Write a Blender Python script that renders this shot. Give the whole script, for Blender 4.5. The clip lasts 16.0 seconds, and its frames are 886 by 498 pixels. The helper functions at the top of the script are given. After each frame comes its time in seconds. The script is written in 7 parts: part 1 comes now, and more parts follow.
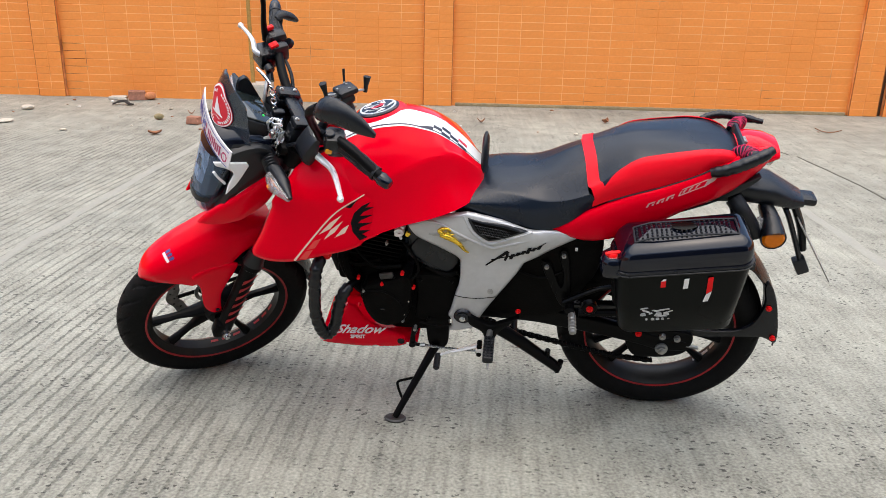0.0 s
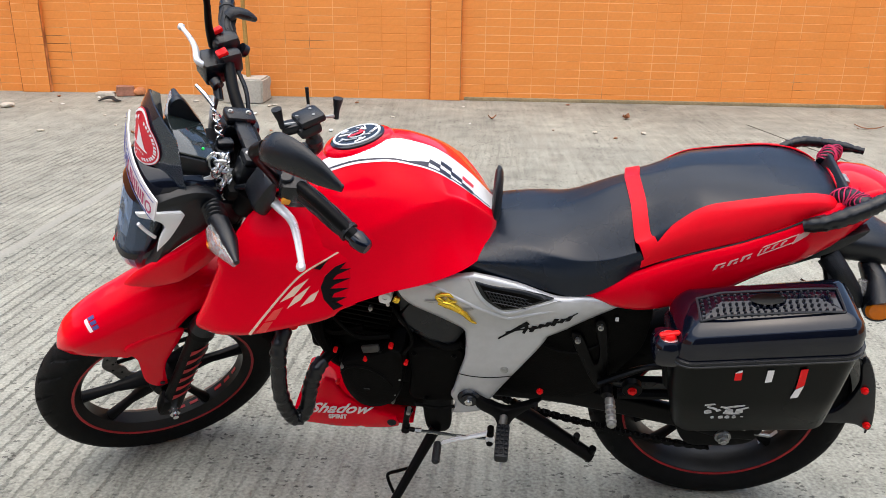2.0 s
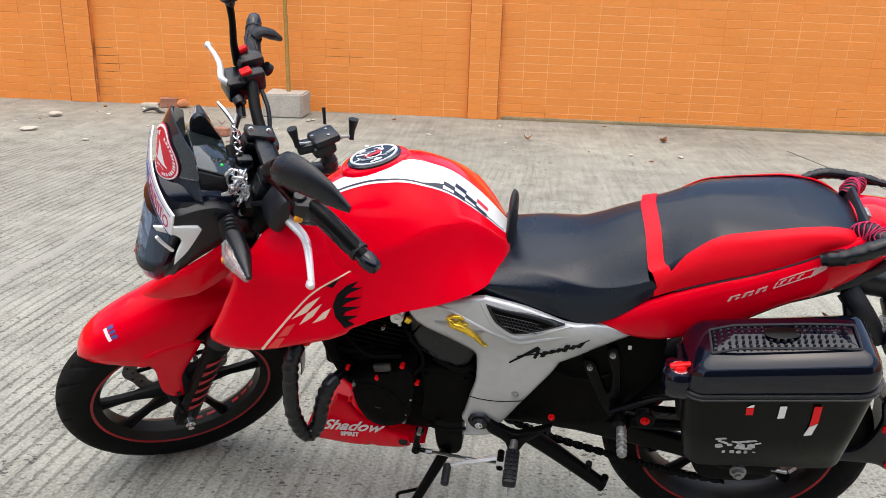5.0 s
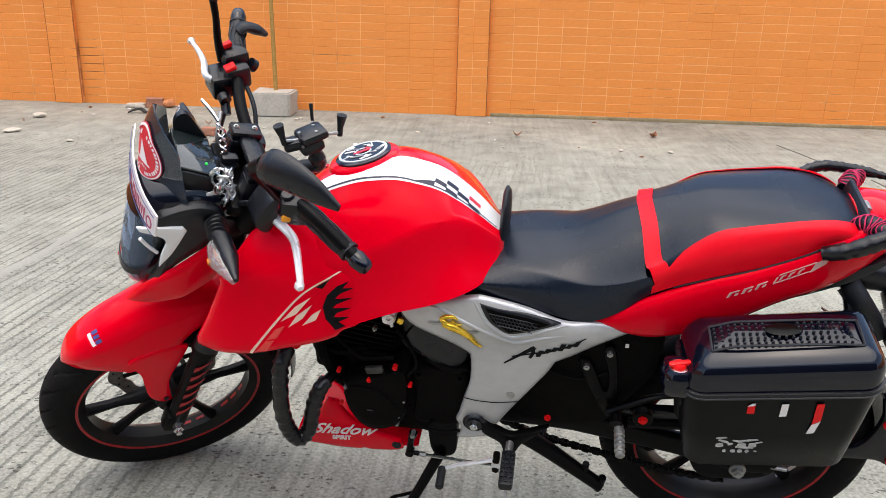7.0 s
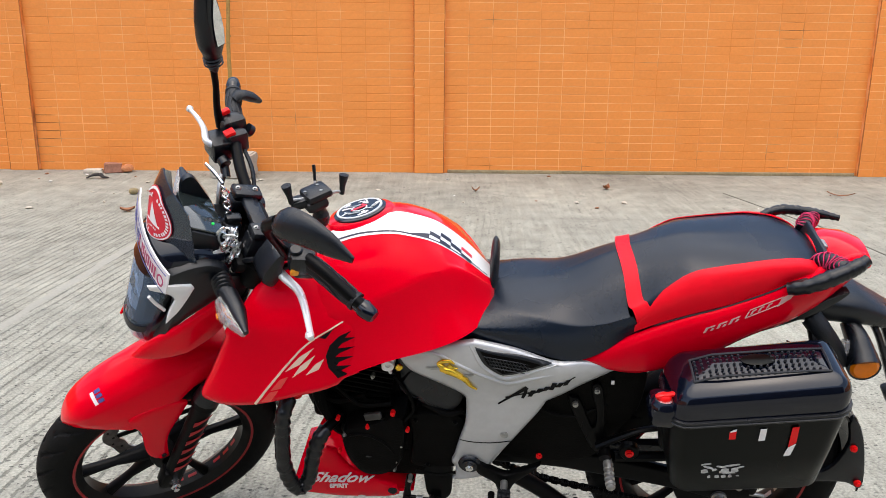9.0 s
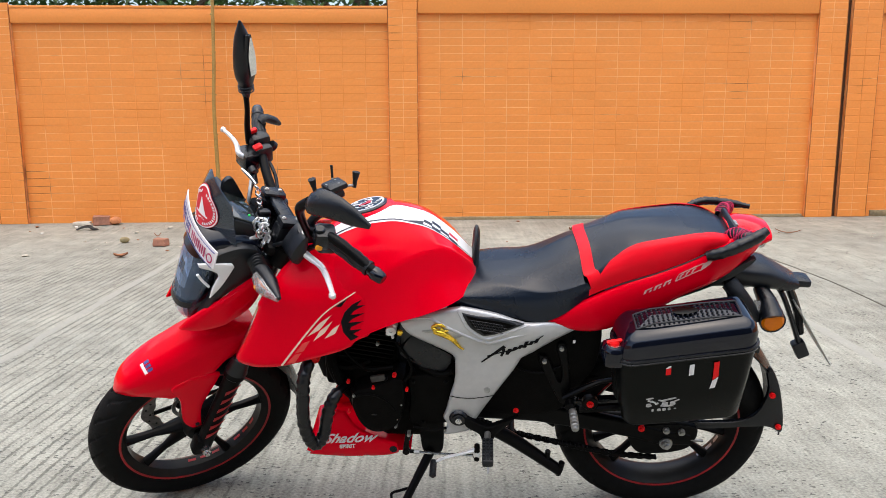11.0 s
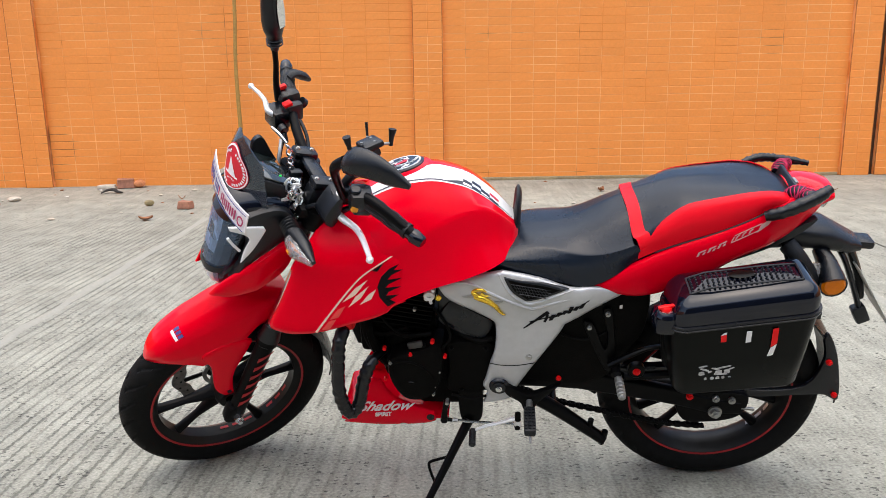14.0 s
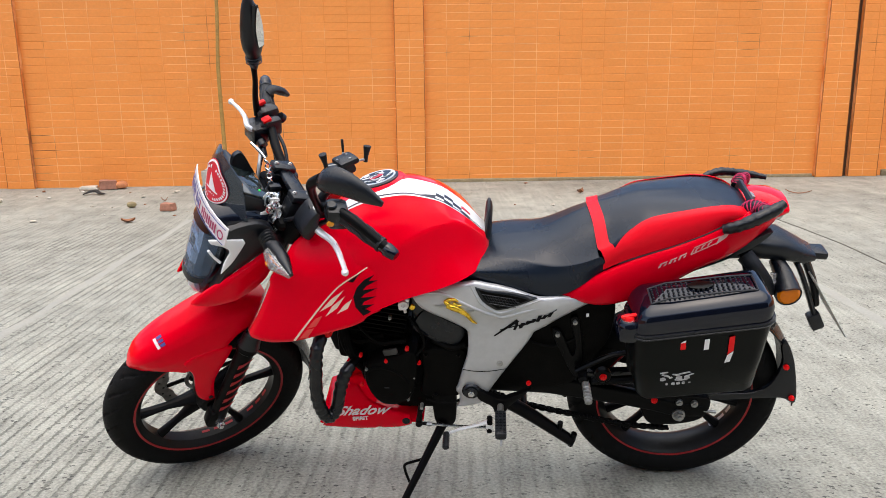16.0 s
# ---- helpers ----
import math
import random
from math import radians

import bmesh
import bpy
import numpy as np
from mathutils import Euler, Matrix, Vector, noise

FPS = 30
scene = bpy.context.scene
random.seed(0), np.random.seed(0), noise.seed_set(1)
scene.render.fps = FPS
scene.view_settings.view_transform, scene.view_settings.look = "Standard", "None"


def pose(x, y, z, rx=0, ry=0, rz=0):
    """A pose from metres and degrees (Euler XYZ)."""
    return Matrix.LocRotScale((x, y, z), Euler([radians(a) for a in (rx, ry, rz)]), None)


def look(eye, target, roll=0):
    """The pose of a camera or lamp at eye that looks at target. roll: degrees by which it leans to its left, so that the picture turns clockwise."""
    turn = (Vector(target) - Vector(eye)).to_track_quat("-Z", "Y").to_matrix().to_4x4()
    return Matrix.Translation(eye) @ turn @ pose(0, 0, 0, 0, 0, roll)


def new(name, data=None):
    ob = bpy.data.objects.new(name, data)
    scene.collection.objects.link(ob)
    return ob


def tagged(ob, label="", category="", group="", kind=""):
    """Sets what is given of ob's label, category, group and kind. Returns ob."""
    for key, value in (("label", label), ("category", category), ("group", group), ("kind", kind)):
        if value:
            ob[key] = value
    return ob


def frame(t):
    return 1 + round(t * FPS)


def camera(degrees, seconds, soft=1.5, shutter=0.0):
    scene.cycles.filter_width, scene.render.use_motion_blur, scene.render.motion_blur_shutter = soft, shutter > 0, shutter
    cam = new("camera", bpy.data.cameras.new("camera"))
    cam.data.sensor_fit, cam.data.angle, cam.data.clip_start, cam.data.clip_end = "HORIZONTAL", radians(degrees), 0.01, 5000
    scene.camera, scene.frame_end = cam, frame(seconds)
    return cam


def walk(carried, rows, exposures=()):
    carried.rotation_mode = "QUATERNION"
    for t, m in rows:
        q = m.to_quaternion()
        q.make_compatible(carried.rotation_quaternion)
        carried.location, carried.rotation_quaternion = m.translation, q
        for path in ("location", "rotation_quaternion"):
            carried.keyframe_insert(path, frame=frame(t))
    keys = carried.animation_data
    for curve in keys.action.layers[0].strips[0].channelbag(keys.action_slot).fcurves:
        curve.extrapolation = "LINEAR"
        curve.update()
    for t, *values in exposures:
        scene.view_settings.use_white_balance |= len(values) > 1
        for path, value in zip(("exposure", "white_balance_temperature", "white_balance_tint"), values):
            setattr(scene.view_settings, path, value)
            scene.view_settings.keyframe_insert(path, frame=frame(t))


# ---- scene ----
cam = camera(57.4, 16.0, 0.8)
PATH = [
    (0, (0.014, 0.053, 1.259), (0.004, 1.946, 0.615), 1.4),
    (0.5, (0.052, 0.189, 1.268), (0.019, 2.08, 0.619), 1.0),
    (1, (0.066, 0.306, 1.263), (0.015, 2.193, 0.601), 0.5),
    (1.5, (0.033, 0.461, 1.244), (-0.012, 2.345, 0.576), 0.9),
    (2, (0.03, 0.581, 1.258), (-0.006, 2.463, 0.582), 1.0),
    (2.5, (0.057, 0.609, 1.268), (-0.03, 2.487, 0.586), 0.9),
    (3, (0.063, 0.613, 1.245), (-0.054, 2.478, 0.534), 1.1),
    (3.5, (0.061, 0.607, 1.244), (-0.058, 2.472, 0.53), 1.6),
    (4, (0.063, 0.596, 1.258), (-0.052, 2.469, 0.569), 1.9),
    (4.5, (0.065, 0.586, 1.273), (-0.054, 2.47, 0.611), 2.0),
    (4.7, (0.079, 0.585, 1.271), (-0.053, 2.473, 0.627), 1.9),
    (6.8, (0.077, 0.611, 1.265), (-0.031, 2.506, 0.636), 1.1),
    (7, (0.072, 0.621, 1.258), (-0.034, 2.511, 0.615), 1.4),
    (7.5, (0.067, 0.622, 1.256), (-0.041, 2.51, 0.607), 1.5),
    (8, (0.04, 0.586, 1.27), (-0.07, 2.478, 0.629), 1.6),
    (8.5, (-0.003, 0.565, 1.271), (-0.049, 2.467, 0.654), 1.7),
    (8.7, (-0.006, 0.553, 1.275), (-0.023, 2.469, 0.701), 1.1),
    (10.8, (-0.035, 0.13, 1.194), (0.031, 2.097, 0.842), -0.2),
    (11, (-0.059, 0.095, 1.184), (0.019, 2.062, 0.826), -0.2),
    (11.5, (-0.075, 0.003, 1.18), (0.043, 1.967, 0.819), -0.1),
    (12, (-0.087, -0.047, 1.172), (0.06, 1.909, 0.783), -0.1),
    (12.5, (-0.078, -0.029, 1.156), (0.076, 1.917, 0.718), -0.3),
    (13, (-0.069, 0.037, 1.172), (0.047, 1.982, 0.719), -0.7),
    (13.5, (-0.08, 0.172, 1.173), (-0.057, 2.123, 0.733), -0.9),
    (14, (-0.101, 0.192, 1.167), (-0.077, 2.14, 0.716), -0.8),
    (14.5, (-0.102, 0.194, 1.189), (-0.069, 2.142, 0.737), -0.7),
    (15, (-0.086, 0.176, 1.207), (-0.043, 2.124, 0.757), -0.6),
    (15.5, (-0.079, 0.156, 1.221), (-0.031, 2.104, 0.769), -0.6),
    (16, (-0.074, 0.123, 1.218), (-0.012, 2.069, 0.76), -0.6),
]
walk(cam, [(t, look(eye, target, roll)) for t, eye, target, roll in PATH], exposures=[(0.0, 0.80), (4.7, 0.80), (8.7, 0.80), (10.8, 0.83), (16.0, 0.83)])

from mathutils.geometry import delaunay_2d_cdt

# ---- light ----
world = bpy.data.worlds.new("world")
scene.world = world
world.use_nodes = True
wn = world.node_tree.nodes
sky = wn.new("ShaderNodeTexSky")
sky.sky_type, sky.sun_disc = "NISHITA", False
sky.sun_elevation, sky.sun_rotation = radians(78), radians(200)
sky.air_density, sky.dust_density, sky.ozone_density = 1.0, 2.8, 1.0
wn["Background"].inputs[1].default_value = 0.15
world.node_tree.links.new(sky.outputs[0], wn["Background"].inputs[0])
sun = new("sun", bpy.data.lights.new("sun", "SUN"))
sun.data.energy, sun.data.angle, sun.data.color = 2.05, radians(105), (1.0, 0.955, 0.87)
sun.matrix_world = look((-0.4, -0.9, 9.0), (0, 0, 0))


# ---- materials ----
def material(name, colour, rough=0.5, metal=0.0, coat=0.0, vary=0.12, blotch=3.0, grain=60.0, bump=0.0, bump_scale=0.0,
             rough_vary=0.08, alpha=1.0, coat_ior=1.5, island=0.0, rnd=0.0, emission=0.0, spec=0.5):
    """A painted, moulded or raw surface with blotches, fine grain and slight relief."""
    m = bpy.data.materials.new(name)
    m.use_nodes = True
    nt = m.node_tree
    n, ln = nt.nodes, nt.links
    b = n["Principled BSDF"]
    co = n.new("ShaderNodeTexCoord")
    big, fine = n.new("ShaderNodeTexNoise"), n.new("ShaderNodeTexNoise")
    big.inputs["Scale"].default_value, big.inputs["Detail"].default_value = blotch, 5
    fine.inputs["Scale"].default_value, fine.inputs["Detail"].default_value = grain, 4
    for t in (big, fine):
        ln.new(co.outputs["Object"], t.inputs["Vector"])
    add = n.new("ShaderNodeMath")
    add.operation = "ADD"
    ln.new(big.outputs["Fac"], add.inputs[0])
    ln.new(fine.outputs["Fac"], add.inputs[1])
    if island or rnd:
        src = n.new("ShaderNodeNewGeometry").outputs["Random Per Island"] if island else n.new("ShaderNodeObjectInfo").outputs["Random"]
        mul = n.new("ShaderNodeMath")
        mul.operation = "MULTIPLY_ADD"
        ln.new(src, mul.inputs[0])
        mul.inputs[1].default_value = island or rnd
        ln.new(add.outputs[0], mul.inputs[2])
        add = mul
    ramp = n.new("ShaderNodeMapRange")
    extra = island or rnd
    ramp.inputs[1].default_value, ramp.inputs[2].default_value = 0.6, 1.4 + extra
    ramp.inputs[3].default_value, ramp.inputs[4].default_value = 1 - vary, 1 + vary
    ln.new(add.outputs[0], ramp.inputs[0])
    mix = n.new("ShaderNodeVectorMath")
    mix.operation = "SCALE"
    mix.inputs[0].default_value = colour
    ln.new(ramp.outputs[0], mix.inputs["Scale"])
    ln.new(mix.outputs[0], b.inputs["Base Color"])
    rr = n.new("ShaderNodeMapRange")
    rr.inputs[1].default_value, rr.inputs[2].default_value = 0.3, 0.7
    rr.inputs[3].default_value, rr.inputs[4].default_value = max(0.02, rough - rough_vary), min(1, rough + rough_vary)
    ln.new(big.outputs["Fac"], rr.inputs[0])
    ln.new(rr.outputs[0], b.inputs["Roughness"])
    b.inputs["Metallic"].default_value = metal
    b.inputs["Specular IOR Level"].default_value = spec
    b.inputs["Coat Weight"].default_value = coat
    b.inputs["Coat Roughness"].default_value = 0.04
    b.inputs["Alpha"].default_value = alpha
    b.inputs["Coat IOR"].default_value = coat_ior
    if emission:
        b.inputs["Emission Color"].default_value = (*colour, 1)
        b.inputs["Emission Strength"].default_value = emission
    if bump:
        bt = n.new("ShaderNodeTexNoise")
        bt.inputs["Scale"].default_value, bt.inputs["Detail"].default_value = bump_scale or grain, 3
        ln.new(co.outputs["Object"], bt.inputs["Vector"])
        bp = n.new("ShaderNodeBump")
        bp.inputs["Strength"].default_value, bp.inputs["Distance"].default_value = bump, 0.002
        ln.new(bt.outputs["Fac"], bp.inputs["Height"])
        ln.new(bp.outputs[0], b.inputs["Normal"])
    return m


RED = material("red_paint", (0.74, 0.0, 0.012), 0.35, coat=1.0, coat_ior=1.50, spec=0.0, vary=0.04, grain=300)
# the clear coat is weakened face on and full at a slant, to hold back reflections
rn, rl = RED.node_tree.nodes, RED.node_tree.links
slant, gloss = rn.new("ShaderNodeLayerWeight"), rn.new("ShaderNodeMapRange")
slant.inputs["Blend"].default_value = 0.5
for k, v in zip((1, 2, 3, 4), (0.22, 0.60, 0.10, 1.0)):
    gloss.inputs[k].default_value = v
rl.new(slant.outputs["Facing"], gloss.inputs[0])
rl.new(gloss.outputs[0], rn["Principled BSDF"].inputs["Coat Weight"])
WHITE = material("white_paint", (0.8, 0.8, 0.8), 0.3, coat=0.6, vary=0.03)
NAVY = material("navy_decal", (0.01, 0.012, 0.03), 0.35, vary=0.1)
BLACK = material("black_plastic", (0.0028, 0.0040, 0.0066), 0.28, vary=0.35, bump=0.2, bump_scale=900, spec=0.42)
SATIN = material("satin_black_metal", (0.0018, 0.0018, 0.002), 0.36, metal=0.0, vary=0.4, bump=0.12, bump_scale=500, spec=0.10)
ENGINE = material("engine_black", (0.0020, 0.0018, 0.0016), 0.55, vary=0.85, blotch=22, bump=0.6, bump_scale=350, spec=0.06)
CASE = material("moulded_case_black", (0.0014, 0.0022, 0.0019), 0.30, vary=0.3, spec=0.12, bump=0.08, bump_scale=400)
GLOSSBLACK = material("gloss_black", (0.002, 0.003, 0.008), 0.14, coat=0.5, spec=0.22, vary=0.25, rough_vary=0.06, bump=0.05, bump_scale=60)
RIM = material("rim_paint", (0.0065, 0.006, 0.0055), 0.42, vary=0.4, blotch=20, spec=0.25, bump=0.1, bump_scale=300)
STEELDARK = material("worn_dark_steel", (0.06, 0.058, 0.055), 0.5, metal=0.6, vary=0.4, blotch=40)
FADED = material("faded_pale_ink", (0.62, 0.36, 0.33), 0.4, vary=0.15, spec=0.2)
STUD = material("worn_stud_plastic", (0.016, 0.018, 0.022), 0.5, vary=0.3, spec=0.3)
RUBBER = material("tyre_rubber", (0.0050, 0.0050, 0.0050), 0.66, vary=0.45, blotch=9, bump=0.3, bump_scale=700, spec=0.10)
GRIP = material("grip_rubber", (0.005, 0.0062, 0.0085), 0.42, vary=0.3, bump=0.5, bump_scale=600, spec=0.34)
LEATHER = material("black_vinyl", (0.0042, 0.0080, 0.0160), 0.24, vary=0.2, bump=0.10, bump_scale=1100, spec=0.34)
REDVINYL = material("red_vinyl", (0.78, 0.002, 0.014), 0.36, spec=0.18, vary=0.06, bump=0.3, bump_scale=1100)
SILVER = material("silver_paint", (0.50, 0.50, 0.505), 0.34, metal=0.40, coat=0.35, vary=0.08, bump=0.06, bump_scale=900)
CHROME = material("bright_metal", (0.72, 0.72, 0.72), 0.22, metal=1.0, vary=0.15, grain=150)
DULL = material("dull_metal", (0.36, 0.36, 0.35), 0.42, metal=0.9, vary=0.35, blotch=40)
LEVER = material("polished_alloy", (0.78, 0.78, 0.78), 0.34, metal=0.4, vary=0.1, blotch=20)
GOLD = material("gold_badge", (0.88, 0.56, 0.05), 0.25, metal=0.8, vary=0.15, blotch=30)
REDBOLT = material("red_cap", (0.75, 0.006, 0.008), 0.35, spec=0.2, vary=0.1)
AMBER = material("amber_lens", (0.68, 0.17, 0.004), 0.2, coat=0.15, spec=0.2, vary=0.1, grain=120)
CLEAR = material("clear_lens", (0.34, 0.33, 0.33), 0.10, coat=1.0, vary=0.6, blotch=60, grain=160, alpha=0.5)
SMOKE = material("smoked_screen", (0.018, 0.028, 0.042), 0.06, coat=1.0, vary=0.1, alpha=0.80, rough_vary=0.02)
LENS = material("headlight_lens", (0.12, 0.18, 0.28), 0.04, coat=1.0, vary=0.3, blotch=12, alpha=0.20, rough_vary=0.02)
# headlight facets: the sky's reflection is put into their pale blue and dark colours
SKYFACET = material("reflector", (0.44, 0.60, 0.84), 0.30, metal=0.30, vary=0.3, blotch=20)
DARKFACET = material("dark_facet", (0.10, 0.15, 0.24), 0.25, metal=0.5, vary=0.3, blotch=20)
DRLWHITE = material("white_light_guide", (0.85, 0.85, 0.85), 0.3, coat=0.5, vary=0.03)
STICKERRED = material("red_sticker", (0.62, 0.012, 0.03), 0.35, vary=0.08)
STICKERWHITE = material("white_sticker", (0.78, 0.76, 0.76), 0.4, vary=0.05)
WORN = material("worn_white_ink", (0.42, 0.42, 0.42), 0.5, vary=0.5, blotch=120)
STICKERPINK = material("pink_ink", (0.34, 0.025, 0.10), 0.4)
STICKERBLUE = material("blue_ink", (0.06, 0.07, 0.25), 0.4)
FADEDWHITE = material("worn_white_letters", (0.74, 0.62, 0.63), 0.45, vary=0.25, blotch=45)
BEIGE = material("beige_decal", (0.78, 0.55, 0.42), 0.35, spec=0.2, vary=0.08)
DARKRED = material("dark_red_decal", (0.72, 0.07, 0.06), 0.3, spec=0.1)
BLACKDECAL = material("black_decal", (0.005, 0.005, 0.006), 0.3, spec=0.08, vary=0.4, blotch=40)
RIMRED = material("red_rim_tape", (0.30, 0.004, 0.008), 0.4, vary=0.25, blotch=30)
TAPE = material("glossy_wrap_tape", (0.004, 0.0045, 0.006), 0.28, vary=0.3, coat=0.2, bump=1.0, bump_scale=70, spec=0.3)
NETRED = material("red_net_cloth", (0.50, 0.02, 0.09), 0.8, vary=0.3, grain=400, bump=0.5)
MIRROR = material("mirror_glass", (0.8, 0.8, 0.8), 0.02, metal=1.0, vary=0.0, rough_vary=0.0)
SCREENGLASS = material("dial_glass", (0.014, 0.02, 0.02), 0.06, coat=1.0, vary=0.2)
GREENLED = material("green_lamp", (0.02, 0.5, 0.08), 0.3, emission=0.4)
PLATEWHITE = material("plate_back", (0.35, 0.34, 0.31), 0.5, metal=0.4, vary=0.2)
ORANGEPLASTIC = material("orange_switch", (0.85, 0.33, 0.01), 0.4)
DIRTYDISC = material("brake_disc_steel", (0.30, 0.29, 0.28), 0.4, metal=0.9, vary=0.3, blotch=60)


# ---- mesh tools ----
def smooth_mesh(bm, name, mat, angle=38):
    me = bpy.data.meshes.new(name)
    bmesh.ops.recalc_face_normals(bm, faces=bm.faces)
    bm.to_mesh(me)
    bm.free()
    me.materials.append(mat)
    me.polygons.foreach_set("use_smooth", [True] * len(me.polygons))
    me.set_sharp_from_angle(angle=radians(angle))
    return me


def part(name, bm, mat, parent=None, label="", angle=38):
    """One mesh object under a thing or under a part."""
    ob = new(name, smooth_mesh(bm, name, mat, angle))
    if parent:
        ob.parent = parent
    return tagged(ob, label) if label else ob


def thing(name, m, label, category, group="", kind=""):
    ob = new(name)
    ob.empty_display_size = 0.1
    ob.matrix_world = m
    return tagged(ob, label, category, group, kind)


def join(*bms):
    """Several bmeshes in one."""
    out = bmesh.new()
    for b in bms:
        me = bpy.data.meshes.new("tmp")
        b.to_mesh(me)
        b.free()
        out.from_mesh(me)
        bpy.data.meshes.remove(me)
    return out


def curve(points, steps=6, closed=False):
    """A smooth line through points (tuples); a point with a fourth (or third, in 2D) true value is a corner."""
    dim = 2 if len(points[0]) == 2 or (len(points[0]) == 3 and isinstance(points[0][2], bool)) else 3
    ps = [np.array(p[:dim], float) for p in points]
    corner = [len(p) > dim and bool(p[dim]) for p in points]
    n, out = len(ps), []
    for i in range(n if closed else n - 1):
        a, b = ps[i], ps[(i + 1) % n]
        p0 = ps[i - 1] if (closed or i > 0) and not corner[i] else 2 * a - b
        p3 = ps[(i + 2) % n] if (closed or i + 2 < n) and not corner[(i + 1) % n] else 2 * b - a
        for k in range(steps):
            t = k / steps
            out.append(0.5 * (2 * a + (b - p0) * t + (2 * p0 - 5 * a + 4 * b - p3) * t * t + (3 * a - p0 - 3 * b + p3) * t ** 3))
    if not closed:
        out.append(ps[-1])
    return out


def sheet(rings, closed=True, caps=True):
    """A skin over rings of equally many points."""
    bm = bmesh.new()
    vs = [[bm.verts.new(p) for p in r] for r in rings]
    m = len(vs[0])
    for a, b in zip(vs, vs[1:]):
        for k in range(m if closed else m - 1):
            bm.faces.new((a[k], a[(k + 1) % m], b[(k + 1) % m], b[k]))
    if caps and closed:
        bm.faces.new(vs[0][::-1])
        bm.faces.new(vs[-1])
    return bm


def shell(rings, thick, closed=False):
    """An open skin given thickness towards its back."""
    bm = sheet(rings, closed, False)
    bmesh.ops.recalc_face_normals(bm, faces=bm.faces)
    bmesh.ops.solidify(bm, geom=bm.faces[:], thickness=thick)
    return bm


def tube(points, radius, n=10, steps=5, flat=1.0, smooth=True):
    """A round bar along points; radius a number or one a point."""
    ps = curve(points, steps) if smooth and len(points) > 2 else [np.array(p[:3], float) for p in points]
    if isinstance(radius, (int, float)):
        rs = [radius] * len(ps)
    else:
        rs = np.interp(np.linspace(0, len(radius) - 1, len(ps)), range(len(radius)), radius).tolist()
    rings, up = [], Vector((0.13, 0.31, 0.94))
    for i, p in enumerate(ps):
        d = Vector(ps[min(i + 1, len(ps) - 1)] - ps[max(i - 1, 0)]).normalized()
        side = d.cross(up)
        if side.length < 0.05:
            side = d.orthogonal()
        side.normalize()
        up2 = side.cross(d).normalized()
        up = up2
        rings.append([Vector(p) + rs[i] * (math.cos(a) * side + flat * math.sin(a) * up2) for a in np.linspace(0, 2 * math.pi, n, endpoint=False)])
    return sheet(rings)


def rod(p, q, r0, r1=None, n=16, bevel=0.0):
    p, q = Vector(p), Vector(q)
    d = (q - p).normalized()
    s = d.orthogonal().normalized()
    u = d.cross(s)
    r1 = r0 if r1 is None else r1
    b = min(bevel, r0 * 0.9, r1 * 0.9)
    st = [(p, r0 - b), (p + d * b, r0), (q - d * b, r1), (q, r1 - b)] if b else [(p, r0), (q, r1)]
    return sheet([[c + r * (math.cos(a) * s + math.sin(a) * u) for a in np.linspace(0, 2 * math.pi, n, endpoint=False)] for c, r in st])


def block(centre, size, bevel=0.004, turn=(0, 0, 0), seg=2, taper=None):
    """A box with rounded edges; taper (x, y) scales its top."""
    bm = bmesh.new()
    bmesh.ops.create_cube(bm, size=1.0)
    for v in bm.verts:
        t = taper if taper and v.co.z > 0 else (1, 1)
        v.co = Vector((v.co.x * size[0] * t[0], v.co.y * size[1] * t[1], v.co.z * size[2]))
    if bevel:
        bmesh.ops.bevel(bm, geom=bm.edges[:], offset=min(bevel, min(size) * 0.45), segments=seg, affect="EDGES", profile=0.5)
    bm.transform(pose(*centre, *turn))
    return bm


def lathe(profile, centre, n=64, closed=True, axis="y"):
    """Turns (radius, along) pairs about an axis through centre."""
    rings = []
    c = Vector(centre)
    for k in range(n):
        a = 2 * math.pi * k / n
        if axis == "y":
            rings.append([c + Vector((r * math.cos(a), s, r * math.sin(a))) for r, s in profile])
        elif axis == "z":
            rings.append([c + Vector((r * math.cos(a), r * math.sin(a), s)) for r, s in profile])
        else:
            rings.append([c + Vector((s, r * math.cos(a), r * math.sin(a))) for r, s in profile])
    rings.append(rings[0])
    bm = sheet(rings, closed, False)
    bmesh.ops.remove_doubles(bm, verts=bm.verts, dist=1e-6)
    return bm


def bolt(p, d=(0, -1, 0), r=0.008, h=0.006):
    p, d = Vector(p), Vector(d).normalized()
    return join(rod(p - d * 0.01, p + d * h * 0.35, r * 1.35, n=14), rod(p, p + d * h, r, r * 0.85, n=6))


def inside(poly, x, z):
    hit = False
    for (x0, z0), (x1, z1) in zip(poly, np.roll(poly, -1, axis=0)):
        if (z0 > z) != (z1 > z) and x < (x1 - x0) * (z - z0) / (z1 - z0) + x0:
            hit = not hit
    return hit


def rim_distance(poly, x, z):
    a, b = poly, np.roll(poly, -1, axis=0)
    d = b - a
    t = np.clip(((x - a[:, 0]) * d[:, 0] + (z - a[:, 1]) * d[:, 1]) / np.maximum((d ** 2).sum(1), 1e-12), 0, 1)
    return float(np.sqrt(((a[:, 0] + t * d[:, 0] - x) ** 2 + (a[:, 1] + t * d[:, 1] - z) ** 2).min()))


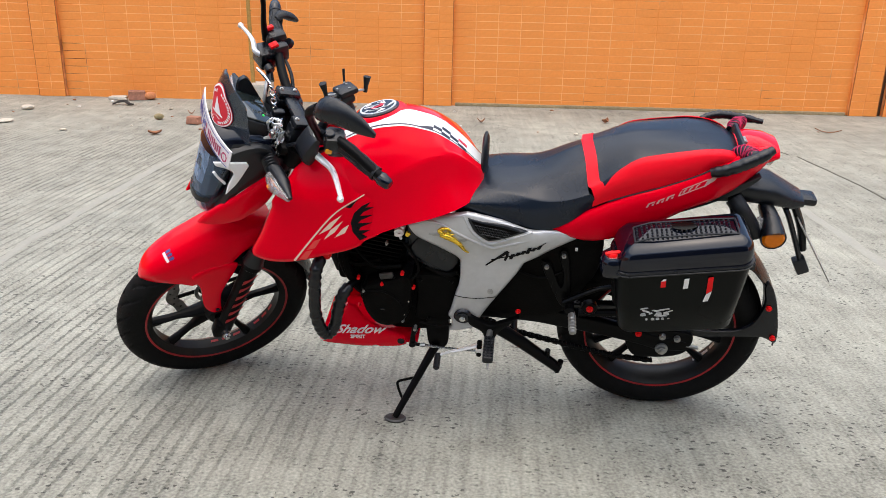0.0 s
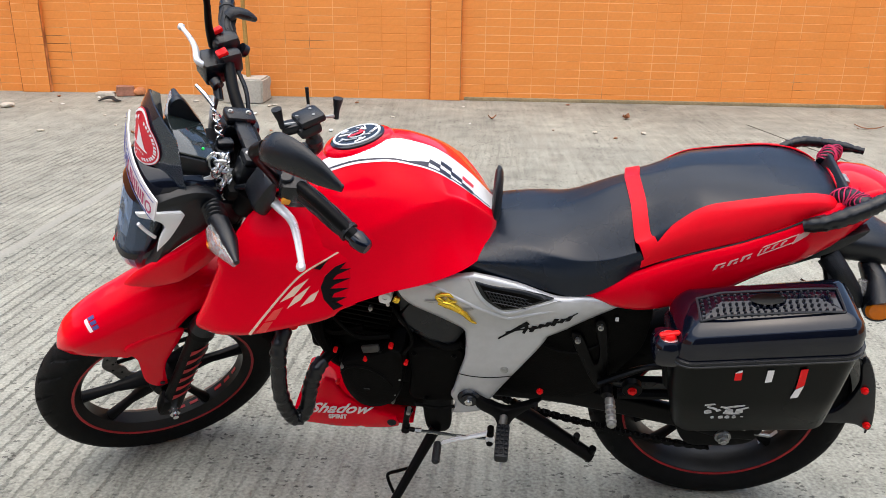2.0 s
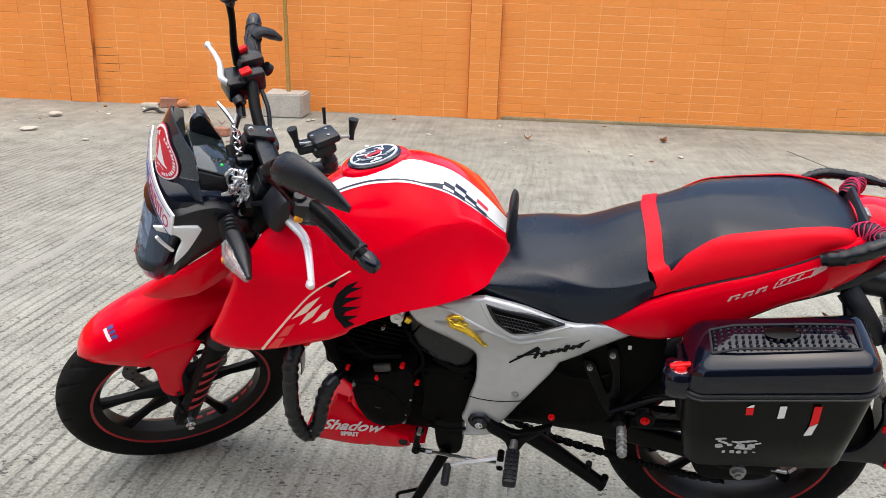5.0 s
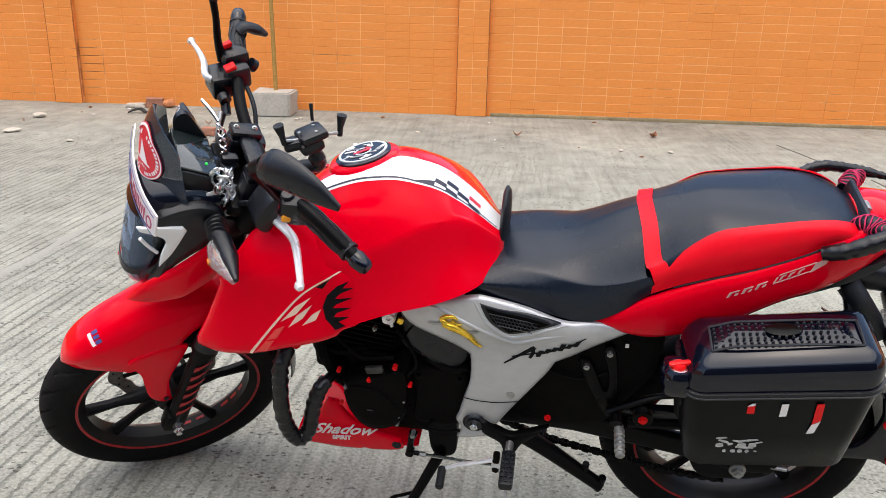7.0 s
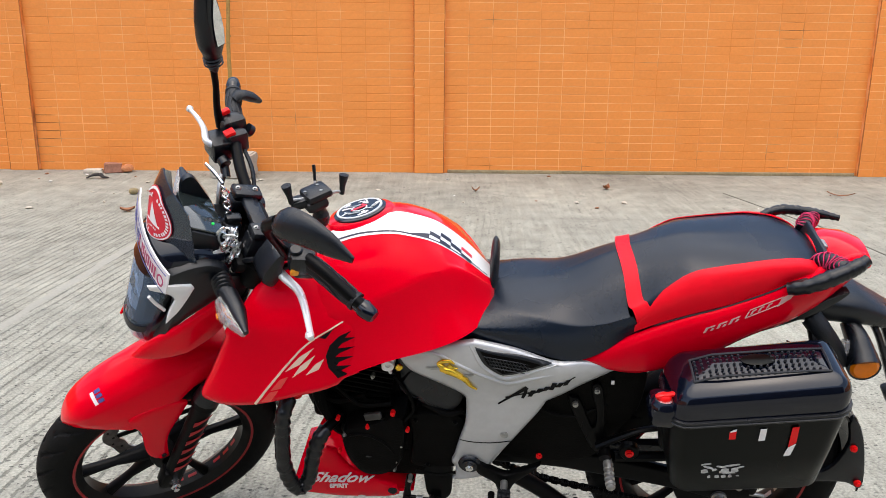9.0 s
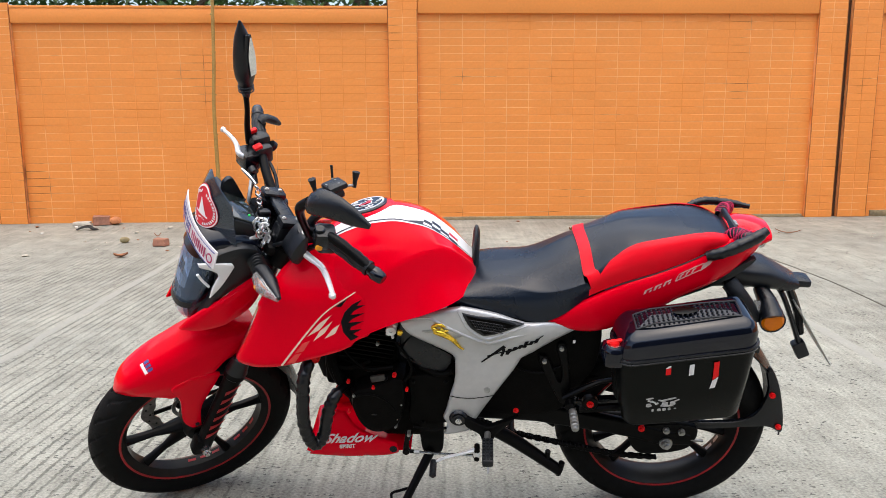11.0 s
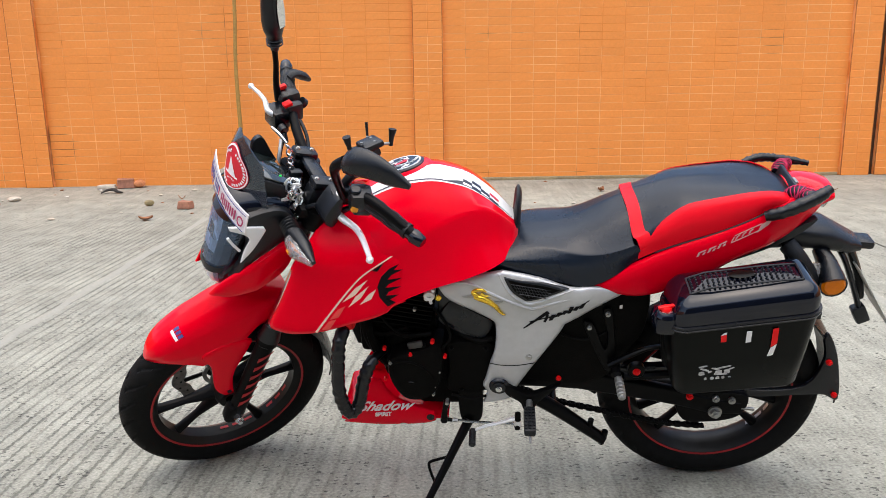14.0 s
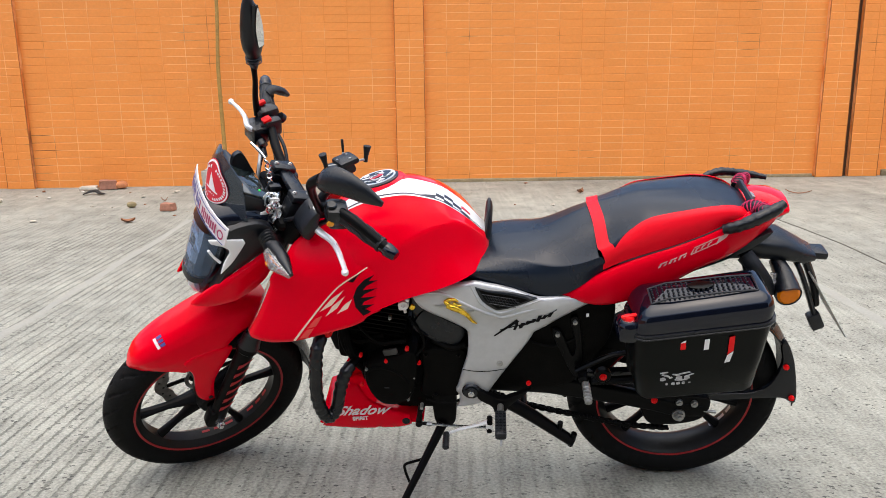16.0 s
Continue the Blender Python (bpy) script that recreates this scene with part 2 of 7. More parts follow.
def panel(outline, depth, thick=0.006, step=0.02, edge=0.012, drop=0.008, steps=5, mirror=False):
    """A moulded panel with rounded edges: a smooth outline in x and z, its outer face at y = depth(x, z)."""
    depth_at = depth if callable(depth) else (lambda x, z: depth)
    poly = np.array(curve(outline, steps, True))
    pts = [tuple(p) for p in poly]
    n = len(pts)
    for f in ((0.25, 1.0) if edge else ()):
        for i in range(n):
            t = poly[(i + 1) % n] - poly[i - 1]
            nn = np.array([-t[1], t[0]]) / (np.hypot(*t) + 1e-9)
            for s in (1, -1):
                q = poly[i] + s * nn * edge * f
                if inside(poly, *q) and rim_distance(poly, *q) > edge * f * 0.9:
                    pts.append(tuple(q))
    (x0, z0), (x1, z1) = poly.min(0), poly.max(0)
    for i, x in enumerate(np.arange(x0 + step / 2, x1, step)):
        for z in np.arange(z0 + step / 2 * (1 + i % 2), z1, step):
            if inside(poly, x, z) and rim_distance(poly, x, z) > max(edge * 1.3, step * 0.35):
                pts.append((x, z))
    vs, _, faces, _, _, _ = delaunay_2d_cdt([Vector(p) for p in pts], [], [list(range(n))], 1, 1e-6)
    bm = bmesh.new()
    front, back = [], []
    sgn = -1 if mirror else 1
    for v in vs:
        d = rim_distance(poly, v.x, v.y)
        y = depth_at(v.x, v.y)
        k = max(0.0, 1 - d / edge) if edge else 0
        y += drop * (1 - math.sqrt(max(0, 1 - k * k)))
        front.append(bm.verts.new((v.x, sgn * y, v.y)))
        back.append(bm.verts.new((v.x, sgn * (depth_at(v.x, v.y) + (drop if edge else 0) + thick), v.y)))
    count = {}
    for f in faces:
        bm.faces.new([front[i] for i in f])
        bm.faces.new([back[i] for i in reversed(f)])
        for a, b in zip(f, (*f[1:], f[0])):
            count[(a, b)] = 1
    for a, b in count:
        if (b, a) not in count:
            bm.faces.new((front[b], front[a], back[a], back[b]))
    return bm


def decal(outline, depth, off=0.0015, steps=1, step=0.03, mirror=False):
    """A thin sticker that follows a panel's face."""
    depth_at = depth if callable(depth) else (lambda x, z: depth)
    return panel(outline, lambda x, z: depth_at(x, z) - off, 0.001, step, 0, 0, steps, mirror)


def line_outline(points, w0, w1=None, steps=6):
    """A closed outline round a drawn line that tapers from w0 to w1."""
    ps = curve(points, steps)
    w1 = w0 if w1 is None else w1
    left, right = [], []
    for i, p in enumerate(ps):
        t = ps[min(i + 1, len(ps) - 1)] - ps[max(i - 1, 0)]
        nn = np.array([-t[1], t[0]]) / (np.hypot(*t) + 1e-9)
        w = (w0 + (w1 - w0) * i / (len(ps) - 1)) / 2
        left.append(tuple(p + nn * w))
        right.append(tuple(p - nn * w))
    return left + right[::-1]


# ---- the yard ----
def fleck_noise(n, ln, co):
    t = n.new("ShaderNodeTexNoise")
    t.inputs["Scale"].default_value = 120.0
    ln.new(co.outputs["Object"], t.inputs["Vector"])
    return t.outputs["Color"]


def concrete():
    """Weathered concrete with raked grooves along y on the slabs, bare towards the wall."""
    m = bpy.data.materials.new("raked_concrete")
    m.use_nodes = True
    nt = m.node_tree
    n, ln = nt.nodes, nt.links
    b = n["Principled BSDF"]
    co = n.new("ShaderNodeTexCoord")

    def noise_of(scale, detail, stretch=(1, 1, 1), turn=0.0):
        mp = n.new("ShaderNodeMapping")
        mp.inputs["Scale"].default_value = stretch
        mp.inputs["Rotation"].default_value = (0, 0, turn)
        ln.new(co.outputs["Object"], mp.inputs["Vector"])
        t = n.new("ShaderNodeTexNoise")
        t.inputs["Scale"].default_value, t.inputs["Detail"].default_value = scale, detail
        ln.new(mp.outputs[0], t.inputs["Vector"])
        return t.outputs["Fac"]

    def calc(op, a, b_=None, c=None):
        k = n.new("ShaderNodeMath")
        k.operation = op
        for s, v in zip(k.inputs, (a, b_, c)):
            if v is None:
                continue
            if isinstance(v, (int, float)):
                s.default_value = v
            else:
                ln.new(v, s)
        return k.outputs[0]

    def span(v, a, b_, c=0.0, d=1.0):
        k = n.new("ShaderNodeMapRange")
        for s, x in zip(k.inputs[1:5], (a, b_, c, d)):
            s.default_value = x
        ln.new(v, k.inputs[0])
        return k.outputs[0]

    sep = n.new("ShaderNodeSeparateXYZ")
    ln.new(co.outputs["Object"], sep.inputs[0])
    warp = noise_of(0.9, 3)
    wobble = noise_of(7.0, 2, (1, 0.35, 1))
    xw = calc("ADD", sep.outputs["X"], calc("ADD", calc("MULTIPLY", warp, 0.05), calc("ADD", calc("MULTIPLY", wobble, 0.014), calc("MULTIPLY", sep.outputs["Y"], -0.085))))
    jag = noise_of(60.0, 4)
    xw = calc("ADD", xw, calc("MULTIPLY", jag, 0.026))
    wave = calc("SINE", calc("MULTIPLY", xw, 2 * math.pi / 0.048))
    groove = span(wave, 0.62, 0.86)
    streak = noise_of(1.0, 5, (34, 1.6, 1))
    worn = span(noise_of(1.3, 4), 0.40, 0.60)
    slab = span(sep.outputs["Y"], 6.1, 6.6, 1.0, 0.0)
    near = span(sep.outputs["Y"], 1.4, 2.6, 0.55, 1.0)
    side_wear = span(sep.outputs["X"], -1.0, 0.6, 1.0, 0.14)
    rough_zone = calc("MULTIPLY", calc("MULTIPLY", calc("MULTIPLY", slab, near), side_wear), calc("ADD", calc("MULTIPLY", worn, 0.55), 0.45))
    groove_on = calc("MULTIPLY", calc("MULTIPLY", groove, rough_zone), span(noise_of(14.0, 5, (1, 0.4, 1)), 0.32, 0.52, 0.25, 1.0))
    blot = noise_of(0.8, 6)
    mid = noise_of(6.0, 6)
    fine = noise_of(105.0, 5)
    vo = n.new("ShaderNodeTexVoronoi")
    vo.inputs["Scale"].default_value = 78.0
    warped = n.new("ShaderNodeVectorMath")
    warped.operation = "MULTIPLY_ADD"
    ln.new(fleck_noise(n, ln, co), warped.inputs[0])
    warped.inputs[1].default_value = (0.016, 0.016, 0.0)
    squash = n.new("ShaderNodeMapping")
    squash.inputs["Scale"].default_value = (0.62, 1.0, 1.0)
    squash.inputs["Rotation"].default_value = (0, 0, 0.9)
    ln.new(co.outputs["Object"], squash.inputs["Vector"])
    ln.new(squash.outputs[0], warped.inputs[2])
    ln.new(warped.outputs[0], vo.inputs["Vector"])
    pick = n.new("ShaderNodeSeparateColor")
    ln.new(vo.outputs["Color"], pick.inputs[0])
    reach = calc("MULTIPLY", span(pick.outputs[0], 0.40, 1.0), 0.44)
    speck = span(calc("SUBTRACT", reach, vo.outputs["Distance"]), 0.0, 0.05)
    speck_zone = span(noise_of(2.2, 3), 0.38, 0.55, 0.15, 1.0)
    pits = calc("MULTIPLY", speck, speck_zone)
    tone = calc("ADD", span(blot, 0.3, 0.7, -0.05, 0.05), calc("ADD", span(mid, 0.3, 0.7, -0.05, 0.05), span(fine, 0.3, 0.7, -0.085, 0.085)))
    tone = calc("ADD", tone, span(streak, 0.3, 0.7, -0.035, 0.035))
    val = calc("ADD", tone, 0.258)
    val = calc("MULTIPLY", val, calc("SUBTRACT", 1.0, calc("MULTIPLY", groove_on, 0.52)))
    val = calc("MULTIPLY", val, calc("SUBTRACT", 1.0, calc("MULTIPLY", pits, 0.72)))
    tint = n.new("ShaderNodeMix")
    tint.data_type = "RGBA"
    tint.inputs["A"].default_value, tint.inputs["B"].default_value = (0.990, 0.965, 0.780, 1), (0.955, 0.965, 0.825, 1)
    ln.new(warp, tint.inputs["Factor"])
    mul = n.new("ShaderNodeVectorMath")
    mul.operation = "SCALE"
    ln.new(tint.outputs["Result"], mul.inputs[0])
    ln.new(val, mul.inputs["Scale"])
    ln.new(mul.outputs[0], b.inputs["Base Color"])
    b.inputs["Roughness"].default_value = 0.86
    h = calc("SUBTRACT", calc("ADD", calc("MULTIPLY", fine, 0.35), calc("MULTIPLY", mid, 0.5)), calc("ADD", calc("MULTIPLY", groove_on, 1.2), calc("MULTIPLY", pits, 0.8)))
    bp = n.new("ShaderNodeBump")
    bp.inputs["Strength"].default_value, bp.inputs["Distance"].default_value = 0.7, 0.006
    ln.new(h, bp.inputs["Height"])
    ln.new(bp.outputs[0], b.inputs["Normal"])
    return m


CONCRETE = concrete()
JOINT = material("joint_mortar", (0.29, 0.285, 0.245), 0.9, vary=0.12, blotch=5, grain=80, bump=0.4)
CRACK = material("crack_dirt", (0.10, 0.095, 0.075), 0.95, vary=0.4, blotch=12)
TILE = material("orange_painted_tile", (0.80, 0.270, 0.049), 0.6, vary=0.10, blotch=1.1, grain=45, bump=0.25, bump_scale=120, rnd=0.3)
TILEREST = material("orange_painted_tiles", (0.80, 0.270, 0.049), 0.6, vary=0.10, blotch=1.1, grain=45, bump=0.25, bump_scale=120, island=0.3)


def mortar():
    """Joints of pale mortar, painted over in places and dirty in others."""
    m = material("pale_orange_mortar", (0.86, 0.40, 0.15), 0.85, vary=0.12, blotch=4, grain=30)
    n, ln = m.node_tree.nodes, m.node_tree.links
    b = n["Principled BSDF"]
    pale = b.inputs["Base Color"].links[0].from_socket
    co = n.new("ShaderNodeTexCoord")

    def patch(scale, lo, hi, detail=3):
        t, r = n.new("ShaderNodeTexNoise"), n.new("ShaderNodeMapRange")
        t.inputs["Scale"].default_value, t.inputs["Detail"].default_value = scale, detail
        ln.new(co.outputs["Object"], t.inputs["Vector"])
        r.inputs[1].default_value, r.inputs[2].default_value = lo, hi
        ln.new(t.outputs["Fac"], r.inputs[0])
        return r.outputs[0]

    last = pale
    for fac, colour in ((patch(2.6, 0.46, 0.60), (0.74, 0.235, 0.042, 1)), (patch(1.7, 0.60, 0.70, 5), (0.22, 0.07, 0.02, 1))):
        mix = n.new("ShaderNodeMix")
        mix.data_type = "RGBA"
        ln.new(fac, mix.inputs["Factor"])
        ln.new(last, mix.inputs["A"])
        mix.inputs["B"].default_value = colour
        last = mix.outputs["Result"]
    ln.new(last, b.inputs["Base Color"])
    return m


MORTAR = mortar()
PLINTH = material("bare_cement", (0.26, 0.20, 0.11), 0.95, vary=0.45, blotch=5, bump=0.8, bump_scale=60)
GAPDARK = material("joint_gap", (0.075, 0.036, 0.016), 0.95, vary=0.3)
EDGEDARK = material("dark_edge_strip", (0.40, 0.125, 0.030), 0.9, vary=0.45, blotch=4, grain=25)
BAMBOO = material("bamboo_pole", (0.36, 0.21, 0.05), 0.55, vary=0.3, blotch=9)
CEMENT = material("cement_block", (0.43, 0.40, 0.34), 0.95, vary=0.22, blotch=14, bump=0.8, bump_scale=60)
LEAF = material("tree_leaf", (0.045, 0.11, 0.018), 0.5, vary=0.35, island=0.6)
BARK = material("tree_bark", (0.09, 0.065, 0.045), 0.9, vary=0.3, bump=0.6)
BRICKRED = material("broken_brick", (0.33, 0.15, 0.095), 0.9, vary=0.3, blotch=18, bump=0.6)
BRICKORANGE = material("orange_brick_lump", (0.52, 0.20, 0.08), 0.9, vary=0.25, blotch=18, bump=0.5)
STONEGREY = material("pale_stone", (0.50, 0.45, 0.37), 0.9, vary=0.25, blotch=20, bump=0.6)
DRYLEAF = material("dry_leaf", (0.26, 0.10, 0.04), 0.7, vary=0.3, blotch=30)
GREENISH = material("yellow_green_fruit", (0.24, 0.19, 0.09), 0.6, vary=0.3, blotch=25)
# even dark colour for the unseen wall that the bodywork reflects
REFLECTWALL = material("dark_reflection_wall", (0.05, 0.055, 0.04), 0.95, vary=0.3, blotch=3)
CLOTH = material("black_strap", (0.02, 0.018, 0.016), 0.85, vary=0.3)
SCRAP = material("white_scrap", (0.75, 0.74, 0.70), 0.7, vary=0.1)

bm = bmesh.new()
xs = [-400, -60, -12, -6, 6, 12, 60, 400]
ys = [-400, -60, -12, 0, 4, 8.6, 12, 60, 400]
grid = [[bm.verts.new((x, y, 0)) for x in xs] for y in ys]
for j in range(len(ys) - 1):
    for i in range(len(xs) - 1):
        bm.faces.new((grid[j][i], grid[j][i + 1], grid[j + 1][i + 1], grid[j + 1][i]))
ground = part("ground", bm, CONCRETE)
tagged(ground, "weathered grey concrete yard with raked grooves", "ground", kind="structure")


def strip(points, width, height, seed=1):
    """An uneven flat strip that lies on the ground along points."""
    ps = curve([(*p, 0.0) for p in points], 14)
    rows = []
    for i, p in enumerate(ps):
        t = Vector(ps[min(i + 1, len(ps) - 1)] - ps[max(i - 1, 0)]).normalized()
        s = Vector((-t.y, t.x, 0))
        w = width * (0.7 + 0.6 * noise.noise((i * 0.7, seed * 3.1, 0.2)) + 0.3) / 2
        o = s * width * 0.35 * noise.noise((i * 0.31, seed * 7.7, 1.4))
        q = Vector(p) + o
        rows.append([q - s * w, q - s * w * 0.6 + Vector((0, 0, height)), q + s * w * 0.6 + Vector((0, 0, height)), q + s * w])
    return sheet(rows, False, False)


joints = thing("slab_joint", Matrix(), "pale mortar joints between the concrete slabs", "joint", kind="structure")
part("joint_strip", strip([(-2.0, 1.2), (-1.99, 3.4), (-1.95, 4.6), (-1.87, 6.45)], 0.052, 0.004, 1), JOINT, joints)
part("joint_strip", strip([(2.08, 1.2), (2.085, 3.6), (2.1, 5.0), (2.12, 6.45)], 0.055, 0.004, 2), JOINT, joints)
crack = thing("ground_crack", Matrix(), "dark cracked joint filled with dirt", "crack", kind="structure")
part("crack_line", strip([(2.66, 3.2), (2.67, 4.0), (2.72, 5.0), (2.71, 5.5), (2.66, 6.15)], 0.013, 0.004, 5), CRACK, crack)
part("crack_line", strip([(2.62, 6.2), (2.5, 6.8), (2.4, 7.3)], 0.008, 0.004, 8), CRACK, crack)

# the boundary wall: recessed tiled bays between tiled piers
FACE, BAY = 8.217, 8.262
wall = thing("wall_north", Matrix(), "orange painted tiled boundary wall with piers", "wall", kind="structure")
TOPL, TOPR = 2.075, 2.31
PIERS = [(-8.05, -7.76), (-4.13, -3.86), (-0.267, 0.021), (3.997, 4.282), (4.335, 4.64), (8.3, 8.6)]
BAYS = [(-7.76, -4.13, 1.935, TOPL), (-3.86, -0.267, 1.937, TOPL), (0.021, 3.997, 2.03, TOPR), (4.64, 8.3, 2.03, TOPR)]
core_parts = []
for a, b, _, top in BAYS:
    core_parts.append(block(((a + b) / 2, BAY + 0.0004 + 0.1, top / 2 - 0.01), (b - a, 0.2, top - 0.02), 0))
part("wall_core", join(*core_parts), MORTAR, wall)
part("pier_core", join(*[block(((a + b) / 2, FACE + 0.0004 + 0.115, (TOPR if b > -0.2 else TOPL) / 2 + 0.02), (b - a - 0.002, 0.23, (TOPR if b > -0.2 else TOPL) + 0.03), 0) for a, b in PIERS]), MORTAR, wall)
part("expansion_gap", block((4.308, FACE + 0.15, 1.17), (0.075, 0.2, 2.34), 0), GAPDARK, wall)
# thin darker strips mark both edges of every pier
for a, b in PIERS:
    for x in (a + 0.0035, b - 0.0035):
        part("edge_joint", block((x, FACE + 0.004, (TOPR if b > -0.2 else TOPL) / 2 + 0.02), (0.007, 0.011, (TOPR if b > -0.2 else TOPL) + 0.03), 0.001), EDGEDARK, wall, "dark orange-brown strip along the pier's edge")
for a, b, z0, top in BAYS:
    part("lintel_band", block(((a + b) / 2, FACE + 0.125, (z0 + top) / 2), (b - a - 0.004, 0.24, top - z0), 0.006), TILEREST, wall, "orange rendered band above the recessed bay")
    part("coping", block(((a + b) / 2, FACE + 0.125, top + 0.012), (b - a - 0.004, 0.25, 0.024), 0.006), TILEREST, wall)


def tile_mesh(w, h, name, mat):
    return smooth_mesh(block((0, 0, 0), (w, 0.016, h), 0.0025, seg=1), name, mat, 15)


TW, TH, GAP = 0.2215, 0.0745, 0.0042
tiles = []
for a, b, z0, _ in BAYS:
    cols = max(1, round((b - a) / TW))
    rows = round(z0 / TH)
    w, h = (b - a) / cols, z0 / rows
    for j in range(rows):
        for i in range(cols):
            tiles.append((a + (i + 0.5) * w, BAY + 0.007, (j + 0.5) * h, w - GAP, h - GAP))
for a, b in PIERS:
    top = TOPR if b > -0.2 else TOPL
    rows = round((top + 0.05) / TH)
    h, w = (top + 0.05) / rows, (b - a) / 2
    for j in range(rows):
        for i in range(2):
            tiles.append((a + (i + 0.5) * w, FACE + 0.007, (j + 0.5) * h, w - GAP, h - GAP))
shared, rest = {}, []
for x, y, z, w, h in tiles:
    jx, jy = random.uniform(-0.0008, 0.0008), random.uniform(-0.0008, 0.0006)
    if -1.05 < x < 1.15 and z < 2.05:
        key = (round(w, 4), round(h, 4))
        if key not in shared:
            shared[key] = tile_mesh(w, h, "tile", TILE)
        ob = new("tile", shared[key])
        ob.location = (x + jx, y + jy, z)
        ob.parent = wall
    else:
        rest.append((x + jx, y + jy, z, w, h))
verts, faces = [], []
for x, y, z, w, h in rest:
    k = len(verts)
    c = 0.0025
    for dx, dz, dy in ((-1, -1, 0), (1, -1, 0), (1, 1, 0), (-1, 1, 0)):
        verts.append((x + dx * w / 2, y + 0.008, z + dz * h / 2))
    for dx, dz in ((-1, -1), (1, -1), (1, 1), (-1, 1)):
        verts.append((x + dx * w / 2, y - 0.008 + c, z + dz * h / 2))
    for dx, dz in ((-1, -1), (1, -1), (1, 1), (-1, 1)):
        verts.append((x + dx * (w / 2 - c), y - 0.008, z + dz * (h / 2 - c)))
    faces.append((k + 8, k + 9, k + 10, k + 11))
    for q in range(4):
        r = (q + 1) % 4
        faces.append((k + 4 + q, k + 4 + r, k + 8 + r, k + 8 + q))
        faces.append((k + q, k + r, k + 4 + r, k + 4 + q))
me = bpy.data.meshes.new("tile_facing")
me.from_pydata(verts, [], faces)
me.materials.append(TILEREST)
facing = new("tile_facing", me)
facing.parent = wall
tagged(facing, kind="stuff")
part("cement_plinth", block((2.02, BAY - 0.004, 0.01), (3.93, 0.03, 0.045), 0.010), PLINTH, wall, "bare cement skirting at the wall's foot")
part("cement_plinth", block((6.5, BAY - 0.004, 0.03), (3.6, 0.03, 0.07), 0.008), PLINTH, wall)

# plain closing walls added out of sight, and the lane behind
for nm, c, s in (("wall_west", (-8.2, 2, 1.15), (0.2, 13, 2.3)), ("wall_east", (8.75, 2, 1.15), (0.2, 13, 2.3))):
    w_ob = part(nm, block(c, s, 0.01), TILEREST)
    tagged(w_ob, "plain orange wall added out of view to close the yard", "wall", kind="structure")


# unseen wall, added and kept dark to deepen reflections in the bodywork
south = part("wall_south", block((0.3, -7.0, 2.5), (17.2, 0.3, 5.0), 0.02), REFLECTWALL)
tagged(south, "unseen dark wall added to darken reflections", "wall", kind="structure")


# ---- trees behind the wall ----
def tree(x, y, h, spread, seed):
    rnd_ = random.Random(seed)
    t = thing("tree", Matrix.Translation((x, y, 0)), "dark green leafy tree behind the boundary wall", "tree", "trees behind the wall")
    limbs = [tube([(0, 0, 0), (0.05, 0.02, h * 0.3), (-0.04, 0.05, h * 0.55), (0.03, 0, h * 0.85)], [0.13, 0.11, 0.08, 0.03], 9)]
    tips = []
    for k in range(12):
        a = k * 2.4 + rnd_.random()
        z0 = h * (0.32 + 0.045 * k)
        r = spread * (0.55 + 0.45 * rnd_.random())
        tip = (r * math.cos(a), r * math.sin(a) * 0.8, z0 + h * (0.05 + 0.12 * rnd_.random()))
        limbs.append(tube([(0, 0, z0 - 0.2), (tip[0] * 0.5, tip[1] * 0.5, z0 + 0.12), tip], [0.05, 0.035, 0.012], 7))
        tips += [tip, (tip[0] * 0.6, tip[1] * 0.6, z0 + 0.1), (tip[0] * 0.8, tip[1] * 0.8, z0 - 0.15)]
    part("trunk", join(*limbs), BARK, t)
    verts, faces = [], []
    for cx, cy, cz in tips:
        rad = 0.55 + 0.35 * rnd_.random()
        for _ in range(170):
            p = Vector((rnd_.gauss(0, 0.42), rnd_.gauss(0, 0.42), rnd_.gauss(0, 0.3))) * rad + Vector((cx, cy, cz))
            ln_, wd = rnd_.uniform(0.07, 0.14), rnd_.uniform(0.02, 0.04)
            m = Euler((rnd_.uniform(-0.9, 0.9), rnd_.uniform(-0.9, 0.9), rnd_.uniform(0, 6.28))).to_matrix()
            k = len(verts)
            for q in ((0, 0, 0), (ln_ * 0.45, wd, 0.012), (ln_, 0, -0.02), (ln_ * 0.45, -wd, 0.012)):
                verts.append(tuple(p + m @ Vector(q)))
            faces += [(k, k + 1, k + 2), (k, k + 2, k + 3)]
    me = bpy.data.meshes.new("crown")
    me.from_pydata(verts, [], faces)
    me.materials.append(LEAF)
    ob = new("crown", me)
    ob.parent = t


tree(-5.4, 10.6, 4.6, 1.7, 3)
tree(-2.9, 10.2, 4.2, 1.7, 5)
tree(-0.6, 10.7, 4.4, 1.8, 9)


